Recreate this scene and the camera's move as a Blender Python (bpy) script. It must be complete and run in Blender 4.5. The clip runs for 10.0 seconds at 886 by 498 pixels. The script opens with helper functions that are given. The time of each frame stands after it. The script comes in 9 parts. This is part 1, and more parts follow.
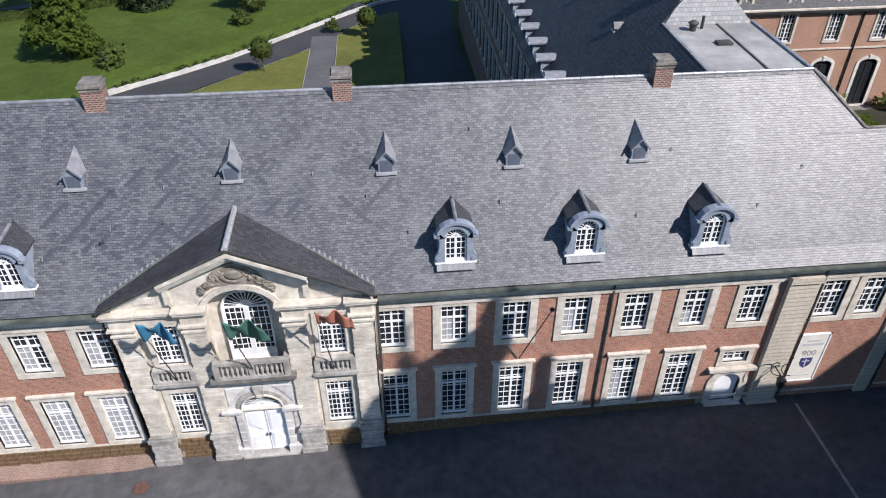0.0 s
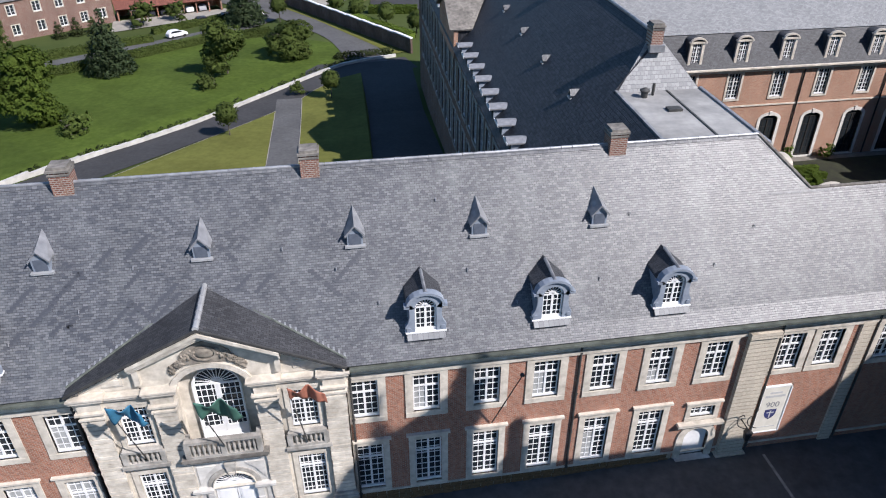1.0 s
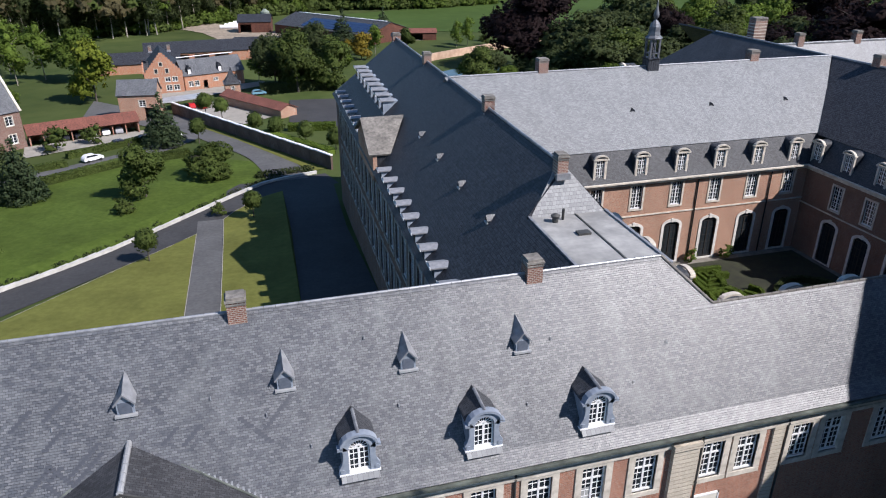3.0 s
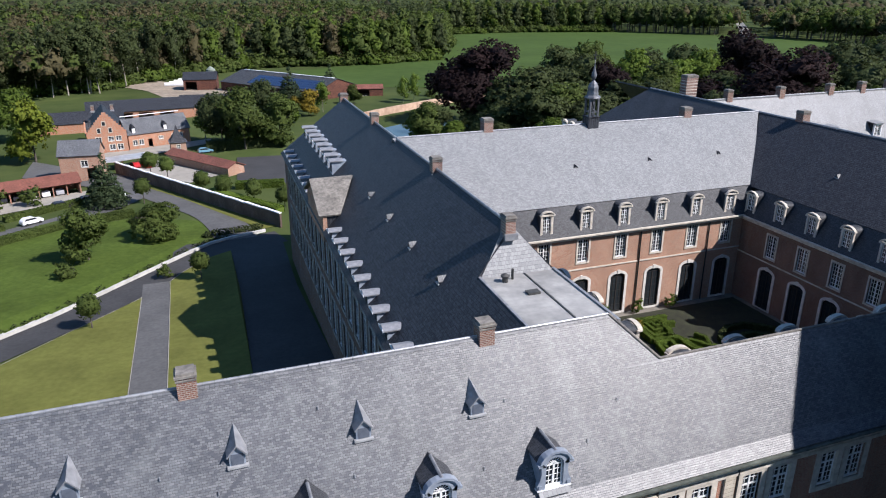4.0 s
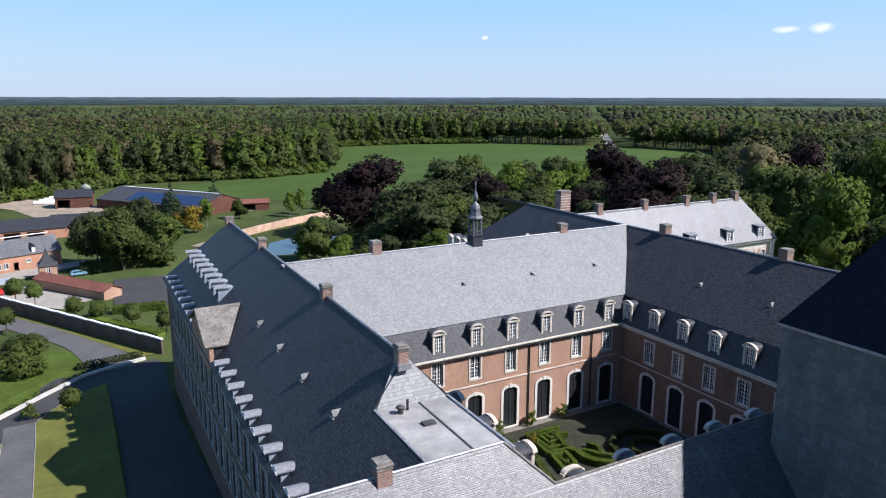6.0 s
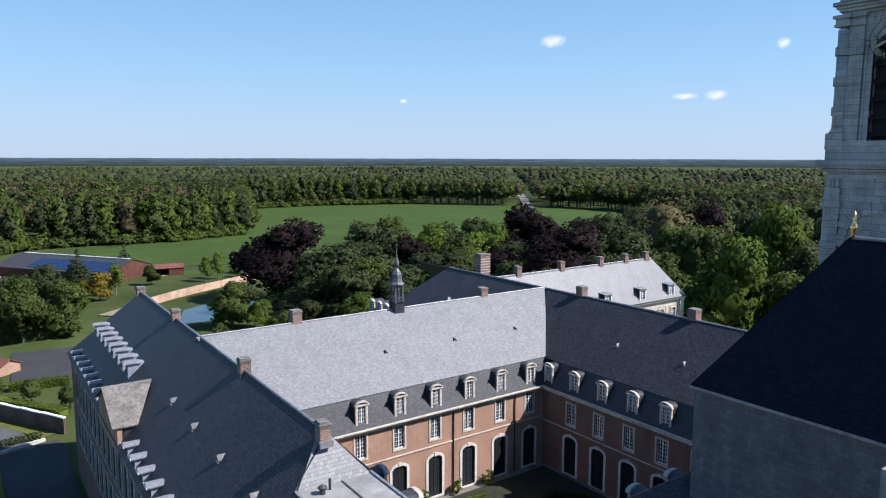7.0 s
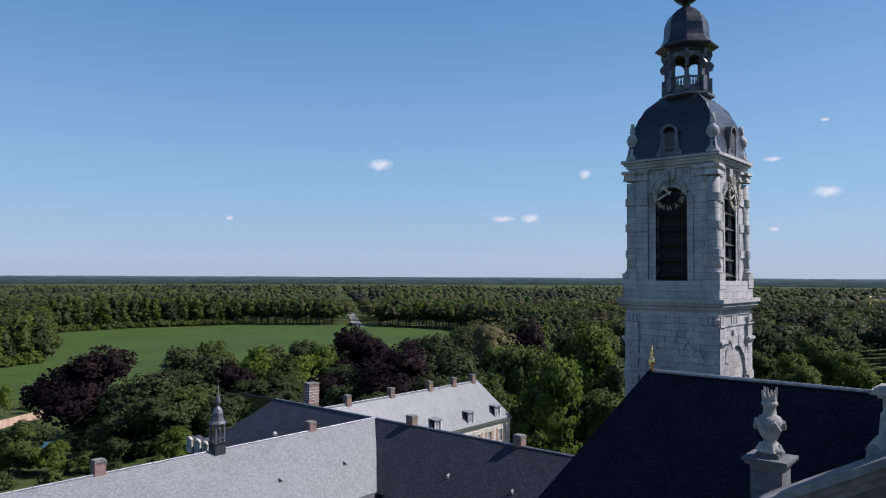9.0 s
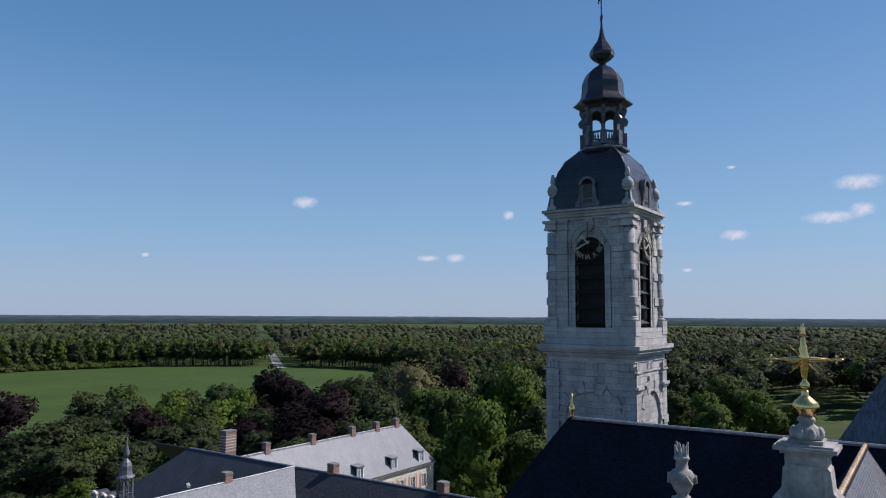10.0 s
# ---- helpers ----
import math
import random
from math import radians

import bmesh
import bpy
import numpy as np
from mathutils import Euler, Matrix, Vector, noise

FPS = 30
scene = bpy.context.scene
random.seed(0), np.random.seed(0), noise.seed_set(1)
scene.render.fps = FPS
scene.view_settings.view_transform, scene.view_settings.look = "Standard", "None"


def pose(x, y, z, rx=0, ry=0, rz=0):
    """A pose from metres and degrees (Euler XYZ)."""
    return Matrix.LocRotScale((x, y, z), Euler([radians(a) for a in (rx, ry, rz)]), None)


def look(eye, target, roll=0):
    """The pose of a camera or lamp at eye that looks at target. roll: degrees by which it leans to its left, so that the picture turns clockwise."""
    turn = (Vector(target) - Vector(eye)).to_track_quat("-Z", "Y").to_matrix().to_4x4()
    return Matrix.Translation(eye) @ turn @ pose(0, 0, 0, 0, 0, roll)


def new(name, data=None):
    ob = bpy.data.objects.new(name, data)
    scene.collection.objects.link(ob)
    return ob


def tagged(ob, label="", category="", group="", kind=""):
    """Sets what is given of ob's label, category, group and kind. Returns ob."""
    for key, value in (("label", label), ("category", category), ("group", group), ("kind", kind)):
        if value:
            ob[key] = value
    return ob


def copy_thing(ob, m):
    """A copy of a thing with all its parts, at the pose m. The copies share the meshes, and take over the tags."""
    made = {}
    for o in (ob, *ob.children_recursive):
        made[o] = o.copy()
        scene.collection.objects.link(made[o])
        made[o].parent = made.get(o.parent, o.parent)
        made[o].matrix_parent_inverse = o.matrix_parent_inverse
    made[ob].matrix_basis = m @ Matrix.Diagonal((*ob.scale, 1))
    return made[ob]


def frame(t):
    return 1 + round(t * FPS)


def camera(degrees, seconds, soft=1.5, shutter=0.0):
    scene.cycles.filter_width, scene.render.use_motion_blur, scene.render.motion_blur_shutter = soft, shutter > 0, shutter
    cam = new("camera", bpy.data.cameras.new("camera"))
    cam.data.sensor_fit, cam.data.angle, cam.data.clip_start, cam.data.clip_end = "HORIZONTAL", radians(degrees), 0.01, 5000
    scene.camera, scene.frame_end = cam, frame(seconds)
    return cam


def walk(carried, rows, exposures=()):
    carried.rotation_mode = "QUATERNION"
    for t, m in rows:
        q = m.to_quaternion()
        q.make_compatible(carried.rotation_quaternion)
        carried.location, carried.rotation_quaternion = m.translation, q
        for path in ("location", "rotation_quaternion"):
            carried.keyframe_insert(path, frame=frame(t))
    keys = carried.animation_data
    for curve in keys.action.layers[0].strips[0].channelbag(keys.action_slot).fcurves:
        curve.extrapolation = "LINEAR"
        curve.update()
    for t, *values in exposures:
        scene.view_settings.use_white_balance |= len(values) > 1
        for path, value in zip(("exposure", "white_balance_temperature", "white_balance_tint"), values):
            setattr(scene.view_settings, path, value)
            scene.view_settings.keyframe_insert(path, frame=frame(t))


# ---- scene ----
cam = camera(64.27, 10.0, soft=1.1)
# seconds, place, turn
ROWS = [
    (0.0, 0.000, -27.400, 34.900, 53.35, 0.06, -5.79),
    (0.5, -0.003, -27.398, 35.553, 55.38, 0.10, -7.33),
    (1.0, 0.001, -27.395, 36.192, 57.29, 0.16, -8.96),
    (1.5, 0.012, -27.386, 36.812, 59.38, 0.13, -10.56),
    (2.0, 0.017, -27.394, 37.397, 61.41, 0.15, -12.14),
    (2.5, 0.006, -27.436, 37.944, 63.32, 0.12, -13.80),
    (4.0, -0.075, -27.606, 39.508, 69.30, 0.02, -19.98),
    (4.5, -0.113, -27.658, 40.032, 71.30, 0.01, -22.16),
    (5.0, -0.151, -27.705, 40.557, 73.33, -0.04, -24.32),
    (5.5, -0.178, -27.752, 41.070, 75.48, -0.05, -26.49),
    (7.0, -0.201, -27.913, 42.535, 82.62, -0.14, -35.57),
    (7.5, -0.216, -27.969, 43.003, 84.95, -0.16, -38.96),
    (8.0, -0.240, -28.031, 43.455, 87.36, -0.19, -42.42),
    (8.5, -0.273, -28.101, 43.889, 89.78, -0.22, -45.89),
    (9.0, -0.314, -28.187, 44.294, 92.18, -0.25, -49.29),
    (9.5, -0.363, -28.274, 44.666, 94.21, -0.30, -52.60),
    (10.0, -0.418, -28.365, 45.012, 95.37, -0.29, -55.38),
]
walk(cam, [(t, pose(x, y, z, rx, ry, rz)) for t, x, y, z, rx, ry, rz in ROWS],
     exposures=[(0.0, 0.5, 6270, 17), (2.5, 0.46, 6250, 17), (5.5, 0.76, 6220, 17), (7.5, 0.6, 6150, 18), (8.5, 0.40, 6150, 19), (10.0, 0.1, 6120, 20)])

# ---- light ----
SUN = Vector((0.77, -0.70, 1.0)).normalized()      # towards the sun
world = bpy.data.worlds.new("sky")
scene.world = world
world.use_nodes = True
wn, wl = world.node_tree.nodes, world.node_tree.links
sky = wn.new("ShaderNodeTexSky")
sky.sky_type, sky.sun_disc = "NISHITA", False
sky.sun_elevation, sky.sun_rotation = math.asin(SUN.z), math.atan2(SUN.x, SUN.y)
sky.air_density, sky.dust_density, sky.ozone_density = 1.0, 0.8, 3.5
wn["Background"].inputs["Strength"].default_value = 0.070
veil = wn.new("ShaderNodeMix")                      # the summer air pales and evens the blue, most of all low down
veil.data_type = "RGBA"
up = wn.new("ShaderNodeSeparateXYZ")
wl.new(wn.new("ShaderNodeTexCoord").outputs["Generated"], up.inputs[0])
for stops, socket in (([(0.0, (0.8,) * 3), (0.35, (0.55,) * 3), (0.75, (0.6,) * 3)], "Factor"), ([(0.0, (5.4, 6.9, 8.3)), (0.12, (3.6, 6.5, 9.0)), (0.35, (1.5, 4.4, 8.0)), (0.75, (0.45, 1.5, 3.9))], "B")):
    air = wn.new("ShaderNodeValToRGB")
    while len(air.color_ramp.elements) < len(stops):
        air.color_ramp.elements.new(0.5)
    for e, (p, c) in zip(air.color_ramp.elements, stops):
        e.position, e.color = p, (*c, 1)
    wl.new(up.outputs["Z"], air.inputs["Fac"])
    wl.new(air.outputs["Color"], veil.inputs[socket])
wl.new(sky.outputs["Color"], veil.inputs["A"])
wl.new(veil.outputs["Result"], wn["Background"].inputs["Color"])
sun = new("sun", bpy.data.lights.new("sun", "SUN"))
sun.data.energy, sun.data.angle, sun.data.color = 5.0, radians(0.53), (1.0, 0.96, 0.89)
sun.matrix_world = look(SUN * 200, (0, 0, 0))


# ---- materials ----
def node_mat(name):
    m = bpy.data.materials.new(name)
    m.use_nodes = True
    nt = m.node_tree
    return m, nt, nt.nodes, nt.links, nt.nodes["Principled BSDF"]


def noise_tex(nodes, links, vec, scale, detail=4, rough=0.6):
    n = nodes.new("ShaderNodeTexNoise")
    n.inputs["Scale"].default_value, n.inputs["Detail"].default_value, n.inputs["Roughness"].default_value = scale, detail, rough
    links.new(vec, n.inputs["Vector"])
    return n.outputs["Fac"]


def ramp(nodes, links, fac, stops):
    r = nodes.new("ShaderNodeValToRGB")
    el = r.color_ramp.elements
    while len(el) < len(stops):
        el.new(0.5)
    for e, (p, c) in zip(el, stops):
        e.position, e.color = p, (*c, 1) if len(c) == 3 else c
    links.new(fac, r.inputs["Fac"])
    return r.outputs["Color"]


def grey(v):
    return (v, v, v)


def blend(nodes, links, a, b, fac, mode="MIX"):
    m = nodes.new("ShaderNodeMix")
    m.data_type, m.blend_type = "RGBA", mode
    for sock, val in ((m.inputs["Factor"], fac), (m.inputs["A"], a), (m.inputs["B"], b)):
        if isinstance(val, bpy.types.NodeSocket):
            links.new(val, sock)
        else:
            sock.default_value = (*val, 1) if isinstance(val, tuple) else val
    return m.outputs["Result"]


def bump_to(nodes, links, bsdf, height, strength, dist):
    b = nodes.new("ShaderNodeBump")
    b.inputs["Strength"].default_value, b.inputs["Distance"].default_value = strength, dist
    links.new(height, b.inputs["Height"])
    links.new(b.outputs["Normal"], bsdf.inputs["Normal"])


def mottled(name, dark, light, scale=3.0, rough=0.8, metal=0.0, bump=0.3, stain=0.35, spec=0.5, big=0.25):
    """A plain surface with grain, large stains and fine relief."""
    m, nt, nodes, links, bsdf = node_mat(name)
    vec = nodes.new("ShaderNodeTexCoord").outputs["Object"]
    fine = noise_tex(nodes, links, vec, scale, 6)
    base = ramp(nodes, links, fine, [(0.3, dark), (0.72, light)])
    large = ramp(nodes, links, noise_tex(nodes, links, vec, scale * big, 4), [(0.35, grey(1 - stain)), (0.65, grey(1.0))])
    links.new(blend(nodes, links, base, large, 1.0, "MULTIPLY"), bsdf.inputs["Base Color"])
    bsdf.inputs["Roughness"].default_value, bsdf.inputs["Metallic"].default_value = rough, metal
    bsdf.inputs["Specular IOR Level"].default_value = spec
    bump_to(nodes, links, bsdf, noise_tex(nodes, links, vec, scale * 5, 5), bump, 0.02)
    return m


def coursed(name, c1, c2, joint, width, height, gap, swap, rough=0.85, stain=0.4, spec=0.4, bump=0.5, patch=None, patch_at=(0.55, 0.75), rough_var=0.1, patch_scale=0.9, grain=(0.75, 1.15)):
    """Bricks, slates or ashlar in courses, laid in the object's own x and z (swap) or x and y."""
    m, nt, nodes, links, bsdf = node_mat(name)
    vec = nodes.new("ShaderNodeTexCoord").outputs["Object"]
    sep, com = nodes.new("ShaderNodeSeparateXYZ"), nodes.new("ShaderNodeCombineXYZ")
    links.new(vec, sep.inputs[0])
    links.new(sep.outputs["X"], com.inputs["X"])
    links.new(sep.outputs["Z" if swap else "Y"], com.inputs["Y"])
    wob = nodes.new("ShaderNodeTexNoise")
    wob.inputs["Scale"].default_value = 0.6
    links.new(com.outputs[0], wob.inputs["Vector"])
    add = nodes.new("ShaderNodeVectorMath")
    add.operation = "MULTIPLY_ADD"
    links.new(wob.outputs["Color"], add.inputs[0])
    add.inputs[1].default_value = (height * 0.5,) * 3
    links.new(com.outputs[0], add.inputs[2])
    b = nodes.new("ShaderNodeTexBrick")
    b.offset, b.squash = 0.5, 1.0
    b.inputs["Scale"].default_value = 1.0
    b.inputs["Brick Width"].default_value, b.inputs["Row Height"].default_value = width, height
    b.inputs["Mortar Size"].default_value, b.inputs["Mortar Smooth"].default_value = gap, 0.3
    b.inputs["Color1"].default_value, b.inputs["Color2"].default_value, b.inputs["Mortar"].default_value = (*c1, 1), (*c2, 1), (*joint, 1)
    links.new(add.outputs[0], b.inputs["Vector"])
    col = b.outputs["Color"]
    small = ramp(nodes, links, noise_tex(nodes, links, vec, 7.0, 5), [(0.25, grey(grain[0])), (0.75, grey(grain[1]))])
    col = blend(nodes, links, col, small, 1.0, "MULTIPLY")
    mp = nodes.new("ShaderNodeMapping")
    mp.inputs["Scale"].default_value = (1.0, 0.55 if not swap else 1.0, 0.45 if swap else 1.0)
    links.new(vec, mp.inputs["Vector"])
    streak = ramp(nodes, links, noise_tex(nodes, links, mp.outputs[0], 0.45, 7, 0.65), [(0.32, grey(1 - stain)), (0.68, grey(1.0))])
    col = blend(nodes, links, col, streak, 1.0, "MULTIPLY")
    if patch:
        f = ramp(nodes, links, noise_tex(nodes, links, mp.outputs[0], patch_scale, 8, 0.7), [(patch_at[0], grey(0.0)), (patch_at[1], grey(0.75))])
        col = blend(nodes, links, col, patch, f)
    links.new(col, bsdf.inputs["Base Color"])
    rr = nodes.new("ShaderNodeMapRange")
    rr.inputs["To Min"].default_value, rr.inputs["To Max"].default_value = rough - rough_var, rough + rough_var
    links.new(noise_tex(nodes, links, vec, 2.5, 5), rr.inputs["Value"])
    links.new(rr.outputs[0], bsdf.inputs["Roughness"])
    bsdf.inputs["Specular IOR Level"].default_value = spec
    hgt = blend(nodes, links, b.outputs["Fac"], noise_tex(nodes, links, vec, 9.0, 4), 0.35)
    bump_to(nodes, links, bsdf, hgt, bump, -0.03)
    return m


def leafy(name, dark, light, tint=(0.0, 0.0, 0.0)):
    """Foliage: each clump has its own shade, broken by leaf-sized light and dark."""
    m, nt, nodes, links, bsdf = node_mat(name)
    geo, info = nodes.new("ShaderNodeNewGeometry"), nodes.new("ShaderNodeObjectInfo")
    base = ramp(nodes, links, geo.outputs["Random Per Island"], [(0.0, dark), (1.0, light)])
    vec = nodes.new("ShaderNodeTexCoord").outputs["Object"]
    var = ramp(nodes, links, noise_tex(nodes, links, vec, 0.22, 3), [(0.35, grey(0.8)), (0.65, grey(1.15))])
    col = blend(nodes, links, base, var, 1.0, "MULTIPLY")
    # shading between leaves, put into the colour as leaf-sized noise
    leaf = ramp(nodes, links, noise_tex(nodes, links, vec, 1.3, 6, 0.8), [(0.3, grey(0.68)), (0.55, grey(1.0)), (0.72, grey(1.25))])
    col = blend(nodes, links, col, leaf, 1.0, "MULTIPLY")
    each = ramp(nodes, links, info.outputs["Random"], [(0.0, grey(0.78)), (1.0, grey(1.22))])
    links.new(blend(nodes, links, col, each, 1.0, "MULTIPLY"), bsdf.inputs["Base Color"])
    bsdf.inputs["Roughness"].default_value = 0.7
    bsdf.inputs["Specular IOR Level"].default_value = 0.15
    bump_to(nodes, links, bsdf, noise_tex(nodes, links, vec, 1.9, 5, 0.7), 0.8, 0.35)
    tr = nodes.new("ShaderNodeBsdfTranslucent")
    links.new(bsdf.inputs["Base Color"].links[0].from_socket, tr.inputs["Color"])
    mix = nodes.new("ShaderNodeMixShader")
    mix.inputs[0].default_value = 0.38
    links.new(bsdf.outputs[0], mix.inputs[1])
    links.new(tr.outputs[0], mix.inputs[2])
    links.new(mix.outputs[0], nodes["Material Output"].inputs["Surface"])
    return m


def glassy(name, col=(0.02, 0.025, 0.03)):
    m, nt, nodes, links, bsdf = node_mat(name)
    bsdf.inputs["Base Color"].default_value = (*col, 1)
    bsdf.inputs["Roughness"].default_value = 0.06
    bsdf.inputs["Specular IOR Level"].default_value = 0.5
    vec = nodes.new("ShaderNodeTexCoord").outputs["Object"]
    bump_to(nodes, links, bsdf, noise_tex(nodes, links, vec, 1.4, 2), 0.15, 0.02)
    return m


SLATE = coursed("weathered_slate", (0.078, 0.085, 0.099), (0.166, 0.171, 0.182), (0.045, 0.048, 0.056), 0.25, 0.13, 0.010, False,
                rough=0.46, stain=0.24, spec=0.56, bump=1.0, patch=(0.25, 0.26, 0.26), patch_at=(0.5, 1.0), rough_var=0.08, patch_scale=0.5, grain=(0.72, 1.22))
# darker slate: the pediment roof's shade is put into its colour
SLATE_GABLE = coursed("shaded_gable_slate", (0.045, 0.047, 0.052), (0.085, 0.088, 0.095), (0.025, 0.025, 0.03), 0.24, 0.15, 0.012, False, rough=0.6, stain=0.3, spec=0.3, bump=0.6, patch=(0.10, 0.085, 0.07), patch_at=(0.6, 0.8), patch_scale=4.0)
SLATE_FAR = coursed("even_blue_slate", (0.165, 0.172, 0.187), (0.21, 0.217, 0.23), (0.13, 0.135, 0.145), 0.28, 0.16, 0.008, False,
                    rough=0.5, stain=0.28, spec=0.45, bump=0.3)
# pale from lichen, and from sun and sheen put into the colour
SLATE_PALE = coursed("lichened_sunlit_slate", (0.19, 0.197, 0.207), (0.275, 0.283, 0.287), (0.12, 0.125, 0.13), 0.28, 0.16, 0.010, False,
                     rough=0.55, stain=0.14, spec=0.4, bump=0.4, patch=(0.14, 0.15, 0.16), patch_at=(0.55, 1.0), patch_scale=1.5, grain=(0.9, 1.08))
# dark slate; on the wings it also holds their unlit slopes' shade
SLATE_DARK = coursed("dark_and_shaded_slate", (0.022, 0.025, 0.032), (0.058, 0.062, 0.073), (0.010, 0.010, 0.014), 0.3, 0.26, 0.03, False,
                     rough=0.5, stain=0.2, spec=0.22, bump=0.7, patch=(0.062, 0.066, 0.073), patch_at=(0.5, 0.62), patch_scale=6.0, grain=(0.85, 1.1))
# slate with the shade of the church's unlit slopes in its colour
SLATE_CHURCH_SHADE = coursed("shaded_church_slate", (0.014, 0.016, 0.026), (0.022, 0.025, 0.038), (0.010, 0.011, 0.017), 0.28, 0.16, 0.01, False,
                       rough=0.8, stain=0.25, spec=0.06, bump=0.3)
SLATE_MANSARD = coursed("mansard_slate", (0.045, 0.048, 0.056), (0.075, 0.08, 0.09), (0.025, 0.026, 0.03), 0.25, 0.15, 0.012, False, rough=0.55, stain=0.3, spec=0.35, bump=0.5, patch=(0.11, 0.115, 0.12), patch_at=(0.6, 0.8))
SLATE_DOME = coursed("dome_slate", (0.022, 0.024, 0.031), (0.036, 0.039, 0.048), (0.012, 0.012, 0.016), 0.5, 0.22, 0.012, True,
                     rough=0.3, stain=0.25, spec=0.5, bump=0.6)
BRICK = coursed("red_brick", (0.47, 0.20, 0.125), (0.30, 0.115, 0.075), (0.44, 0.36, 0.29), 0.24, 0.085, 0.014, True, rough=0.9, stain=0.3, spec=0.2, bump=0.35, patch=(0.42, 0.26, 0.19), patch_at=(0.55, 0.9))
BRICK_APRON = coursed("worn_pink_brick", (0.34, 0.20, 0.15), (0.26, 0.15, 0.115), (0.3, 0.26, 0.22), 0.24, 0.1, 0.02, False, rough=0.95, stain=0.4, spec=0.2, bump=0.5, patch=(0.2, 0.16, 0.13), patch_at=(0.5, 0.8))
BRICK_PALE = coursed("pale_orange_brick", (0.50, 0.27, 0.18), (0.36, 0.18, 0.12), (0.48, 0.39, 0.31), 0.24, 0.085, 0.014, True, rough=0.9, stain=0.25, spec=0.2, bump=0.35)
# darker copies of the brick, with the west walls' shade put in
BRICK_BROWN_SHADED = coursed("shaded_brown_brick", (0.17, 0.10, 0.075), (0.24, 0.14, 0.10), (0.22, 0.19, 0.17), 0.24, 0.085, 0.014, True, rough=0.9, stain=0.4, spec=0.2, bump=0.35)
BRICK_EAST = coursed("shaded_red_brick", (0.27, 0.145, 0.105), (0.20, 0.105, 0.08), (0.28, 0.23, 0.19), 0.24, 0.085, 0.014, True, rough=0.9, stain=0.35, spec=0.2, bump=0.35)
BRICK_CHIMNEY = coursed("chimney_brick", (0.30, 0.14, 0.10), (0.20, 0.09, 0.07), (0.42, 0.37, 0.32), 0.24, 0.11, 0.022, True, rough=0.9, stain=0.4, spec=0.2, bump=0.5)
STONE = mottled("cream_stone", (0.51, 0.46, 0.385), (0.71, 0.66, 0.575), 2.2, 0.85, bump=0.4, stain=0.3)
STONE_BAND = coursed("banded_stone", (0.62, 0.56, 0.46), (0.56, 0.50, 0.41), (0.40, 0.35, 0.28), 6.0, 0.30, 0.025, True, rough=0.85, stain=0.3, spec=0.3, bump=0.9)
STONE_TOWER = coursed("tower_ashlar", (0.47, 0.455, 0.43), (0.60, 0.58, 0.55), (0.25, 0.243, 0.23), 1.25, 0.56, 0.018, True, rough=0.85, stain=0.45, spec=0.3, bump=0.6, patch=(0.30, 0.29, 0.275), patch_at=(0.56, 0.8), patch_scale=1.4)
# ashlar of the church walls, their shade put into the colour
STONE_SHADED = coursed("shaded_ashlar", (0.15, 0.15, 0.155), (0.20, 0.20, 0.20), (0.12, 0.12, 0.12), 0.75, 0.38, 0.012, True, rough=0.85, stain=0.35, spec=0.25, bump=0.5, patch=(0.25, 0.25, 0.245), patch_at=(0.55, 0.85))
LEAD_DARK = mottled("tarnished_lead", (0.10, 0.105, 0.12), (0.19, 0.20, 0.22), 2.0, 0.5, metal=0.3, bump=0.15, stain=0.3)
# west front limestone, also darkened to hold its shade
FRONT_STONE = mottled("shaded_limestone", (0.15, 0.15, 0.155), (0.25, 0.25, 0.25), 1.4, 0.85, bump=0.3, stain=0.4)
# weathered stone; also stands for shade on cross pedestal, urns and west surrounds
STONE_WORN_SHADED = mottled("weathered_shaded_stone", (0.30, 0.285, 0.255), (0.50, 0.475, 0.435), 2.4, 0.9, bump=0.5, stain=0.4)
STONE_WHITE = mottled("whitened_stone", (0.58, 0.56, 0.52), (0.72, 0.70, 0.66), 2.0, 0.8, bump=0.2, stain=0.2)
STONE_PLAIN = mottled("grey_limestone", (0.50, 0.485, 0.46), (0.68, 0.66, 0.62), 1.6, 0.8, bump=0.3, stain=0.4)
IRONSTONE = mottled("brown_ironstone", (0.10, 0.06, 0.03), (0.24, 0.15, 0.07), 2.5, 0.95, bump=0.8, stain=0.4)
MORTAR = mottled("pale_mortar", (0.3, 0.26, 0.2), (0.4, 0.35, 0.28), 6, 0.95)
WHITE = mottled("white_paint", (0.74, 0.75, 0.76), (0.82, 0.82, 0.82), 3, 0.45, bump=0.05, stain=0.08)
GREYPAINT = mottled("blue_grey_paint", (0.22, 0.26, 0.32), (0.30, 0.34, 0.40), 2.5, 0.5, bump=0.1, stain=0.2)
LEAD = mottled("weathered_lead", (0.24, 0.25, 0.27), (0.38, 0.39, 0.41), 2.0, 0.45, metal=0.3, bump=0.15, stain=0.3)
ZINC = mottled("zinc_sheet", (0.45, 0.46, 0.47), (0.58, 0.59, 0.60), 1.6, 0.4, metal=0.35, bump=0.1, stain=0.25)
COPPER = mottled("green_copper", (0.10, 0.115, 0.10), (0.19, 0.21, 0.18), 2.0, 0.6, metal=0.2, bump=0.2, stain=0.4)
GUTTER = mottled("dark_gutter", (0.05, 0.05, 0.05), (0.10, 0.10, 0.095), 2.0, 0.6, metal=0.3, stain=0.3)
GLASS = glassy("window_glass")
BLACK = mottled("black_iron", (0.012, 0.012, 0.013), (0.025, 0.025, 0.025), 5, 0.5, stain=0.2)
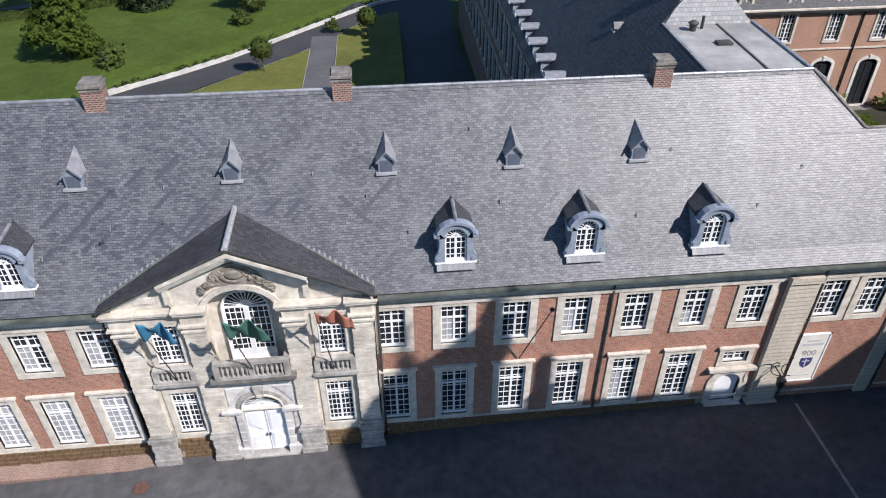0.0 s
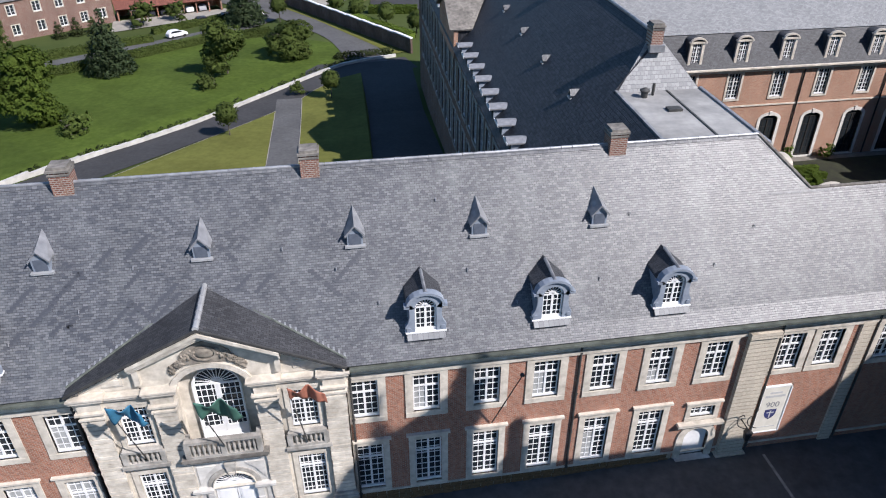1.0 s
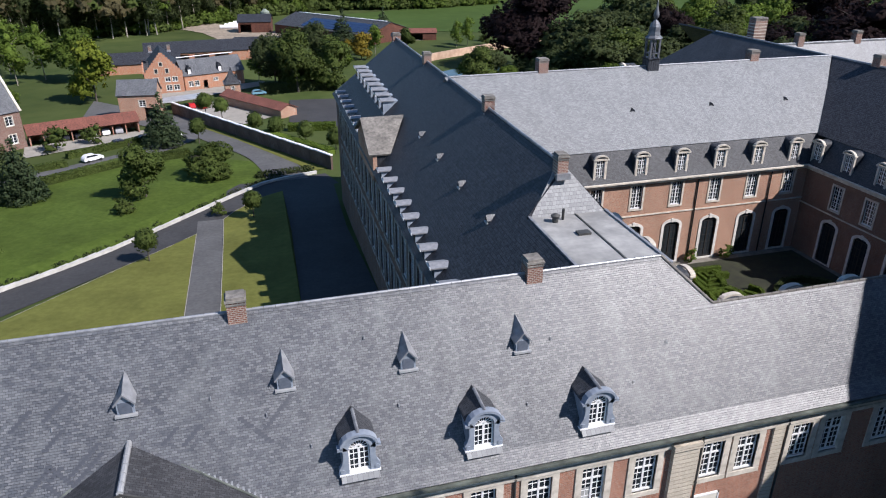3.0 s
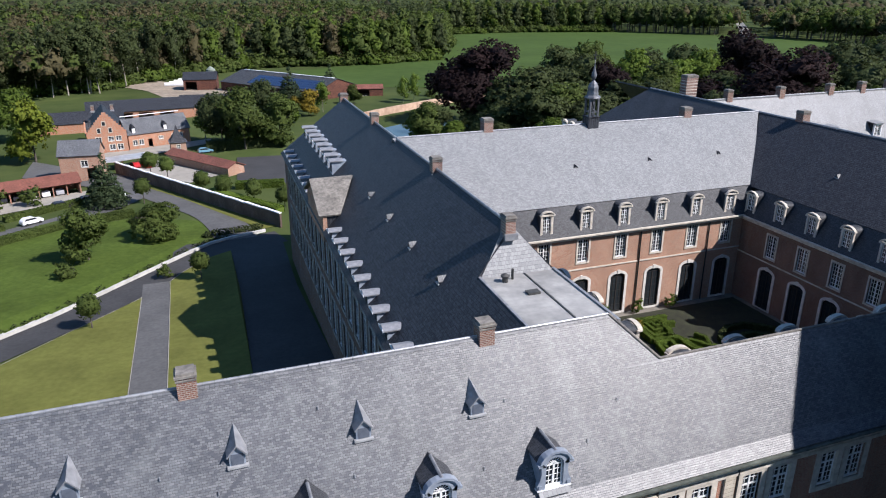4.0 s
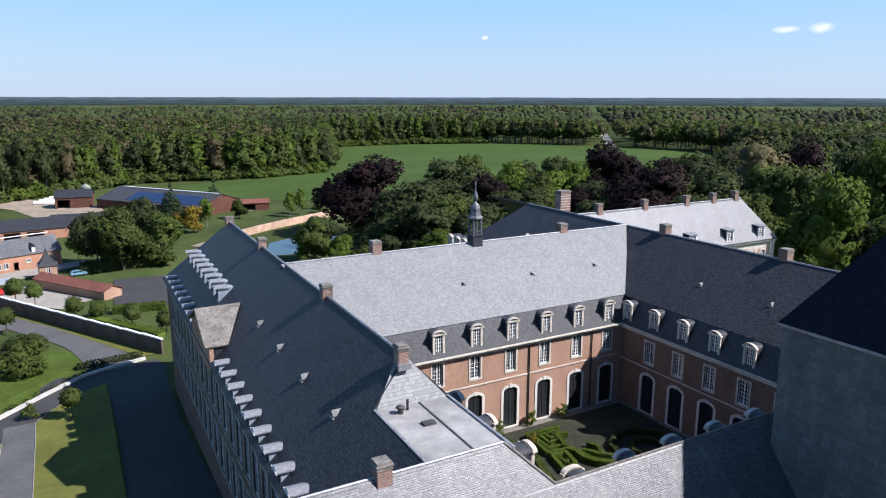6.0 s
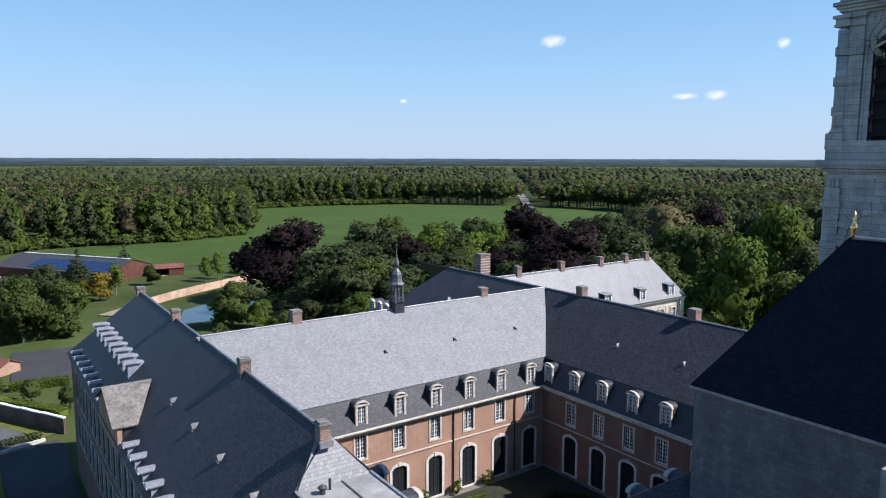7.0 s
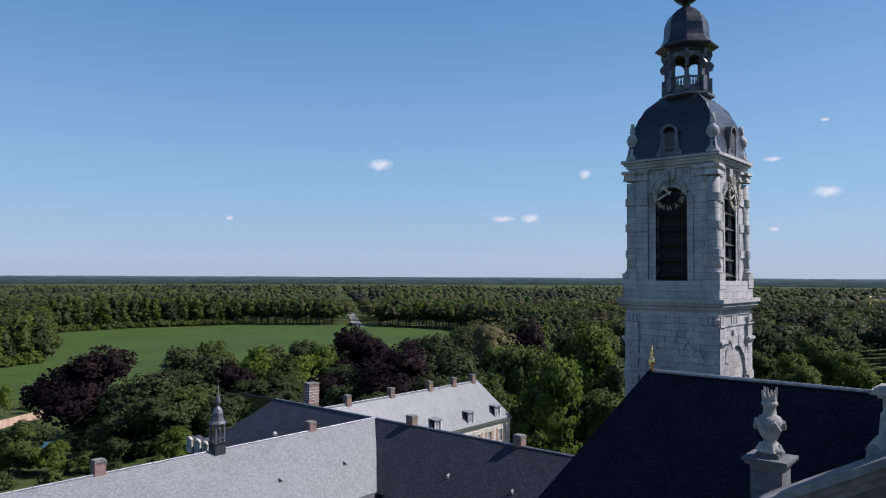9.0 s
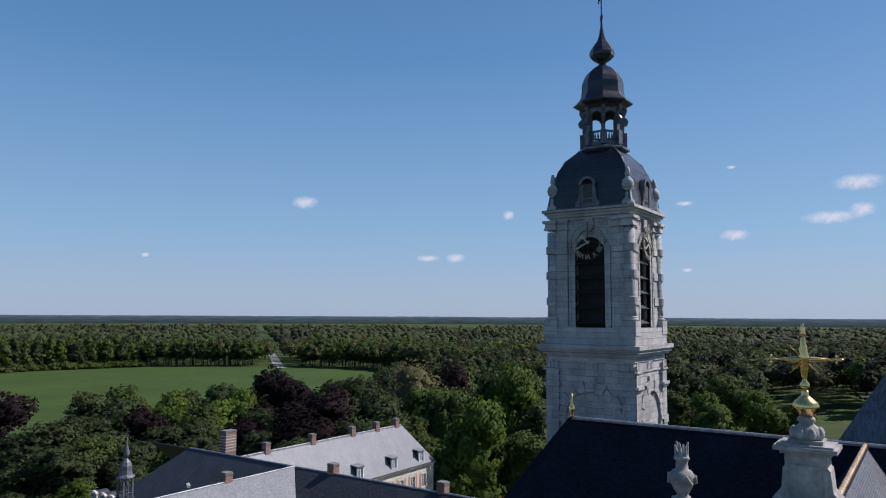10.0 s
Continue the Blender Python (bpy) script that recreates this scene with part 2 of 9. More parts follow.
LOUVRE = mottled("tarred_wood", (0.009, 0.008, 0.008), (0.022, 0.019, 0.017), 4, 0.8, stain=0.2)
PALE_GILT = mottled("pale_gilt", (0.45, 0.40, 0.28), (0.6, 0.54, 0.4), 3, 0.5, metal=0.2, stain=0.2)
FLAT = mottled("pale_roof_felt", (0.27, 0.27, 0.265), (0.38, 0.375, 0.36), 0.9, 0.8, bump=0.2, stain=0.3)
GOLD = mottled("gilded_metal", (0.75, 0.50, 0.18), (0.95, 0.66, 0.26), 3, 0.25, metal=1.0, bump=0.05, stain=0.1)
ROOFTILE = coursed("red_rooftile", (0.28, 0.10, 0.07), (0.20, 0.075, 0.055), (0.09, 0.04, 0.03), 0.25, 0.3, 0.02, False, rough=0.85, stain=0.4, bump=0.7)
ASPHALT = mottled("asphalt", (0.030, 0.030, 0.032), (0.048, 0.048, 0.050), 2.0, 0.9, bump=0.3, stain=0.25, big=0.1)
ASPHALT_PALE = mottled("pale_asphalt", (0.075, 0.075, 0.077), (0.115, 0.115, 0.115), 2.0, 0.9, bump=0.3, stain=0.25, big=0.1)
COBBLE = mottled("forecourt_surface", (0.06, 0.06, 0.063), (0.105, 0.105, 0.107), 1.6, 0.9, bump=0.5, stain=0.3, big=0.12)
GRAVEL = mottled("pale_gravel", (0.26, 0.24, 0.21), (0.36, 0.34, 0.30), 4.0, 0.95, bump=0.4, stain=0.2, big=0.1)
SAND = mottled("sandy_earth", (0.24, 0.19, 0.14), (0.36, 0.30, 0.23), 0.6, 0.95, bump=0.4, stain=0.3)
LAWN = mottled("lawn_grass", (0.050, 0.080, 0.013), (0.080, 0.116, 0.022), 1.2, 0.95, bump=0.5, stain=0.3, spec=0.1, big=0.1)
LAWN_DRY = mottled("mown_dry_lawn", (0.11, 0.12, 0.03), (0.15, 0.155, 0.042), 1.2, 0.95, bump=0.4, stain=0.25, spec=0.1, big=0.12)
FIELD = mottled("green_meadow", (0.046, 0.080, 0.018), (0.060, 0.097, 0.024), 0.15, 0.95, bump=0.3, stain=0.2, spec=0.1, big=0.1)
MEADOW = mottled("rough_grassland", (0.046, 0.070, 0.020), (0.085, 0.108, 0.034), 0.08, 0.95, bump=0.3, stain=0.35, spec=0.1, big=0.1)
BARK = mottled("bark", (0.06, 0.05, 0.04), (0.14, 0.12, 0.10), 4, 0.95, bump=0.8)
BARK_PALE = mottled("pale_bark", (0.26, 0.23, 0.19), (0.42, 0.38, 0.32), 3, 0.95, bump=0.6)
SOLAR = mottled("solar_panel", (0.012, 0.02, 0.06), (0.02, 0.035, 0.10), 2, 0.15, stain=0.1)
CAPSTONE = mottled("dirty_capstone", (0.14, 0.13, 0.12), (0.27, 0.25, 0.22), 3, 0.9, bump=0.5, stain=0.4)
LEAF = leafy("green_leaves", (0.062, 0.092, 0.02), (0.108, 0.145, 0.036))
LEAF_BRIGHT = leafy("fresh_leaves", (0.072, 0.118, 0.016), (0.135, 0.195, 0.032))
LEAF_DARK = leafy("dark_leaves", (0.043, 0.060, 0.022), (0.078, 0.100, 0.036))
LEAF_COPPER = leafy("copper_leaves", (0.011, 0.0062, 0.0072), (0.03, 0.0165, 0.0165))
LEAF_LIME = leafy("lime_green_leaves", (0.13, 0.165, 0.018), (0.21, 0.25, 0.035))
LEAF_YELLOW = leafy("yellow_leaves", (0.1600, 0.1200, 0.0120), (0.2880, 0.2160, 0.0320))
LEAF_PALE = leafy("pale_spring_leaves", (0.1320, 0.1200, 0.0540), (0.2160, 0.1920, 0.0900))
LEAF_BROWN = leafy("budding_brown_leaves", (0.078, 0.070, 0.034), (0.122, 0.104, 0.05))
LEAF_OLIVE = leafy("dark_pine_crowns", (0.028, 0.032, 0.016), (0.048, 0.048, 0.024))
NEEDLE = leafy("needles", (0.045, 0.072, 0.034), (0.085, 0.12, 0.056))


# ---- mesh helpers ----
def to_mesh(bm, mat, smooth=False):
    bm.normal_update()
    me = bpy.data.meshes.new("mesh")
    bm.to_mesh(me)
    bm.free()
    if mat:
        me.materials.append(mat)
    if smooth:
        for p in me.polygons:
            p.use_smooth = True
    return me


def place_of(ob):
    m = ob.matrix_basis.copy()
    while ob.parent:
        m = ob.parent.matrix_basis @ ob.matrix_parent_inverse @ m
        ob = ob.parent
    return m


def thing(name, label, category, at=(0, 0, 0), group="", kind=""):
    ob = new(name)
    ob.location = at
    return tagged(ob, label, category, group, kind)


def part(name, bm, mat, parent, label="", m=None, local=False, smooth=False):
    """Links a bmesh (or a mesh) as one mesh object under a thing or a part."""
    ob = new(name, to_mesh(bm, mat, smooth) if isinstance(bm, bmesh.types.BMesh) else bm)
    ob.parent = parent
    if not local:
        ob.matrix_parent_inverse = place_of(parent).inverted()
    ob.matrix_basis = m or Matrix()
    if label:
        ob["label"] = label
    return ob


def lone(name, bm, mat, label, category, kind="", m=None, group="", smooth=False):
    ob = new(name, to_mesh(bm, mat, smooth))
    ob.matrix_basis = m or Matrix()
    return tagged(ob, label, category, group, kind)


def box(bm, x0, x1, y0, y1, z0, z1, m=None):
    vs = [bm.verts.new((x, y, z)) for x in (x0, x1) for y in (y0, y1) for z in (z0, z1)]
    for f in ((0, 1, 3, 2), (4, 6, 7, 5), (0, 4, 5, 1), (2, 3, 7, 6), (0, 2, 6, 4), (1, 5, 7, 3)):
        bm.faces.new([vs[i] for i in f])
    if m:
        bmesh.ops.transform(bm, matrix=m, verts=vs)
    return vs


def boxes(*rows):
    bm = bmesh.new()
    for r in rows:
        box(bm, *r)
    return bm


def prism(bm, pts, d0, d1, axis="y", m=None):
    """Extrudes a closed outline: pts are (x, z) along y, (y, z) along x, or (x, y) along z."""
    def at(p, d):
        return {"y": (p[0], d, p[1]), "x": (d, p[0], p[1]), "z": (p[0], p[1], d)}[axis]
    a = [bm.verts.new(at(p, d0)) for p in pts]
    b = [bm.verts.new(at(p, d1)) for p in pts]
    n = len(pts)
    bm.faces.new(a)
    bm.faces.new(b[::-1])
    for i in range(n):
        bm.faces.new((a[i], b[i], b[(i + 1) % n], a[(i + 1) % n]))
    bmesh.ops.recalc_face_normals(bm, faces=bm.faces)
    if m:
        bmesh.ops.transform(bm, matrix=m, verts=a + b)
    return bm


def slab(bm, corners, t):
    """A flat polygon in space, given thickness t behind it."""
    c = [Vector(p) for p in corners]
    n = (c[1] - c[0]).cross(c[2] - c[0]).normalized()
    a = [bm.verts.new(p) for p in c]
    b = [bm.verts.new(p - n * t) for p in c]
    bm.faces.new(a)
    bm.faces.new(b[::-1])
    k = len(c)
    for i in range(k):
        bm.faces.new((a[i], b[i], b[(i + 1) % k], a[(i + 1) % k]))
    return bm


def lathe(bm, prof, n=16, m=None, square=False):
    """Turns a profile of (radius, z) round z; square: four sides."""
    rings = []
    for r, z in prof:
        ring = []
        for i in range(n):
            a = 2 * math.pi * (i + 0.5) / n
            ring.append(bm.verts.new((r * math.cos(a), r * math.sin(a), z)))
        rings.append(ring)
    for a, b in zip(rings, rings[1:]):
        for i in range(n):
            bm.faces.new((a[i], a[(i + 1) % n], b[(i + 1) % n], b[i]))
    bm.faces.new(rings[0][::-1])
    bm.faces.new(rings[-1])
    if m:
        bmesh.ops.transform(bm, matrix=m, verts=[v for r in rings for v in r])
    return bm


def hoop(r, t, d, n):
    """A flat ring round z: inner radius r, t wide and d deep."""
    bm = bmesh.new()
    rings = [[bm.verts.new((q * math.cos(2 * math.pi * i / n), q * math.sin(2 * math.pi * i / n), z)) for i in range(n)] for q, z in ((r, -d / 2), (r + t, -d / 2), (r + t, d / 2), (r, d / 2))]
    for a, b in zip(rings, rings[1:] + rings[:1]):
        for i in range(n):
            bm.faces.new((a[i], a[(i + 1) % n], b[(i + 1) % n], b[i]))
    return bm


def rod(bm, a, b, r0, r1=None, n=6):
    a, b = Vector(a), Vector(b)
    q = (b - a).to_track_quat("Z", "Y").to_matrix().to_4x4()
    return lathe(bm, [(r0, 0), (r0 if r1 is None else r1, (b - a).length)], n, Matrix.Translation(a) @ q)


def arch_pts(cx, half, spring, rise, n=10):
    """Points of an arch from its left spring to its right one."""
    return [(cx - half * math.cos(math.pi * i / n), spring + rise * math.sin(math.pi * i / n)) for i in range(n + 1)]


def arch_band(bm, cx, half, spring, rise, width, y0, y1, n=10):
    inner, outer = arch_pts(cx, half, spring, rise, n), arch_pts(cx, half + width, spring, rise + width, n)
    for i in range(n):
        prism(bm, [inner[i], outer[i], outer[i + 1], inner[i + 1]], y0, y1)
    bmesh.ops.remove_doubles(bm, verts=bm.verts[:], dist=1e-4)
    return bm


def wall_mesh(length, z0, z1, thick, holes):
    """A wall along local x with its outer face at y = 0; holes are (x0, x1, z0, z1), and go right through."""
    xs = sorted({0.0, length, *[h[0] for h in holes], *[h[1] for h in holes]})
    zs = sorted({z0, z1, *[h[2] for h in holes], *[h[3] for h in holes]})

    def solid(i, j):
        if not (0 <= i < len(xs) - 1 and 0 <= j < len(zs) - 1):
            return False
        x, z = (xs[i] + xs[i + 1]) / 2, (zs[j] + zs[j + 1]) / 2
        return not any(h[0] < x < h[1] and h[2] < z < h[3] for h in holes)
    bm, seen = bmesh.new(), {}

    def v(i, y, j):
        k = (i, y, j)
        if k not in seen:
            seen[k] = bm.verts.new((xs[i], y, zs[j]))
        return seen[k]
    for i in range(len(xs) - 1):
        for j in range(len(zs) - 1):
            if not solid(i, j):
                continue
            bm.faces.new((v(i, 0, j), v(i + 1, 0, j), v(i + 1, 0, j + 1), v(i, 0, j + 1)))
            bm.faces.new((v(i, thick, j), v(i, thick, j + 1), v(i + 1, thick, j + 1), v(i + 1, thick, j)))
            for di, dj, a, b in ((-1, 0, (i, j), (i, j + 1)), (1, 0, (i + 1, j + 1), (i + 1, j)), (0, -1, (i + 1, j), (i, j)), (0, 1, (i, j + 1), (i + 1, j + 1))):
                if not solid(i + di, j + dj):
                    bm.faces.new((v(a[0], 0, a[1]), v(b[0], 0, b[1]), v(b[0], thick, b[1]), v(a[0], thick, a[1])))
    bmesh.ops.recalc_face_normals(bm, faces=bm.faces)
    return bm


def slope(name, parent, mat, eave_a, eave_b, top, poly=None, thick=0.25, label=""):
    """A roof plane: eave_a to eave_b is its foot, top a point of its upper edge; poly in (along, up) metres. Outside is seen with eave_a at the left."""
    a, b, t = Vector(eave_a), Vector(eave_b), Vector(top)
    u = (b - a).normalized()
    w = (t - a) - (t - a).dot(u) * u
    up = w.normalized()
    n = u.cross(up)
    m = Matrix((u, up, n)).transposed().to_4x4()
    m.translation = a
    ln, rise = (b - a).length, w.length
    pts = poly(ln, rise) if poly else [(0, 0), (ln, 0), (ln, rise), (0, rise)]
    bm = bmesh.new()
    slab(bm, [(x, y, 0) for x, y in pts], thick)
    return part(name, bm, mat, parent, label, m=m)


# ---- ground ----
LEVELS = [(-400, 0.0), (14, 0.0), (45, -2.2), (75, -4.6), (106, -5.2), (170, -6.8), (420, -9.0), (4800, -9.0)]


def ground_z(y):
    for (a, za), (b, zb) in zip(LEVELS, LEVELS[1:]):
        if y <= b:
            return za + (zb - za) * max(0.0, (y - a) / (b - a))
    return LEVELS[-1][1]


def sheet(bm, outline, lift, step=4.0):
    """A flat area laid on the ground; outline in (x, y), convex or nearly so."""
    vs = [bm.verts.new((x, y, ground_z(y) + lift)) for x, y in outline]
    bm.faces.new(vs)
    return bm


def ribbon(bm, line, width, lift, step=3.0, side=0.0):
    """A way of even width along a line of (x, y), draped on the ground."""
    pts = []
    for (ax, ay), (bx, by) in zip(line, line[1:]):
        n = max(1, int(math.hypot(bx - ax, by - ay) / step))
        pts += [(ax + (bx - ax) * i / n, ay + (by - ay) * i / n) for i in range(n)]
    pts.append(line[-1])
    rows = []
    for i, (x, y) in enumerate(pts):
        a, b = pts[max(0, i - 1)], pts[min(len(pts) - 1, i + 1)]
        d = Vector((b[0] - a[0], b[1] - a[1])).normalized()
        nx, ny = -d.y, d.x
        row = []
        for s in (side - width / 2, side + width / 2):
            px, py = x + nx * s, y + ny * s
            row.append((px, py, ground_z(py) + lift))
        rows.append(row)
    vs = [[bm.verts.new(p) for p in r] for r in rows]
    for a, b in zip(vs, vs[1:]):
        bm.faces.new((a[0], b[0], b[1], a[1]))
    bmesh.ops.recalc_face_normals(bm, faces=bm.faces)
    for f in bm.faces:
        if f.normal.z < 0:
            f.normal_flip()
    return bm


def smooth_line(pts, n=6):
    out = []
    p = [pts[0], *pts, pts[-1]]
    for i in range(1, len(p) - 2):
        for k in range(n):
            t = k / n
            out.append(tuple(0.5 * (2 * p[i][c] + (p[i + 1][c] - p[i - 1][c]) * t + (2 * p[i - 1][c] - 5 * p[i][c] + 4 * p[i + 1][c] - p[i + 2][c]) * t * t
                                    + (3 * p[i][c] - p[i - 1][c] - 3 * p[i + 1][c] + p[i + 2][c]) * t ** 3) for c in (0, 1)))
    return out + [pts[-1]]


bm = bmesh.new()
ys = [-4700, -400, -60, 14, 45, 75, 106, 170, 420, 900, 2000, 4700]
xs = [-4700, -1500, -400, -60, 12, 80, 200, 500, 1500, 4700]
grid = [[bm.verts.new((x, y, ground_z(y))) for y in ys] for x in xs]
for i in range(len(xs) - 1):
    for j in range(len(ys) - 1):
        bm.faces.new((grid[i][j], grid[i + 1][j], grid[i + 1][j + 1], grid[i][j + 1]))
lone("ground", bm, MEADOW, "rough green grassland reaching to the horizon", "ground", "structure")

# forecourt, rising a little towards the church
bm = bmesh.new()
rows = [[bm.verts.new((x, y, z + 0.03)) for y in (-70, 0.3)] for x, z in ((-70, -0.3), (-30, 0.2), (-14, 0.75), (-2, 0.92), (10, 1.3), (17, 1.45), (60, 1.6))]
for a, b in zip(rows, rows[1:]):
    bm.faces.new((a[0], b[0], b[1], a[1]))
lone("forecourt_pavement", bm, COBBLE, "grey worn paved forecourt before the gatehouse", "pavement", "structure")

# garden: lawns, drive, white kerb wall
bm = sheet(bmesh.new(), [(-70, 14), (-70, 45), (-70, 75), (-70, 106), (-48, 104), (-25.5, 120), (-12.4, 123), (-3, 118), (2.9, 113.4), (1.1, 109), (0.5, 106), (-0.5, 98.5), (-10, 87), (-18, 79), (-28, 68.5), (-36, 60.5), (-52, 45), (-60, 14)], 0.05)
lone("lawn", bm, LAWN, "lush green park lawn beside the drive", "lawn", "structure")
DRIVE = smooth_line([(-52, 35), (-33.2, 56.8), (-25.2, 65.6), (-16.1, 76.2), (-8.9, 84.5), (-2.4, 92), (3, 97), (14, 100)])
lone("drive", ribbon(bmesh.new(), DRIVE, 7.0, 0.09), ASPHALT, "dark asphalt garden drive with a pale kerb", "road", "structure")
lone("yard_road", ribbon(bmesh.new(), [(3.5, 12), (3.5, 45), (3.5, 75), (4.5, 101)], 19.0, 0.07), ASPHALT, "dark asphalt yard beside the tall wing", "road", "structure")
lone("garden_path", ribbon(bmesh.new(), [(-7.55, 26), (-7.55, 45), (-7.55, 75), (-7.55, 83.5)], 4.1, 0.11), ASPHALT_PALE, "worn tarmac path between two lawns", "path", "structure")
bm = sheet(bmesh.new(), [(-37, 44), (-9.6, 45), (-9.6, 75), (-9.5, 78), (-14.2, 72.6), (-22.5, 62.4), (-30.3, 52.6)], 0.16)
lone("dry_lawn", bm, LAWN_DRY, "mown yellowish lawn between path and drive", "lawn", "structure")
bm = sheet(bmesh.new(), [(-5.6, 45), (3.5, 45), (4.5, 75), (4.5, 95), (0.4, 92.4), (-4.0, 86.3), (-5.7, 83), (-5.6, 75)], 0.14)
lone("dry_lawn", bm, LAWN_DRY, "mown yellowish lawn beside the tall wing", "lawn", "structure")
for ln in ([(-9.6, 45), (-9.6, 78)], [(-5.6, 45), (-5.6, 83)], [(-9.5, 78), (-14.2, 72.6), (-22.5, 62.4), (-30.3, 52.6)], [(-5.7, 83), (-4.0, 86.3), (0.4, 92.4)]):
    lone("kerb", ribbon(bmesh.new(), ln, 0.09, 0.2), GRAVEL, "thin pale stone edging of the lawn", "kerb", "structure")
lone("approach_road", ribbon(bmesh.new(), smooth_line([(-70, 97), (-49.5, 110.4), (-33.6, 121), (-20, 132), (-13, 143)]), 6.5, 0.1), ASPHALT_PALE, "grey asphalt road between hedges", "road", "structure")
lone("wall_road", ribbon(bmesh.new(), smooth_line([(-24, 168), (-13, 150), (-5.6, 136), (2.0, 121.5), (5, 110), (6, 101)]), 7.5, 0.13), ASPHALT_PALE, "grey asphalt road along the garden wall", "road", "structure")
lone("verge", ribbon(bmesh.new(), [(12.6, 106), (-1.8, 136), (-18.5, 165)], 3.0, 0.15), LAWN_DRY, "dry grass verge beside the garden wall", "grass", "structure")
lone("gravel_yard", sheet(bmesh.new(), [(-46, 132), (-24, 143.5), (-24, 151), (-48, 142)], 0.16), GRAVEL, "pale gravel yard before the garages", "yard", "structure")
lone("gravel_yard", sheet(bmesh.new(), [(-17, 168), (-1, 150), (6, 156), (-9, 180)], 0.16), GRAVEL, "pale gravel yard behind the garden wall", "yard", "structure")
lone("sports_court", sheet(bmesh.new(), [(9.4, 143), (21, 141), (27, 174), (12, 176)], 0.16), ASPHALT, "dark asphalt ball court", "court", "structure")
lone("barn_path", sheet(bmesh.new(), [(-21.0, 197.6), (-16.6, 197.6), (0.4, 204.4), (6.7, 206.8), (5.2, 199.1), (-7.2, 190.8), (-20, 181), (-24, 184), (-27.5, 192)], 0.2), GRAVEL, "pale gravel path before the low barn", "path", "structure")
lone("lodge_forecourt", sheet(bmesh.new(), [(-41.3, 190.3), (-33.4, 181.5), (-28.4, 178.1), (-20.5, 168.5), (-14.0, 162.0), (-13.2, 150.0), (-18.8, 149.4), (-27.9, 158.4), (-40.9, 170.9)], 0.22), ASPHALT_PALE, "pale paved forecourt round the gate lodge", "pavement", "structure")
lone("farm_yard", sheet(bmesh.new(), [(-6, 302), (12, 306), (24, 322), (4, 352), (-14, 378), (-34, 366), (-16, 336)], 0.2), SAND, "sandy earth farm yard", "yard", "structure")

# white retaining wall along the drive
EDGE = smooth_line([(-54, 40.5), (-35.6, 60.3), (-27.4, 68.1), (-17.4, 79.2), (-1.6, 96.9), (3.5, 101), (11.5, 104.0)])
bm = bmesh.new()
for a, b in zip(EDGE, EDGE[1:]):
    d = Vector((b[0] - a[0], b[1] - a[1], 0))
    m = Matrix.Translation((*a, ground_z(a[1]))) @ Matrix.Rotation(math.atan2(d.y, d.x), 4, "Z")
    box(bm, 0, d.length + 0.05, -0.22, 0.22, -0.5, 0.55, m)
lone("retaining_wall", bm, mottled("pale_concrete", (0.42, 0.41, 0.385), (0.56, 0.55, 0.52), 1.2, 0.85, stain=0.2), "low pale concrete wall curving beside the drive", "wall", "structure")

WINDOWS = {}


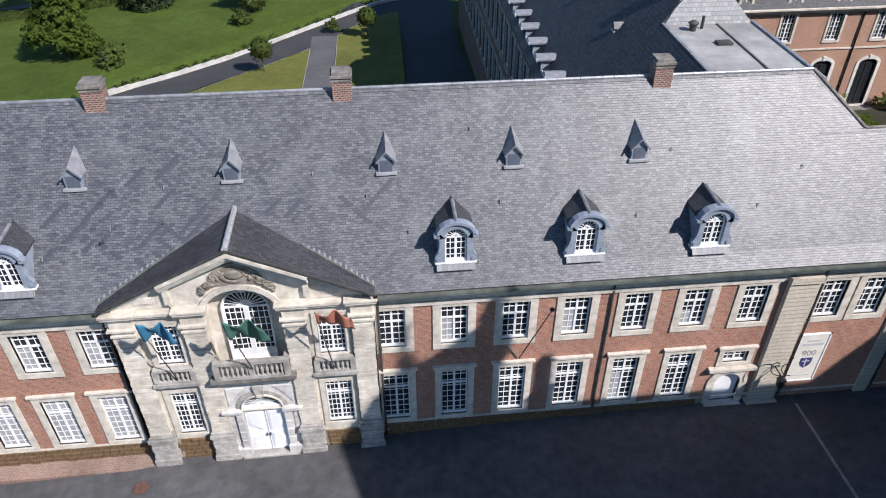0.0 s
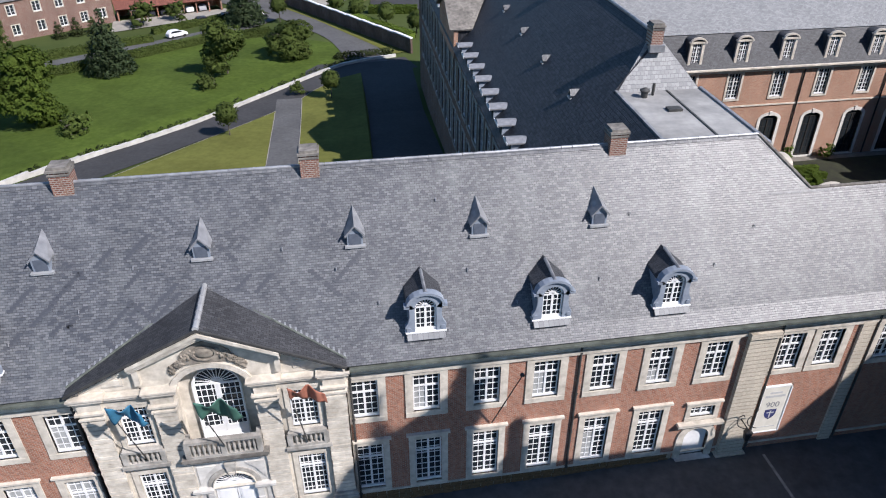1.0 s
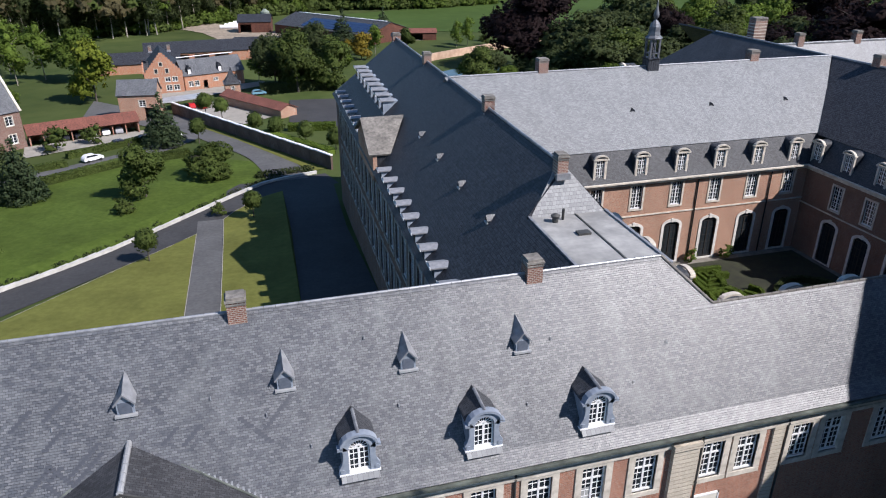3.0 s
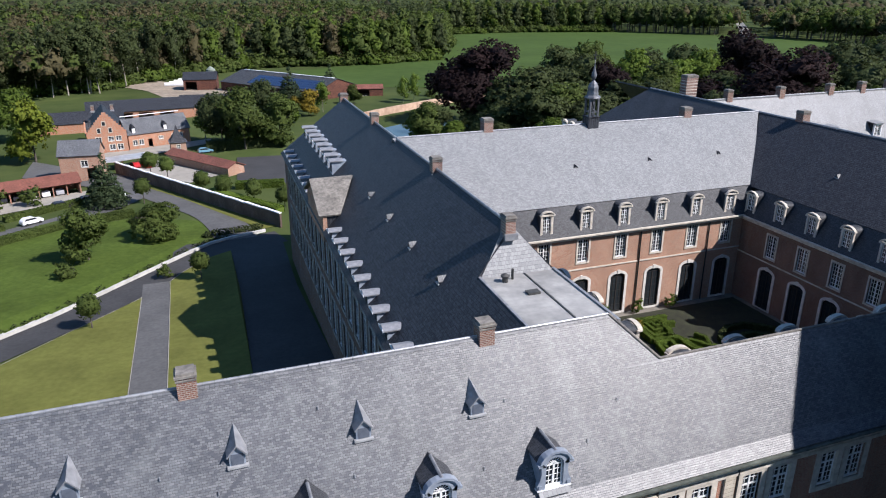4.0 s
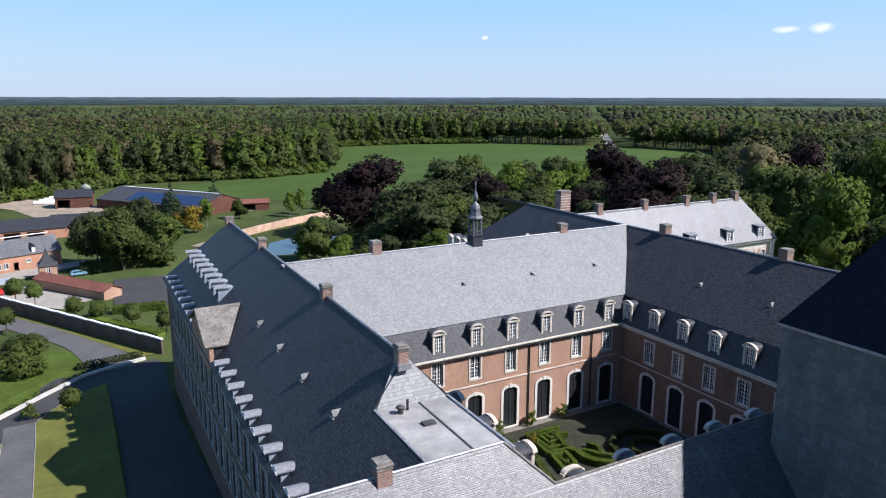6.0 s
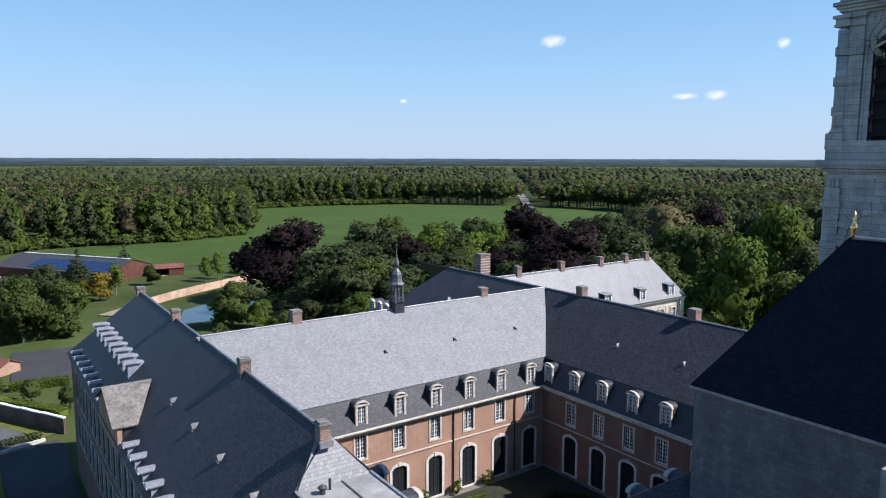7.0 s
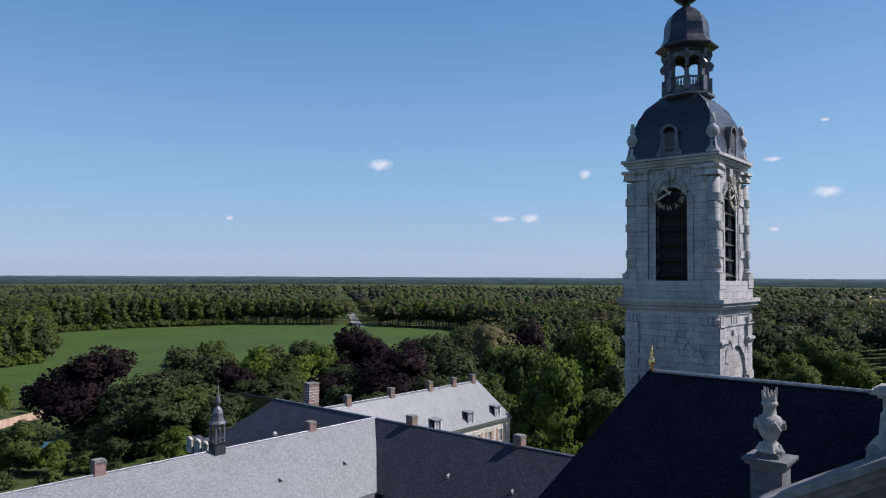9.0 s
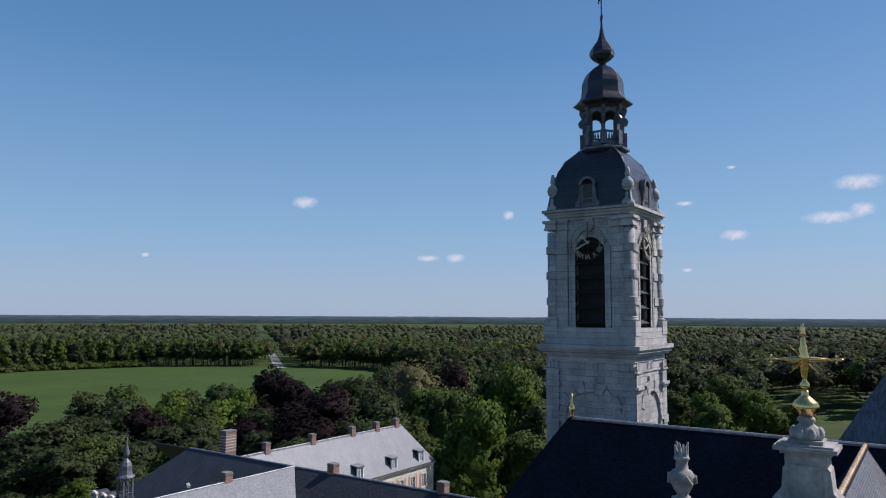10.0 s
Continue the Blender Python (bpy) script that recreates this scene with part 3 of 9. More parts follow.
def window_data(w, h, cols, rows, smat, sw, sill, transom, arch, fan):
    key = (w, h, cols, rows, smat.name if smat else "", sw, sill, transom, arch, fan)
    if key in WINDOWS:
        return WINDOWS[key]
    half = w / 2
    sur = bmesh.new()
    if smat:
        for s in (-1, 1):
            x0, x1 = sorted((s * half, s * (half + sw)))
            box(sur, x0, x1, -0.07, 0.30, 0.0, h)
        if arch:
            arch_band(sur, 0, half, h, arch, sw, -0.07, 0.30)
            box(sur, -0.16, 0.16, -0.14, 0.1, h + arch - 0.02, h + arch + sw + 0.1)
        else:
            box(sur, -half - sw, half + sw, -0.07, 0.30, h, h + sw * 1.05)
            if sill > 1:
                box(sur, -half - sw - 0.12, half + sw + 0.12, -0.2, 0.05, h + sw * 1.05, h + sw * 1.05 + 0.13)
        box(sur, -half - sw, half + sw, -0.09, 0.30, -sw * 0.8, 0.0)
    else:
        box(sur, -half - 0.05, half + 0.05, 0.1, 0.3, -0.06, 0.0)
    fr, fw, y0, y1 = bmesh.new(), 0.075, 0.14, 0.24
    for s in (-1, 1):
        x0, x1 = sorted((s * half, s * (half - fw)))
        box(fr, x0, x1, y0, y1, 0, h)
    box(fr, -half, half, y0, y1, h - fw, h)
    box(fr, -half, half, y0 - 0.06, y1, 0, fw * 1.8)
    box(fr, -fw * 0.8, fw * 0.8, y0 - 0.01, y1, 0, h)
    if transom:
        box(fr, -half, half, y0 - 0.02, y1, transom * h - fw * 0.7, transom * h + fw * 0.7)
    if arch:
        arch_band(fr, 0, half - fw, h - fw, arch, fw, y0, y1)
    bars = bmesh.new()
    for i in range(1, cols):
        x = -half + w * i / cols
        if abs(x) > 0.02:
            box(bars, x - 0.02, x + 0.02, y0 + 0.02, y1 - 0.02, 0.05, h - 0.05)
    for j in range(1, rows):
        z = h * j / rows
        box(bars, -half + 0.05, half - 0.05, y0 + 0.022, y1 - 0.022, z - 0.02, z + 0.02)
    if arch and fan:
        for i in range(1, fan):
            a = math.pi * i / fan
            rod(bars, (0, 0.19, h), ((half - 0.06) * math.cos(a), 0.19, h - fw + arch * math.sin(a)), 0.028, n=4)
        arch_band(bars, 0, half * 0.25, h, arch * 0.25, 0.05, y0 + 0.02, y1 - 0.02, 6)
    pane = bmesh.new()
    if arch:
        prism(pane, [(-half + 0.03, 0.03), *arch_pts(0, half - 0.03, h, arch - 0.02), (half - 0.03, 0.03)][:], 0.19, 0.2)
    else:
        box(pane, -half + 0.03, half - 0.03, 0.19, 0.2, 0.03, h - 0.03)
    WINDOWS[key] = (to_mesh(sur, smat or WHITE), to_mesh(fr, WHITE), to_mesh(bars, WHITE), to_mesh(pane, GLASS))
    return WINDOWS[key]


def window(parent, m, w, h, cols, rows, smat=None, sw=0.3, sill=1, transom=None, arch=0, fan=0, name="window", bars=True, dark=False):
    sur, fr, ba, pa = window_data(w, h, cols, rows, smat or STONE, sw, sill, transom, arch, fan)
    ob = part(name, sur, None, parent, m=m)
    if dark:
        fr, ba = fr.copy(), ba.copy()
        for d in (fr, ba):
            d.materials[0] = LOUVRE
    part("frame", fr, None, ob, "" if dark else "white-painted wooden frame", local=True)
    if bars:
        part("glazing_grid", ba, None, ob, local=True)
    part("pane", pa, None, ob, local=True)
    return ob


def wall(parent, m, length, z0, z1, holes, mat, thick=0.5, name="wall", label=""):
    return part(name, wall_mesh(length, z0, z1, thick, holes), mat, parent, label, m=m)


def hole(x, z, w, h):
    return (x - w / 2, x + w / 2, z, z + h)


def spandrels(parent, m, arches, mat, thick=0.5):
    """Fills the corners over arched openings: arches are (x, spring, half, rise), the hole's top is spring + rise."""
    for x, spring, half, rise in arches:
        bm = bmesh.new()
        pts = arch_pts(x, half, spring, rise, 12)
        for s in (pts[:7], pts[6:]):
            cx = x - half if s[0][0] < x - 0.01 else x + half
            for a, b in zip(s, s[1:]):
                q = [a, b, (b[0], spring + rise), (a[0], spring + rise)]
                if abs(q[0][1] - q[3][1]) < 1e-4:
                    q = q[:3]
                elif abs(q[1][1] - q[2][1]) < 1e-4:
                    q = [q[0], q[1], q[3]]
                prism(bm, q, 0.003, thick - 0.003)
        part("arch_spandrel", bm, mat, parent, m=m)


def chimney(parent, x, y, z0, z1, w=1.2, d=0.9, rz=0.0, name="chimney"):
    m = pose(x, y, 0, 0, 0, rz)
    ob = part(name, boxes((-w / 2, w / 2, -d / 2, d / 2, z0, z1 - 0.32)), BRICK_CHIMNEY, parent, "weathered red brick chimney with a stone cap", m=m)
    cap = boxes((-w / 2 - 0.04, w / 2 + 0.04, -d / 2 - 0.04, d / 2 + 0.04, z1 - 0.5, z1 - 0.42), (-w / 2 - 0.07, w / 2 + 0.07, -d / 2 - 0.07, d / 2 + 0.07, z1 - 0.32, z1 - 0.2))
    box(cap, -w / 2 + 0.02, w / 2 - 0.02, -d / 2 + 0.02, d / 2 - 0.02, z1 - 0.2, z1 - 0.06)
    part("cap", cap, CAPSTONE, ob, local=True)
    part("lead_apron", boxes((-w / 2 - 0.12, w / 2 + 0.12, -d / 2 - 0.25, -d / 2 + 0.02, z0 + 0.1, z0 + 0.55)), LEAD, ob, local=True)
    return ob


def ridge_cap(parent, a, b, r=0.1, mat=None):
    bm = bmesh.new()
    a, b = Vector(a), Vector(b)
    n = max(1, int((b - a).length / 0.6))
    for i in range(n):
        p, q = a.lerp(b, i / n), a.lerp(b, (i + 0.97) / n)
        rod(bm, p, q, r, r * 0.93, 8)
    return part("ridge_tiles", bm, mat or LEAD, parent)


def arched_dormer(parent, m):
    """A slate-cheeked dormer with a round-headed window, a moulded hood and scrolled cheeks."""
    body = bmesh.new()
    for s in (-1, 1):
        pts = [(s * 0.56, 0), (s * 1.05, 0), (s * 1.08, 0.35), (s * 0.92, 0.62), (s * 0.84, 1.0), (s * 0.86, 1.75), (s * 0.80, 1.78), (s * 0.56, 1.52)]
        prism(body, pts if s > 0 else pts[::-1], -0.05, 0.22)
        prism(body, [(s * 0.78, 0), (s * 0.88, 0), (s * 0.88, 1.8), (s * 0.78, 1.8)], 0.2, 3.0)
    arch_band(body, 0, 0.56, 1.5, 0.56, 0.36, -0.05, 0.22)
    ob = part("dormer", body, GREYPAINT, parent, "blue-grey painted dormer with a curved hood and scrolled sides", m=m)
    hood = bmesh.new()
    arch_band(hood, 0, 0.86, 1.74, 0.64, 0.14, -0.18, 0.3)
    for s in (-1, 1):
        x0, x1 = sorted((s * 0.84, s * 1.12))
        box(hood, x0, x1, -0.18, 0.25, 1.62, 1.78)
    part("hood", hood, GREYPAINT, ob, local=True)
    roof = bmesh.new()
    prism(roof, [(-0.98, 1.66), (0.98, 1.66), (0.94, 1.78), (0.62, 2.02), (0.3, 2.28), (0.0, 2.54), (-0.3, 2.28), (-0.62, 2.02), (-0.94, 1.78)], 0.24, 2.6)
    part("dormer_roof", roof, SLATE_MANSARD, ob, local=True)
    part("lead_ridge", rod(bmesh.new(), (0, 0.0, 2.48), (0, 2.1, 2.58), 0.10), LEAD, ob, local=True)
    part("scroll", prism(bmesh.new(), [(-0.9 + 0.12 * math.cos(i), 0.22 + 0.12 * math.sin(i)) for i in [k * 0.785 for k in range(8)]], -0.11, -0.04), GREYPAINT, ob, local=True)
    part("scroll", prism(bmesh.new(), [(0.9 + 0.12 * math.cos(i), 0.22 + 0.12 * math.sin(i)) for i in [k * 0.785 for k in range(8)]], -0.11, -0.04), GREYPAINT, ob, local=True)
    part("sill", boxes((-1.08, 1.08, -0.12, 0.3, -0.07, 0.0)), WHITE, ob, "white sill", local=True)
    part("apron", boxes((-1.0, 1.0, -0.012, 0.012, -0.36, 0.0)), SLATE_PALE, ob, local=True, m=pose(0, -0.1, -0.1, -47, 0, 0))
    _, fr, ba, pa = window_data(1.10, 1.5, 4, 4, None, 0.3, 1, None, 0.56, 8)
    part("frame", fr, None, ob, local=True)
    part("glazing_grid", ba, None, ob, local=True)
    part("pane", pa, None, ob, local=True)
    return ob


def hatch_dormer(parent, m, w=0.86, h=0.95, ridge=0.62, deep=2.2, roof=None):
    """A small pointed roof hatch."""
    hw = w / 2
    ob = part("roof_hatch", prism(bmesh.new(), [(-hw, -0.3), (hw, -0.3), (hw, h), (0, h + ridge * 0.8), (-hw, h)], 0.0, deep), GREYPAINT, parent, "small pointed grey roof hatch", m=m)
    rf = bmesh.new()
    for s in (-1, 1):
        a, b = (s * (hw + 0.12), h - 0.1), (0, h + ridge)
        pts = [a, b, (0, h + ridge - 0.1), (a[0] - s * 0.03, a[1] - 0.09)]
        vs0 = len(rf.verts)
        prism(rf, pts if s > 0 else pts[::-1], -0.14, deep)
        rf.verts.ensure_lookup_table()
        for v in rf.verts[vs0:]:
            if v.co.y > 1 and abs(v.co.x) < 0.01:
                v.co.z += 0.45
    part("hatch_roof", rf, roof or LEAD, ob, local=True)
    part("hatch_door", boxes((-hw + 0.1, hw - 0.1, -0.03, 0.02, 0.05, h - 0.05)), mottled("dark_blue_door", (0.1, 0.12, 0.16), (0.14, 0.16, 0.2), 3, 0.5) if "dark_blue_door" not in bpy.data.materials else bpy.data.materials["dark_blue_door"], ob, local=True)
    part("sill", boxes((-hw - 0.12, hw + 0.12, -0.16, 0.05, -0.1, 0.02)), ZINC, ob, local=True)
    return ob


# ---- gatehouse range ----
X0, X1, X2 = -52.0, 44.8, 63.6
RIDGE_Z, RIDGE_Y, LOW_Z, LOW_Y = 20.25, 6.1, 17.7, 4.05
EAVE_Y, EAVE_Z, KINK_Y, KINK_Z = -0.65, 12.35, 0.15, 12.98
gate = thing("gatehouse", "long red brick gatehouse with stone trim and grey slate roof", "building", (0, 6, 0))
UP_W, UP_H, UP_Z = 1.45, 2.65, 8.05
LO_W, LO_H, LO_Z = 1.5, 3.6, 2.3
upper = [-27.9, -24.7, -21.45, -18.17, -14.9] + [0.05 + 3.3 * k for k in range(7)] + [24.34, 26.75, 30.6, 33.0, 37.0, 39.4]
lower = [-27.2, -24.2, -21.2, -18.2, -15.2] + [0.1 + 3.3 * k for k in range(6)]
holes = [hole(x - X0, UP_Z, UP_W, UP_H) for x in upper] + [hole(x - X0, LO_Z, LO_W, LO_H) for x in lower]
holes += [hole(19.86 - X0, 4.9, 1.5, 0.85), hole(19.86 - X0, 0.95, 1.6, 3.0)]
PX0, PX1 = -13.9, -0.8                                  # the stone centrepiece
holes = [h for h in holes if not PX0 - X0 < (h[0] + h[1]) / 2 < PX1 - X0]
gm = pose(X0, 0, 0)
wall(gate, gm, PX0 - X0, -1, 11.7, [h for h in holes if h[1] < PX0 - X0], BRICK)
wall(gate, pose(PX1, 0, 0), X1 - PX1, -1, 11.7, [(a - (PX1 - X0), b - (PX1 - X0), c, d) for a, b, c, d in holes if a > PX1 - X0], BRICK)
wall(gate, pose(25, 12.2, 0, 0, 0, 180), 25 - X0, -3, 12.4, [], BRICK)
wall(gate, pose(X2, 8.7, 0, 0, 0, 180), X2 - 25, -3, 11.9, [], BRICK)
wall(gate, pose(X0, 12.2, 0, 0, 0, -90), 12.2, -3, 12.4, [], BRICK)
part("floor_slab", boxes((X0 + 0.6, X1 - 0.1, 0.6, 8.0, 6.2, 6.4), (X0 + 0.6, X1 - 0.1, 0.6, 8.0, 0.2, 0.4), (X0 + 0.6, X1 - 0.1, 5.9, 6.2, 0.4, 12.4)), MORTAR, gate)
for x in upper:
    window(gate, pose(x, 0, UP_Z), UP_W, UP_H, 4, 6, STONE, 0.42, transom=0.66)
for x in lower:
    window(gate, pose(x, 0, LO_Z), LO_W, LO_H, 4, 8, STONE, 0.36, sill=2, transom=0.7)
window(gate, pose(19.86, 0, 4.9), 1.5, 0.85, 4, 2, STONE, 0.3, sill=2)
BLIND = mottled("curtain_reflection_grey", (0.30, 0.31, 0.31), (0.40, 0.41, 0.40), 2.5, 0.8, bump=0.2, stain=0.2)
for x, z, w, h, left, share in ((3.35, UP_Z, UP_W, UP_H, 1, 0.6), (9.95, UP_Z, UP_W, UP_H, 1, 0.62), (16.55, UP_Z, UP_W, UP_H, 1, 0.4), (-18.17, UP_Z, UP_W, UP_H, 1, 0.6), (-14.9, UP_Z, UP_W, UP_H, 1, 0.6), (13.3, LO_Z, LO_W, LO_H, 1, 0.6), (-27.9, UP_Z, UP_W, UP_H, 1, 0.5)):
    part("curtain", boxes((x - w / 2 + 0.06, x - 0.05, 0.182, 0.188, z + 0.1, z + h * share)), BLIND, gate, "grey curtain behind a sash")
# pale sky reflection in the lower left panes, added as grey panels
for x, z, w, h in [(q, LO_Z, LO_W, LO_H) for q in (-27.2, -24.2, -21.2, -18.2, -15.2)]:
    part("curtain", boxes((x - w / 2 + 0.06, x + w / 2 - 0.06, 0.182, 0.188, z + 0.1, z + h - 0.08)), BLIND, gate, "grey panel standing for pale reflection in the panes")
# entablature and gutter
for a, b in ((X0, PX0), (PX1, X1)):
    part("cornice", prism(bmesh.new(), [(-0.14, 10.95), (0.2, 10.95), (0.2, 12.02), (-0.48, 12.02), (-0.48, 11.8), (-0.3, 11.8), (-0.3, 11.62), (-0.06, 11.62), (-0.06, 11.2), (-0.14, 11.2)], a, b, "x"), STONE, gate, "cream stone cornice")
    part("gutter", boxes((a, b, -0.78, -0.55, 12.06, 12.2), (a, b, -0.55, 0.1, 12.02, 12.12)), COPPER, gate, "green copper gutter")
    part("plinth_ledge", boxes((a, b, -0.1, 0.0, 1.98, 2.06)), STONE, gate)


def front_poly(ln, rise):
    f = rise / (RIDGE_Y - KINK_Y)
    low = (LOW_Y - KINK_Y) * f
    return [(0, 0), (ln, 0), (ln, low), (25.7 - X0, low), (23.1 - X0, rise), (0, rise)]


slope("roof_slope", gate, SLATE, (X0, KINK_Y, KINK_Z), (X2, KINK_Y, KINK_Z), (X0, RIDGE_Y, RIDGE_Z), front_poly)
for a, b in ((X0, PX0 + 0.5), (PX1 - 0.5, X1)):
    slope("roof_foot", gate, SLATE, (a, EAVE_Y, EAVE_Z), (b, EAVE_Y, EAVE_Z), (a, KINK_Y, KINK_Z))
for a, b, y in ((PX0 + 0.5, -9.65, 0.05), (-9.65, -5.05, 0.05), (-5.05, PX1 - 0.5, 0.05)):
    z = EAVE_Z + (y - EAVE_Y) * (KINK_Z - EAVE_Z) / (KINK_Y - EAVE_Y)
    slope("roof_foot", gate, SLATE, (a, y, z), (b, y, z), (a, KINK_Y, KINK_Z))
slope("roof_slope", gate, SLATE, (23.1, 12.8, 12.4), (X0, 12.8, 12.4), (X0, RIDGE_Y, RIDGE_Z))
slope("roof_slope", gate, SLATE, (X2, 9.0, 11.6), (23.1, 9.0, 11.6), (23.1, LOW_Y, LOW_Z))
bm = bmesh.new()
slab(bm, [(23.1, RIDGE_Y, RIDGE_Z), (25.7, LOW_Y, LOW_Z), (25.7, 9.0, 12.0), (23.3, 12.6, 12.6)], 0.2)
part("hip_slope", bm, SLATE, gate)
ridge_cap(gate, (X0, RIDGE_Y, RIDGE_Z), (23.1, RIDGE_Y, RIDGE_Z))
ridge_cap(gate, (25.7, LOW_Y, LOW_Z), (X2, LOW_Y, LOW_Z), 0.1, CAPSTONE)
ridge_cap(gate, (23.1, RIDGE_Y, RIDGE_Z), (25.7, LOW_Y, LOW_Z), 0.12, CAPSTONE)
for x in (-13.65, -1.7, 14.75, -33.0):
    chimney(gate, x, 6.15, 18.6, 21.3, 0.95, 0.95)
ROOF_K = (RIDGE_Z - KINK_Z) / (RIDGE_Y - KINK_Y)
for x in (-17.7, 3.42, 9.98, 16.55, -24.2):
    arched_dormer(gate, pose(x, 0.24, 13.42) @ Matrix.Diagonal((0.97, 0.88, 0.96, 1)))
for x in (-21.4, -14.75, -7.3, 0.26, 6.7, 13.2):
    hatch_dormer(gate, pose(x, 3.3, KINK_Z + (3.3 - KINK_Y) * ROOF_K + 0.12), 0.8, 0.72, 0.5, 1.7)

# ---- tall west wing, seen along its unlit west slope ----
west = thing("west_wing", "long tall monastery wing with a shade-darkened slate roof", "building", (12.3, 18, -3))
WX, RX, EX, WEZ, WRZ, WY0, WY1 = 12.3, 21.7, 31.0, 13.6, 22.6, 12.3, 87.0
ws = [1.9 + 3.35 * k for k in range(21)]
WR = ((7.9, 4.2), (1.9, 4.3))
wh = [hole(74.7 - w, z, 2.0, h) for w in ws for z, h in WR]
# west wall: shade is in the brick colour; other walls stay pale
wall(west, pose(WX, WY1, 0, 0, 0, -90), WY1 - WY0, -7, WEZ, wh, BRICK_BROWN_SHADED)
for w in ws:
    for z, h in WR:
        window(west, pose(WX, WY1 - (74.7 - w), z, 0, 0, -90), 2.0, h, 4, 6, STONE_WORN_SHADED, 0.3)
wall(west, pose(EX, 17, 0, 0, 0, 90), 22, -7, 12.4, [], BRICK_PALE)
wall(west, pose(EX, WY1, 0, 0, 0, 180), EX - WX, -8, WEZ, [], BRICK_PALE)
YS, YN = 17.6, 82.5


def west_poly(ln, rise):
    """Runs from the north end to the gatehouse; the south end stops at the flat roof."""
    cut = rise * (19.5 - WEZ) / (WRZ - WEZ)
    top = WY1 + 0.4
    return [(0, 0), (ln, 0), (top - 6.8, cut), (top - 15.7, cut), (top - YS, rise), (top - YN, rise)]


# unlit west slope: its shade is put into the dark slate colour
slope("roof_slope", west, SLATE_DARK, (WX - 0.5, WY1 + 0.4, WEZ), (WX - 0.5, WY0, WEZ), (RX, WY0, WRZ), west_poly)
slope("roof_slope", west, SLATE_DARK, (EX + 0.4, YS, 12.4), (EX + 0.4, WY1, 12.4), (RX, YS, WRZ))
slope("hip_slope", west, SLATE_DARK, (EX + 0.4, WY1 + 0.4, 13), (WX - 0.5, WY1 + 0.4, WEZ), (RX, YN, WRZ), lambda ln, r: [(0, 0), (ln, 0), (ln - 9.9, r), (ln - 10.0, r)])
# hip facing the sun: its brightness is in the paler slate
bm = bmesh.new()
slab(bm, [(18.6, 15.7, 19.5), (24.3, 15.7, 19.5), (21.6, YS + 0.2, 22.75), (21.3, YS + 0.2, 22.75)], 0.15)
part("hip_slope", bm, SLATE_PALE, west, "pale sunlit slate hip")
part("flat_roof", boxes((18.6, 24.3, 6.6, 15.8, 19.2, 19.5)), FLAT, west, "pale zinc flat roof with a dark seam")
for x in (18.4, 24.3):
    part("parapet", boxes((x, x + 0.2, 6.6, 15.8, 18.9, 19.62)), LEAD, west)
part("roof_seam", boxes((21.9, 22.02, 6.8, 15.6, 19.5, 19.56)), GUTTER, west)
part("skylight", boxes((20.6, 21.5, 11.9, 12.5, 19.5, 19.66)), GUTTER, west)
wall(west, pose(24.4, 6.6, 0, 0, 0, 90), 9.2, 8, 19.0, [], BRICK_PALE, 0.2)
ridge_cap(west, (RX, YS, WRZ), (RX, YN, WRZ), 0.14, LEAD)
chimney(west, 21.3, 17.3, 21.7, 23.7, 0.8, 0.95)
chimney(west, 21.75, 36.0, 21.6, 23.8, 1.0, 1.0)
chimney(west, 21.75, 62.0, 21.6, 23.8, 1.0, 1.0)
chimney(west, 21.75, 83.0, 21.6, 23.4, 1.2, 1.2)
WK = (WRZ - WEZ) / (RX - WX + 0.5)


def eave_dormer(parent, x, y, z, w=1.0, h=1.55, deep=2.0):
    ob = part("dormer", boxes((-w / 2, w / 2, 0, deep, -0.4, h)), GREYPAINT, parent, "narrow eave dormer with a pale zinc hood", m=pose(x, y, z, 0, 0, -90))
    rf = bmesh.new()
    prism(rf, [(-w / 2 - 0.2, h - 0.03), (w / 2 + 0.2, h - 0.03), (w / 2 + 0.2, h + 0.08), (0, h + 0.3), (-w / 2 - 0.2, h + 0.08)], -0.35, deep * 0.6)
    part("hood", rf, LEAD, ob, local=True)
    part("fascia", boxes((-w / 2 - 0.2, w / 2 + 0.2, -0.4, -0.35, h - 0.06, h + 0.12)), WHITE, ob, local=True)
    part("pane", boxes((-w / 2 + 0.15, w / 2 - 0.15, -0.03, 0.02, 0.1, h - 0.15)), GLASS, ob, local=True)
    return ob


for k in range(9):
    eave_dormer(west, WX - 0.05, 15.8 + 3.4 * k, 13.3)
for k in range(8):
    eave_dormer(west, WX - 0.05, 59.2 + 3.3 * k, 13.3)
    eave_dormer(west, WX + 3.0, 59.2 + 3.3 * k, 17.0, 1.3, 1.5, 2.4)
for s in (-1, 1):
    bm = bmesh.new()
    c = [(11.5, 52, 18.3), (16.6, 52, 18.35), (13.9, 52 + s * 6.0, 15.6), (11.5, 52 + s * 6.0, 15.6)]
    slab(bm, c[::-1] if s < 0 else c, 0.2)
    bmesh.ops.recalc_face_normals(bm, faces=bm.faces)
    part("cross_gable_slope", bm, CAPSTONE, west, "weathered brown-grey cross gable roof")
part("cross_gable_wall", prism(bmesh.new(), [(46.2, 12.5), (57.8, 12.5), (57.8, 15.4), (52, 18.05), (46.2, 15.4)], WX - 0.35, WX + 0.1, "x"), BRICK_PALE, west)
part("cross_gable_cheek", boxes((WX, 15.0, 46.3, 46.6, 13, 15.4)), SLATE_DARK, west)
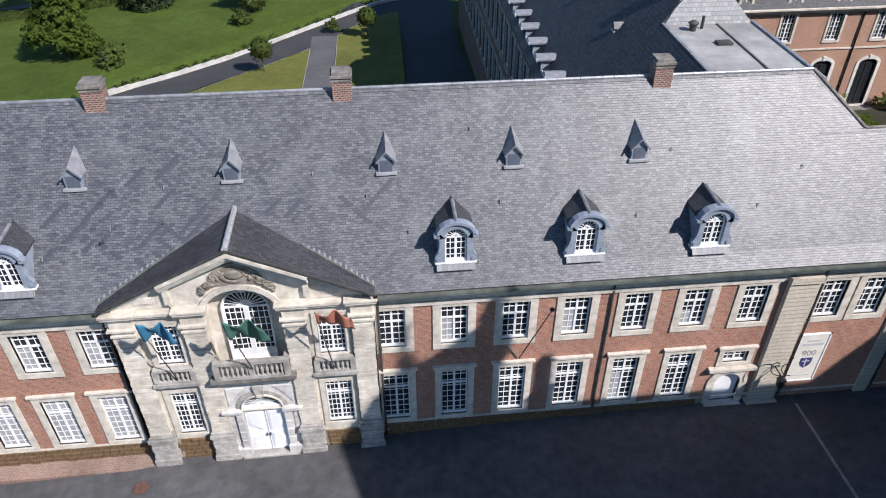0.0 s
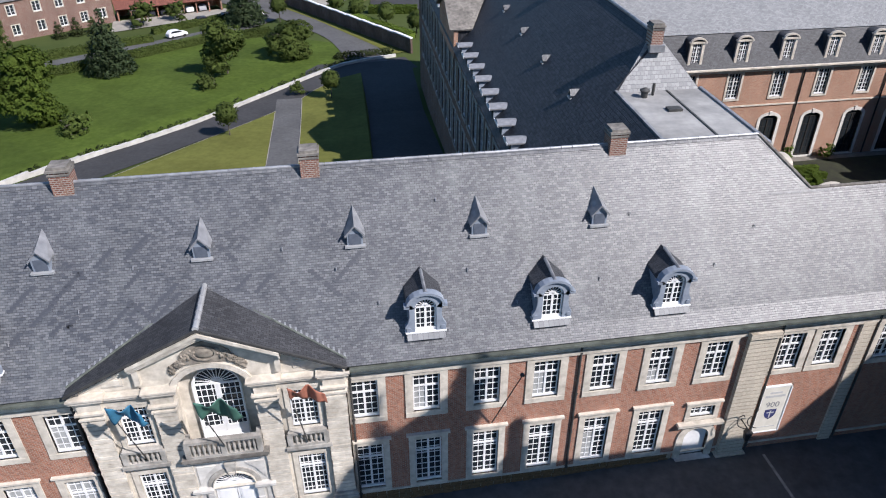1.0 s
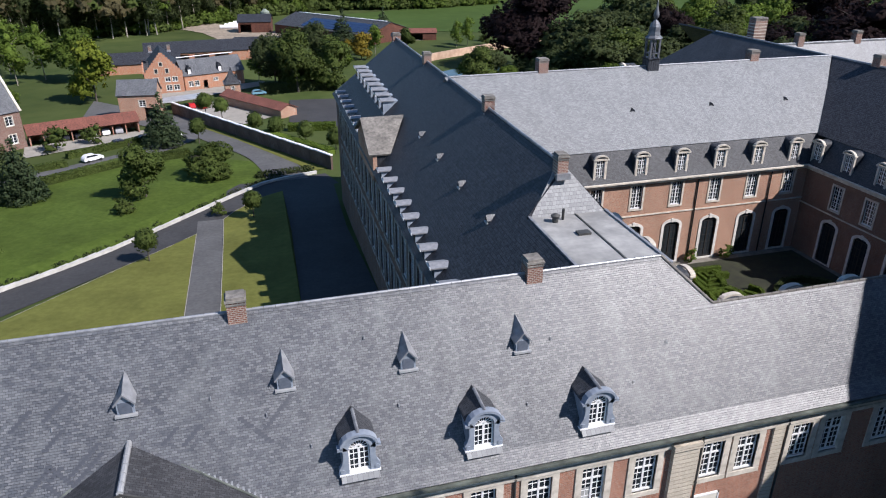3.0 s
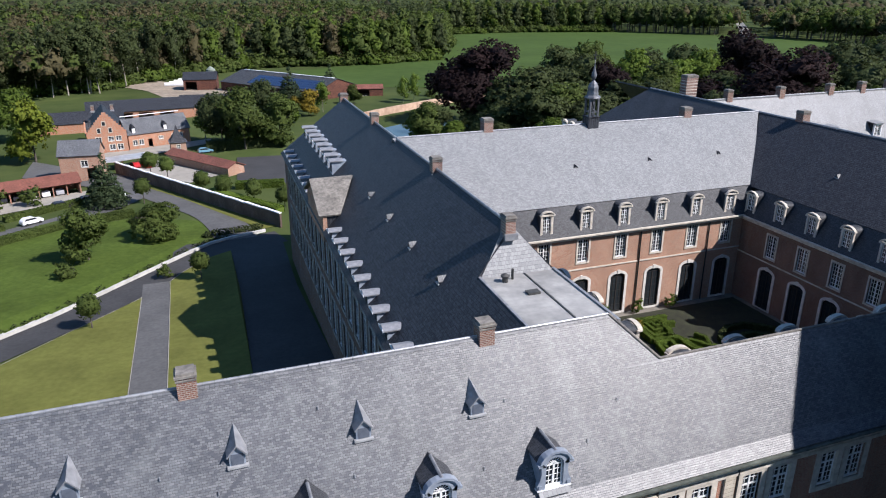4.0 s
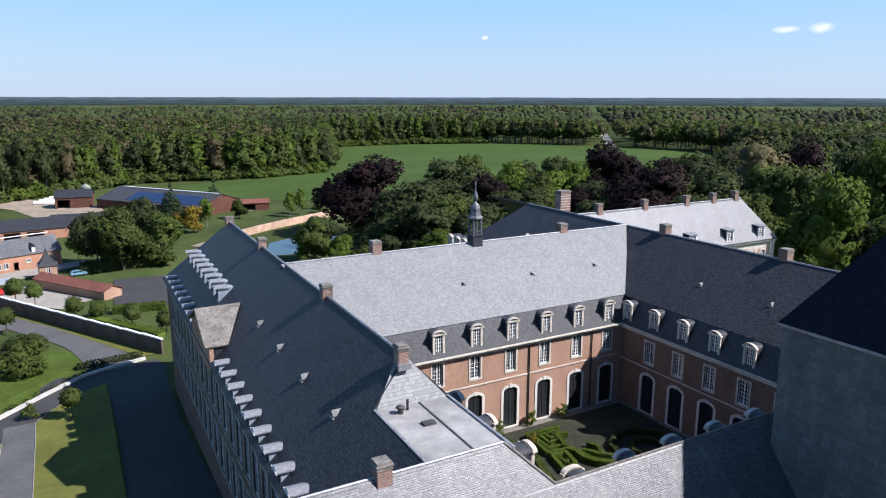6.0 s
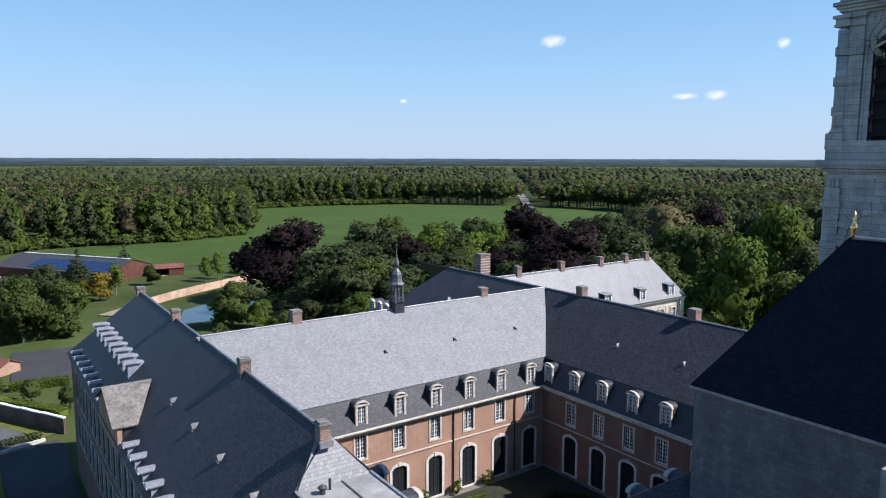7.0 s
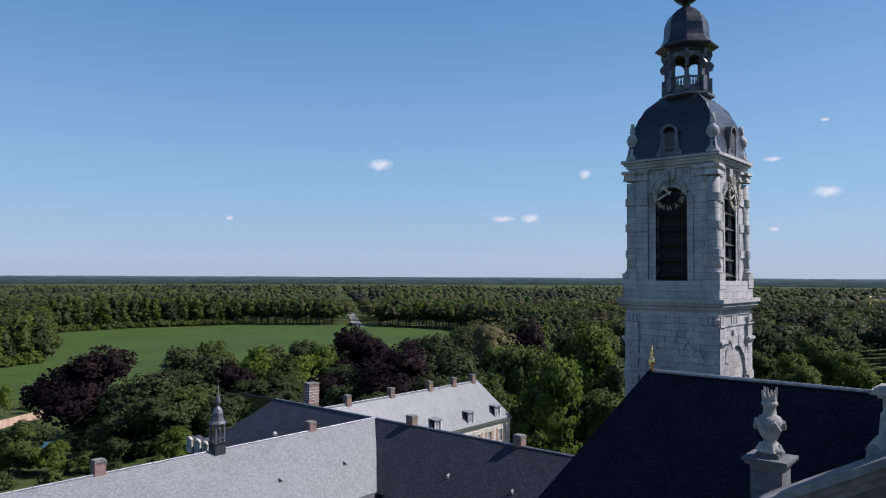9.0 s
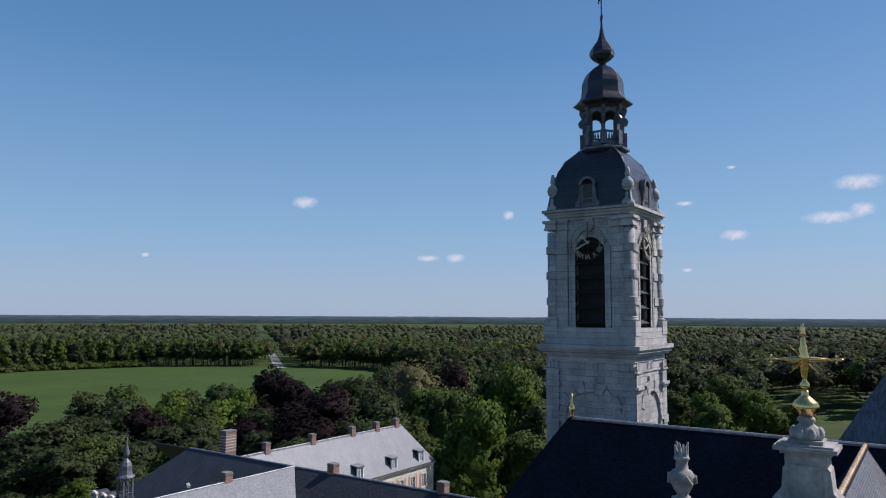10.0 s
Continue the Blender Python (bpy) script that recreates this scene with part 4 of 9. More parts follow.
for y, x in ((19.4, 16.6), (27.4, 16.6), (35.4, 16.65), (43.4, 16.7)):
    hatch_dormer(west, pose(x, y, WEZ + (x - WX + 0.5) * WK - 0.05, 0, 0, -90), 0.44, 0.3, 0.3, 0.6, SLATE)
HOOK = to_mesh(rod(rod(bmesh.new(), (-0.1, 0, 0), (0.0, 0, 0.14), 0.03, 0.03, 5), (0.0, 0, 0.14), (0.1, 0, 0.02), 0.03, 0.03, 5), LEAD)
for k in range(18):
    part("roof_hook", HOOK, None, west, m=pose(13.55, 16.5 + 1.7 * k, WEZ + 1.55 * WK, 0, 0, -90))

part("vent_cowl", lathe(lathe(bmesh.new(), [(0.22, 19.5), (0.22, 19.95)], 12, pose(20.0, 14.6, 0)), [(0.3, 19.9), (0.34, 20.0), (0.1, 20.15)], 12, pose(20.0, 14.6, 0)), GUTTER, west, "dark metal vent cowl")
part("vent_cowl", rod(bmesh.new(), (20.7, 14.9, 19.5), (20.7, 14.9, 20.3), 0.1), GUTTER, west)

west.rotation_euler.z = radians(-1.5)

# ---- north wing behind the courtyard ----
north = thing("north_wing", "orange brick wing with mansard slate roof and tall arched doors", "building", (50, 45, 1.6))
NY, NEZ, NRY, NRZ, NBY, NBZ = 38.6, 12.3, 50.2, 22.7, 40.1, 15.7
nx = [31.1 + 5.07 * k for k in range(7)]
nh = [hole(x - 28, 9.0, 1.4, 2.8) for x in nx] + [hole(x - 28, 1.8, 2.0, 5.1) for x in nx]
wall(north, pose(28, NY, 0), 36.0, -4, NEZ, nh, BRICK_PALE)
spandrels(north, pose(28, NY, 0), [(x - 28, 6.45, 1.0, 0.45) for x in nx], BRICK_PALE)
for x in nx:
    window(north, pose(x, NY, 9.0), 1.4, 2.8, 4, 6, STONE, 0.22)
    window(north, pose(x, NY, 1.8), 2.0, 4.65, 4, 5, STONE_WHITE, 0.34, arch=0.45, name="arched_door", dark=True)
part("cornice", boxes((28, 64, -0.3 + NY, NY + 0.2, 12.0, 12.35), (28, 64, -0.6 + NY, NY + 0.1, 12.35, 12.5)), STONE, north)
part("string_course", boxes((28, 64, NY - 0.1, NY, 8.1, 8.25)), STONE, north)
slope("mansard_slope", north, SLATE_MANSARD, (28, NY - 0.3, 12.5), (67.0, NY - 0.3, 12.5), (28, NBY, NBZ))
# part of this sunward slope's paleness is painted sheen
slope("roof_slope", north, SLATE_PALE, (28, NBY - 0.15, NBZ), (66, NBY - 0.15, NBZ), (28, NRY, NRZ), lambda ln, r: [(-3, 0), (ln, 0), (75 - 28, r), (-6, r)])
slope("roof_slope", north, SLATE, (75, 62, 12.5), (22, 62, 12.5), (22, NRY, NRZ))
ridge_cap(north, (22.5, NRY, NRZ), (75, NRY, NRZ), 0.14)
for x, z in ((34.0, 24.3), (63.0, 24.0)):
    chimney(north, x, NRY + 0.4, 21.6, z, 1.2, 1.2)


def court_dormer(parent, m):
    body = boxes((-0.85, -0.55, 0, 0.3, 0, 2.0), (0.55, 0.85, 0, 0.3, 0, 2.0), (-0.85, 0.85, 0, 0.3, -0.3, 0.0))
    ob = part("dormer", body, STONE, parent, "stone-framed mansard dormer with a curved hood", m=m)
    arch_band(hood := bmesh.new(), 0, 0.8, 2.0, 0.30, 0.13, -0.2, 0.22, 8)
    box(hood, -1.0, 1.0, -0.15, 0.3, 1.92, 2.06)
    part("hood", hood, STONE, ob, local=True)
    cheeks = bmesh.new()
    prism(cheeks, [(-0.84, 0.0), (0.84, 0.0), *arch_pts(0, 0.86, 1.98, 0.34, 8)[::-1]], 0.3, 2.2)
    part("dormer_roof", cheeks, SLATE_MANSARD, ob, local=True)
    _, fr, ba, pa = window_data(1.1, 1.9, 4, 5, None, 0.3, 1, None, 0, 0)
    for n, d in (("frame", fr), ("glazing_grid", ba), ("pane", pa)):
        part(n, d, None, ob, local=True)
    return ob


for k in range(6):
    court_dormer(north, pose(36.35 + 5.07 * k, NY - 0.02, 12.95) @ Matrix.Diagonal((0.92, 0.8, 1.16, 1)))
for x in (43.0, 53.5, 64.0):
    hatch_dormer(north, pose(x, 44.5, NBZ + (44.5 - NBY) * (NRZ - NBZ) / (NRY - NBY) - 0.1), 0.5, 0.12, 0.34, 0.7, SLATE_DARK)

# bell turret on the north wing's ridge
turret = thing("bell_turret", "slender slate bell turret with a bulbous cap and cross", "turret", (48.2, NRY, NRZ))
bt = pose(48.2, NRY, NRZ)
part("base", boxes((-0.74, 0.74, -0.74, 0.74, -1.2, 0.85), (-0.82, 0.82, -0.82, 0.82, 0.85, 1.0)), SLATE_DARK, turret, m=bt)
for sx in (-1, 1):
    for sy in (-1, 1):
        part("post", boxes((sx * 0.56 - 0.11, sx * 0.56 + 0.11, sy * 0.56 - 0.11, sy * 0.56 + 0.11, 1.0, 3.2)), LEAD_DARK, turret, m=bt)
    part("railing", boxes((-0.5, 0.5, sx * 0.6 - 0.04, sx * 0.6 + 0.04, 1.5, 1.6)), LEAD_DARK, turret, m=bt)
    part("railing", boxes((sx * 0.6 - 0.04, sx * 0.6 + 0.04, -0.5, 0.5, 1.5, 1.6)), LEAD_DARK, turret, m=bt)
    part("mullion", boxes((-0.05, 0.05, sx * 0.6 - 0.05, sx * 0.6 + 0.05, 1.0, 3.2)), LEAD_DARK, turret, m=bt)
part("bell", lathe(bmesh.new(), [(0.34, 1.9), (0.3, 2.0), (0.2, 2.4), (0.14, 2.6), (0.03, 2.7)], 12), BLACK, turret, m=bt, smooth=True)
part("cap", lathe(bmesh.new(), [(0.9, 3.15), (1.05, 3.3), (1.0, 3.42), (0.74, 3.62), (0.66, 4.1), (0.66, 4.6), (0.52, 5.0), (0.28, 5.25), (0.14, 5.4), (0.13, 5.5)], 8), LEAD_DARK, turret, m=bt)
part("bulb", lathe(bmesh.new(), [(0.13, 5.45), (0.3, 5.75), (0.34, 6.0), (0.26, 6.35), (0.12, 6.8), (0.06, 7.3), (0.04, 8.0)], 8), LEAD_DARK, turret, m=bt, smooth=True)
part("cross", boxes((-0.05, 0.05, -0.05, 0.05, 7.9, 8.9), (-0.32, 0.32, -0.04, 0.04, 8.4, 8.5), (-0.14, 0.14, -0.14, 0.14, 8.02, 8.1)), BLACK, turret, m=bt)

# ---- east wing: its west slope is unlit; runs on northwards ----
east = thing("east_wing", "brick monastery wing with shade darkened into walls and roof", "building", (75, 45, 1.6))
EXW, ERX = 64.0, 75.2
ey = [38.1 - 4.68 * k for k in range(8)]
eh = [hole(38.6 - y, 8.3, 1.4, 2.8) for y in ey] + [hole(38.6 - y, 1.7, 2.0, 5.0) for y in ey if y < 38]
eh = [h for h in eh if h[0] > 0.05]
# the wall's shade is put into its darker brick
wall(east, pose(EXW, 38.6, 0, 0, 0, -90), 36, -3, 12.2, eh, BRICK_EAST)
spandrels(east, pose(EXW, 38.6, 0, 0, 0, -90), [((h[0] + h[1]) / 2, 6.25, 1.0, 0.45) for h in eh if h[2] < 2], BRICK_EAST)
for h in eh:
    y = 38.6 - (h[0] + h[1]) / 2
    if h[2] > 5:
        window(east, pose(EXW, y, 8.3, 0, 0, -90), 1.4, 2.8, 4, 6, STONE, 0.22)
    else:
        window(east, pose(EXW, y, 1.7, 0, 0, -90), 2.0, 4.55, 4, 5, STONE_WHITE, 0.34, arch=0.45, name="arched_door", dark=True)
part("cornice", boxes((EXW - 0.3, EXW + 0.2, 2.6, 38.6, 11.9, 12.3), (EXW - 0.6, EXW + 0.2, 2.6, 38.6, 12.3, 12.45)), STONE, east)
part("string_course", boxes((EXW - 0.1, EXW, 2.6, 38.6, 7.6, 7.75)), STONE, east)
slope("mansard_slope", east, SLATE_MANSARD, (EXW - 0.3, 38.3, 12.45), (EXW - 0.3, 2.6, 12.45), (EXW + 1.5, 2.6, 15.6))
# this west slope's shade is in its slate colour too
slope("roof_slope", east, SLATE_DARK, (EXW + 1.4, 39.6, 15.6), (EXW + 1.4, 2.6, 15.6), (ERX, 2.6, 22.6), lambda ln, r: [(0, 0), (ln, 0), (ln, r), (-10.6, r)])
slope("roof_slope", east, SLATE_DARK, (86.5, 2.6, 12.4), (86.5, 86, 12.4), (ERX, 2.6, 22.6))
slope("roof_slope", east, SLATE_MANSARD, (64.2, 86.5, 12.6), (64.2, 50, 12.6), (ERX, 50, 22.6), lambda ln, r: [(0, 0), (ln, 0), (ln, r), (11, r)])
slope("hip_slope", east, SLATE_MANSARD, (86.5, 86.5, 12.4), (64.2, 86.5, 12.6), (ERX, 75.5, 22.6), lambda ln, r: [(0, 0), (ln, 0), (ln - 10.9, r), (ln - 11.0, r)])
wall(east, pose(64.6, 86, 0, 0, 0, -90), 36, -8, 12.6, [], BRICK)
wall(east, pose(86, 2.6, 0, 0, 0, 90), 83, -8, 12.4, [], BRICK)
ridge_cap(east, (ERX, 2.6, 22.6), (ERX, 75.5, 22.6), 0.14, LEAD)
for y, z in ((43.0, 24.0), (24.0, 24.0), (8.0, 24.0)):
    chimney(east, ERX + 0.4, y, 21.4, z, 1.2, 1.2)
big = chimney(east, 83.5, 76.0, 14, 24.5, 2.3, 1.7, name="striped_chimney")
for k in range(6):
    part("pale_band", boxes((-1.165, 1.165, -0.865, 0.865, 20.9 + 0.5 * k, 21.02 + 0.5 * k)), STONE, big, local=True)
for k in range(7):
    court_dormer(east, pose(EXW - 0.02, 37.7 - 4.65 * k, 12.8, 0, 0, -90) @ Matrix.Diagonal((0.92, 0.8, 1.16, 1)))
for y in (31.0, 21.0, 62.0, 68.0):
    hatch_dormer(east, pose(69.5, y, 15.6 + (69.5 - EXW - 1.4) * 0.72 - 0.1, 0, 0, -90), 0.4, 0.12, 0.3, 0.5, SLATE)

for y in (85.4, 82.8, 80.3):
    court_dormer(east, pose(64.5, y, 13.9, 0, 0, -90))

# ---- far lit wing to the east ----
farw = thing("far_wing", "cream and brick wing with a pale slate roof beyond the cloister", "building", (105, 67, -8))
fx = [85.4 + 3.9 * k for k in range(11)]
wall(farw, pose(80, 62.6, 0), 47.5, -8, 13.4, [hole(x - 80, 8.6, 1.4, 2.7) for x in fx], STONE)
wall(farw, pose(127.5, 62.6, 0, 0, 0, 90), 10, -8, 13.4, [], STONE)
for x in fx:
    window(farw, pose(x, 62.6, 8.6), 1.4, 2.7, 4, 6, STONE, 0.22)
    for x0 in (x - 1.5, x + 0.95):
        part("brick_panel", boxes((x0, x0 + 0.55, 62.57, 62.61, 7.2, 11.6)), BRICK_PALE, farw)
    part("brick_panel", boxes((x - 0.9, x + 0.9, 62.57, 62.61, 6.4, 8.2)), BRICK_PALE, farw)
    part("wall_panel", boxes((x - 1.5, x + 1.5, 62.54, 62.6, 11.85, 12.1)), STONE, farw)
part("quoin_strip", boxes((126.3, 127.7, 62.4, 62.6, -5, 13.0)), STONE, farw)
part("cornice", boxes((80, 127.7, 62.2, 62.8, 13.0, 13.25), (80, 127.9, 62.0, 62.8, 13.25, 13.5)), STONE, farw)
slope("roof_slope", farw, SLATE_FAR, (80, 62.1, 13.5), (128.1, 62.1, 13.5), (80, 67.5, 21.4), lambda ln, r: [(0, 0), (ln, 0), (ln - 5.5, r), (-4, r)])
slope("roof_slope", farw, SLATE, (128.1, 73, 13.5), (80, 73, 13.5), (80, 67.5, 21.4), lambda ln, r: [(0, 0), (ln, 0), (ln, r), (5.5, r)])
slope("hip_slope", farw, SLATE, (128.1, 62.1, 13.5), (128.1, 73, 13.5), (122.6, 67.5, 21.4), lambda ln, r: [(0, 0), (ln, 0), (ln / 2 + 0.05, r), (ln / 2 - 0.05, r)])
ridge_cap(farw, (77, 67.5, 21.4), (122.6, 67.5, 21.4), 0.14)
part("gutter", rod(bmesh.new(), (80, 61.95, 13.55), (128.1, 61.95, 13.55), 0.1), GUTTER, farw)
for x in (85, 96, 107, 114.5, 121):
    chimney(farw, x, 67.7, 20, 23.0, 1.1, 1.1)


def box_dormer(parent, m):
    """A flat-topped dormer with slate-hung cheeks and a white window."""
    ob = part("dormer", boxes((-0.8, -0.62, 0, 0.3, -0.2, 2.1), (0.62, 0.8, 0, 0.3, -0.2, 2.1), (-0.8, 0.8, 0, 0.3, 1.95, 2.25), (-0.8, 0.8, 0, 0.3, -0.3, 0.0)), WHITE, parent, "flat-topped roof dormer with a white window and slate cheeks", m=m)
    for s in (-1, 1):
        x0, x1 = sorted((s * 0.72, s * 0.8))
        part("cheek", prism(bmesh.new(), [(0.3, -0.5), (0.3, 2.25), (2.6, 2.45), (2.6, 1.5)], x0, x1, "x"), SLATE_DARK, ob, local=True)
    part("dormer_roof", slab(bmesh.new(), [(-0.92, -0.2, 2.26), (0.92, -0.2, 2.26), (0.92, 2.8, 2.5), (-0.92, 2.8, 2.5)], 0.1), LEAD, ob, local=True)
    _, fr, ba, pa = window_data(1.24, 1.95, 3, 5, None, 0.3, 1, None, 0, 0)
    for n, d in (("frame", fr), ("glazing_grid", ba), ("pane", pa)):
        part(n, d, None, ob, local=True)
    return ob


for x in (93.7, 103.9, 114.2, 124.0 - 0.6):
    box_dormer(farw, pose(x, 62.45, 13.85) @ Matrix.Diagonal((1.15, 1.0, 1.12, 1)))

# round-hooded dormers on the far side of the low range
for x in (31.0, 36.0, 41.0, 46.0, 51.0, 56.0):
    court_dormer(gate, pose(x, 8.7, 12.75, 0, 0, 180))
for y in (13.5, 19.0, 24.5):
    court_dormer(west, pose(30.6, y, 12.6, 0, 0, 90))

# courtyard
lone("courtyard_pavement", boxes((25, 64, 9, 38.6, 1.0, 1.6)), mottled("courtyard_gravel", (0.16, 0.15, 0.13), (0.22, 0.2, 0.17), 2, 0.95), "gravelled cloister courtyard", "pavement", "structure")

# ---- church ----
church = thing("abbey_church", "grey stone abbey church with slate roofs, shade-darkened on unlit slopes", "church", (45, -24.5, 0))
TX0, TX1, TYN, TEZ, TRZ = 45.0, 59.0, 2.7, 25.6, 37.0
wall(church, pose(TX0, TYN, 0, 0, 0, -90), 18.0, -1, TEZ, [], STONE_SHADED, 0.8)
wall(church, pose(TX1 - 0.9, TYN, 0, 0, 0, 180), 12.2, -1, TEZ, [], STONE_SHADED, 0.8)
wall(church, pose(TX1, -52, 0, 0, 0, 90), 54.7, -1, TEZ, [], STONE_SHADED, 0.8)
wall(church, pose(TX0, -33.7, 0, 0, 0, -90), 18.0, -1, TEZ, [], STONE_SHADED, 0.8)
part("eave_board", boxes((TX0 - 0.35, TX0 + 0.3, -15, TYN + 0.3, TEZ - 0.15, TEZ + 0.05)), LEAD, church)
CY = -24.5
slope("roof_slope", church, SLATE_CHURCH_SHADE, (TX0 - 0.3, TYN + 0.3, TEZ), (TX0 - 0.3, -52, TEZ), (52, -10, TRZ), lambda ln, r: [(0, 0), (ln, 0), (ln - 7, r), (7.3, r)], label="transept slate slope darkened by painted shade")
slope("roof_slope", church, SLATE_CHURCH_SHADE, (TX1 + 0.3, -52, TEZ), (TX1 + 0.3, TYN + 0.3, TEZ), (52, -10, TRZ), lambda ln, r: [(0, 0), (ln, 0), (ln - 7.3, r), (7, r)])
slope("hip_slope", church, SLATE_CHURCH_SHADE, (TX1 + 0.3, TYN + 0.3, TEZ), (TX0 - 0.3, TYN + 0.3, TEZ), (52, -4.6, TRZ), lambda ln, r: [(0, 0), (ln, 0), (ln / 2 + 0.05, r), (ln / 2 - 0.05, r)])
ridge_cap(church, (52, -4.6, TRZ), (52, -46, TRZ), 0.16, LEAD)
# nave behind the west front
wall(church, pose(45.0, -15.4, 0, 0, 0, 180), 17.4, -1, 24.0, [], STONE_SHADED, 0.8)
wall(church, pose(27.6, -33.6, 0), 17.4, -1, 24.0, [], STONE_SHADED, 0.8)
# north and south slopes take a shaded and a lit copy of slate
slope("roof_slope", church, SLATE_CHURCH_SHADE, (52, -15.0, 24.0), (27.4, -15.0, 24.0), (27.4, CY, TRZ))
slope("roof_slope", church, SLATE, (27.4, -34.0, 24.0), (52, -34.0, 24.0), (27.4, CY, TRZ))
ridge_cap(church, (27.4, CY, TRZ), (52, CY, TRZ), 0.14, mottled("copper_ridge", (0.45, 0.30, 0.16), (0.6, 0.42, 0.24), 3, 0.5, metal=0.3))
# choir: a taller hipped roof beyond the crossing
slope("roof_slope", church, SLATE_CHURCH_SHADE, (85, -16.5, 27), (59, -16.5, 27), (59, CY - 1.5, 42), lambda ln, r: [(0, 0), (ln, 0), (ln - 9, r), (0, r)])
slope("roof_slope", church, SLATE, (59, -34.5, 27), (85, -34.5, 27), (59, CY - 1.5, 42), lambda ln, r: [(0, 0), (ln, 0), (ln, r), (9, r)])
bm = bmesh.new()
slab(bm, [(59, -16.5, 27), (59, -34.5, 27), (68, CY - 1.5, 42)], 0.2)
part("hip_slope", bm, SLATE, church)
# west front
FX = 27.0
front = bmesh.new()
prism(front, [(-16.2, -1), (-32.8, -1), (-32.8, 24.6), (-29.8, 26.5), (-29.4, 35.2), (CY, 38.8), (-19.6, 35.2), (-19.2, 26.5), (-16.2, 24.6)], FX - 0.3, FX + 0.5, "x")
part("west_front", front, FRONT_STONE, church, "grey limestone church front with a pediment")
for s in (-1, 1):
    for o, t, d0 in ((0.0, 0.28, 2.0), (-0.3, 0.28, 1.7), (-0.62, 0.3, 1.4)):
        a, b = (CY + s * 6.15, 35.2 + o), (CY, 38.65 + o)
        pts = [a, b, (b[0], b[1] + t), (a[0], a[1] + t)]
        part("raking_moulding", prism(bmesh.new(), pts, FX - d0, FX - 0.25, "x"), FRONT_STONE, church)
    y0, y1 = sorted((CY + s * 6.25, CY + s * 4.6))
    for o, d0 in ((0.0, 2.0), (-0.25, 1.7), (-0.5, 1.4)):
        part("cornice_block", boxes((FX - d0, FX - 0.25, y0, y1, 34.85 + o, 35.08 + o)), FRONT_STONE, church)
part("pediment_cornice", boxes((FX - 0.5, FX + 0.1, CY - 5.4, CY + 5.4, 34.1, 34.3)), FRONT_STONE, church)


def urn(parent, y, z):
    m = pose(FX + 0.55, y, z)
    ob = part("pedestal", boxes((-0.55, 0.55, -0.55, 0.55, -1.6, 0.9), (-0.7, 0.7, -0.7, 0.7, 0.9, 1.02), (-0.78, 0.78, -0.78, 0.78, 1.02, 1.14), (-0.4, 0.4, -0.4, 0.4, 1.14, 1.3)), STONE_SHADED, parent, m=m)
    v = lathe(bmesh.new(), [(0.42, 1.3), (0.46, 1.42), (0.3, 1.6), (0.2, 1.72), (0.32, 1.9), (0.46, 2.2), (0.48, 2.42), (0.36, 2.6), (0.24, 2.66), (0.22, 2.95), (0.3, 3.05), (0.27, 3.15), (0.2, 3.18)], 14)
    vase = part("flaming_urn", v, STONE_WORN_SHADED, parent, "carved stone flaming urn", local=False, smooth=True, m=m)
    for i in range(6):
        a = i * math.pi / 3
        part("flame", rod(bmesh.new(), (0.15 * math.cos(a), 0.15 * math.sin(a), 3.1), (0.25 * math.cos(a), 0.25 * math.sin(a), 3.55 + 0.12 * (i % 2)), 0.11, 0.03, 6), STONE_WORN_SHADED, vase, local=True)
        a += 0.5
        part("leaf", rod(bmesh.new(), (0.46 * math.cos(a), 0.46 * math.sin(a), 2.45), (0.5 * math.cos(a + 0.5), 0.5 * math.sin(a + 0.5), 2.15), 0.10, 0.07, 6), STONE_WORN_SHADED, vase, local=True)
        part("leaf", rod(bmesh.new(), (0.4 * math.cos(a), 0.4 * math.sin(a), 1.32), (0.3 * math.cos(a), 0.3 * math.sin(a), 1.6), 0.13, 0.08, 6), STONE_WORN_SHADED, vase, local=True)


for y in (-17.45, -31.55):
    part("shoulder_obelisk", boxes((27.2, 28.0, y - 0.4, y + 0.4, 24.0, 28.2), (27.1, 28.1, y - 0.5, y + 0.5, 28.2, 28.5), (27.35, 27.85, y - 0.25, y + 0.25, 28.5, 31.2)), FRONT_STONE, church)
urn(church, -20.2, 36.55)
urn(church, -28.8, 36.55)

# ---- tower ----
tower = thing("church_tower", "tall grey limestone bell tower with slate domes and a lantern", "tower", (64.4, -2.65, 0))
TC = pose(64.4, -2.65, 0)
HW, HB = 4.1, 3.78                                     # half widths of the shaft and of the belfry's wall


def ring_band(z0, z1, out, name="cornice"):
    h = HW + out
    return part(name, boxes((-h, h, -h, h, z0, z1)), STONE_TOWER, tower, m=TC)


def incised(body, size):
    """Built-in font as a mesh."""
    cu = bpy.data.curves.new("writing", "FONT")
    cu.body, cu.size, cu.align_x, cu.extrude = body, size, "CENTER", 0.03
    ob = bpy.data.objects.new("writing", cu)
    scene.collection.objects.link(ob)
    me = bpy.data.meshes.new_from_object(ob.evaluated_get(bpy.context.evaluated_depsgraph_get()))
    bpy.data.objects.remove(ob)
    me.materials.clear()
    return me


BLOCKS = ((43.95, 46.0, 0.0), (46.0, 46.75, 0.11), (46.75, 48.4, 0.0), (48.4, 49.15, 0.11), (49.15, 50.8, 0.0), (50.8, 51.55, 0.11), (51.55, 53.1, 0.0))
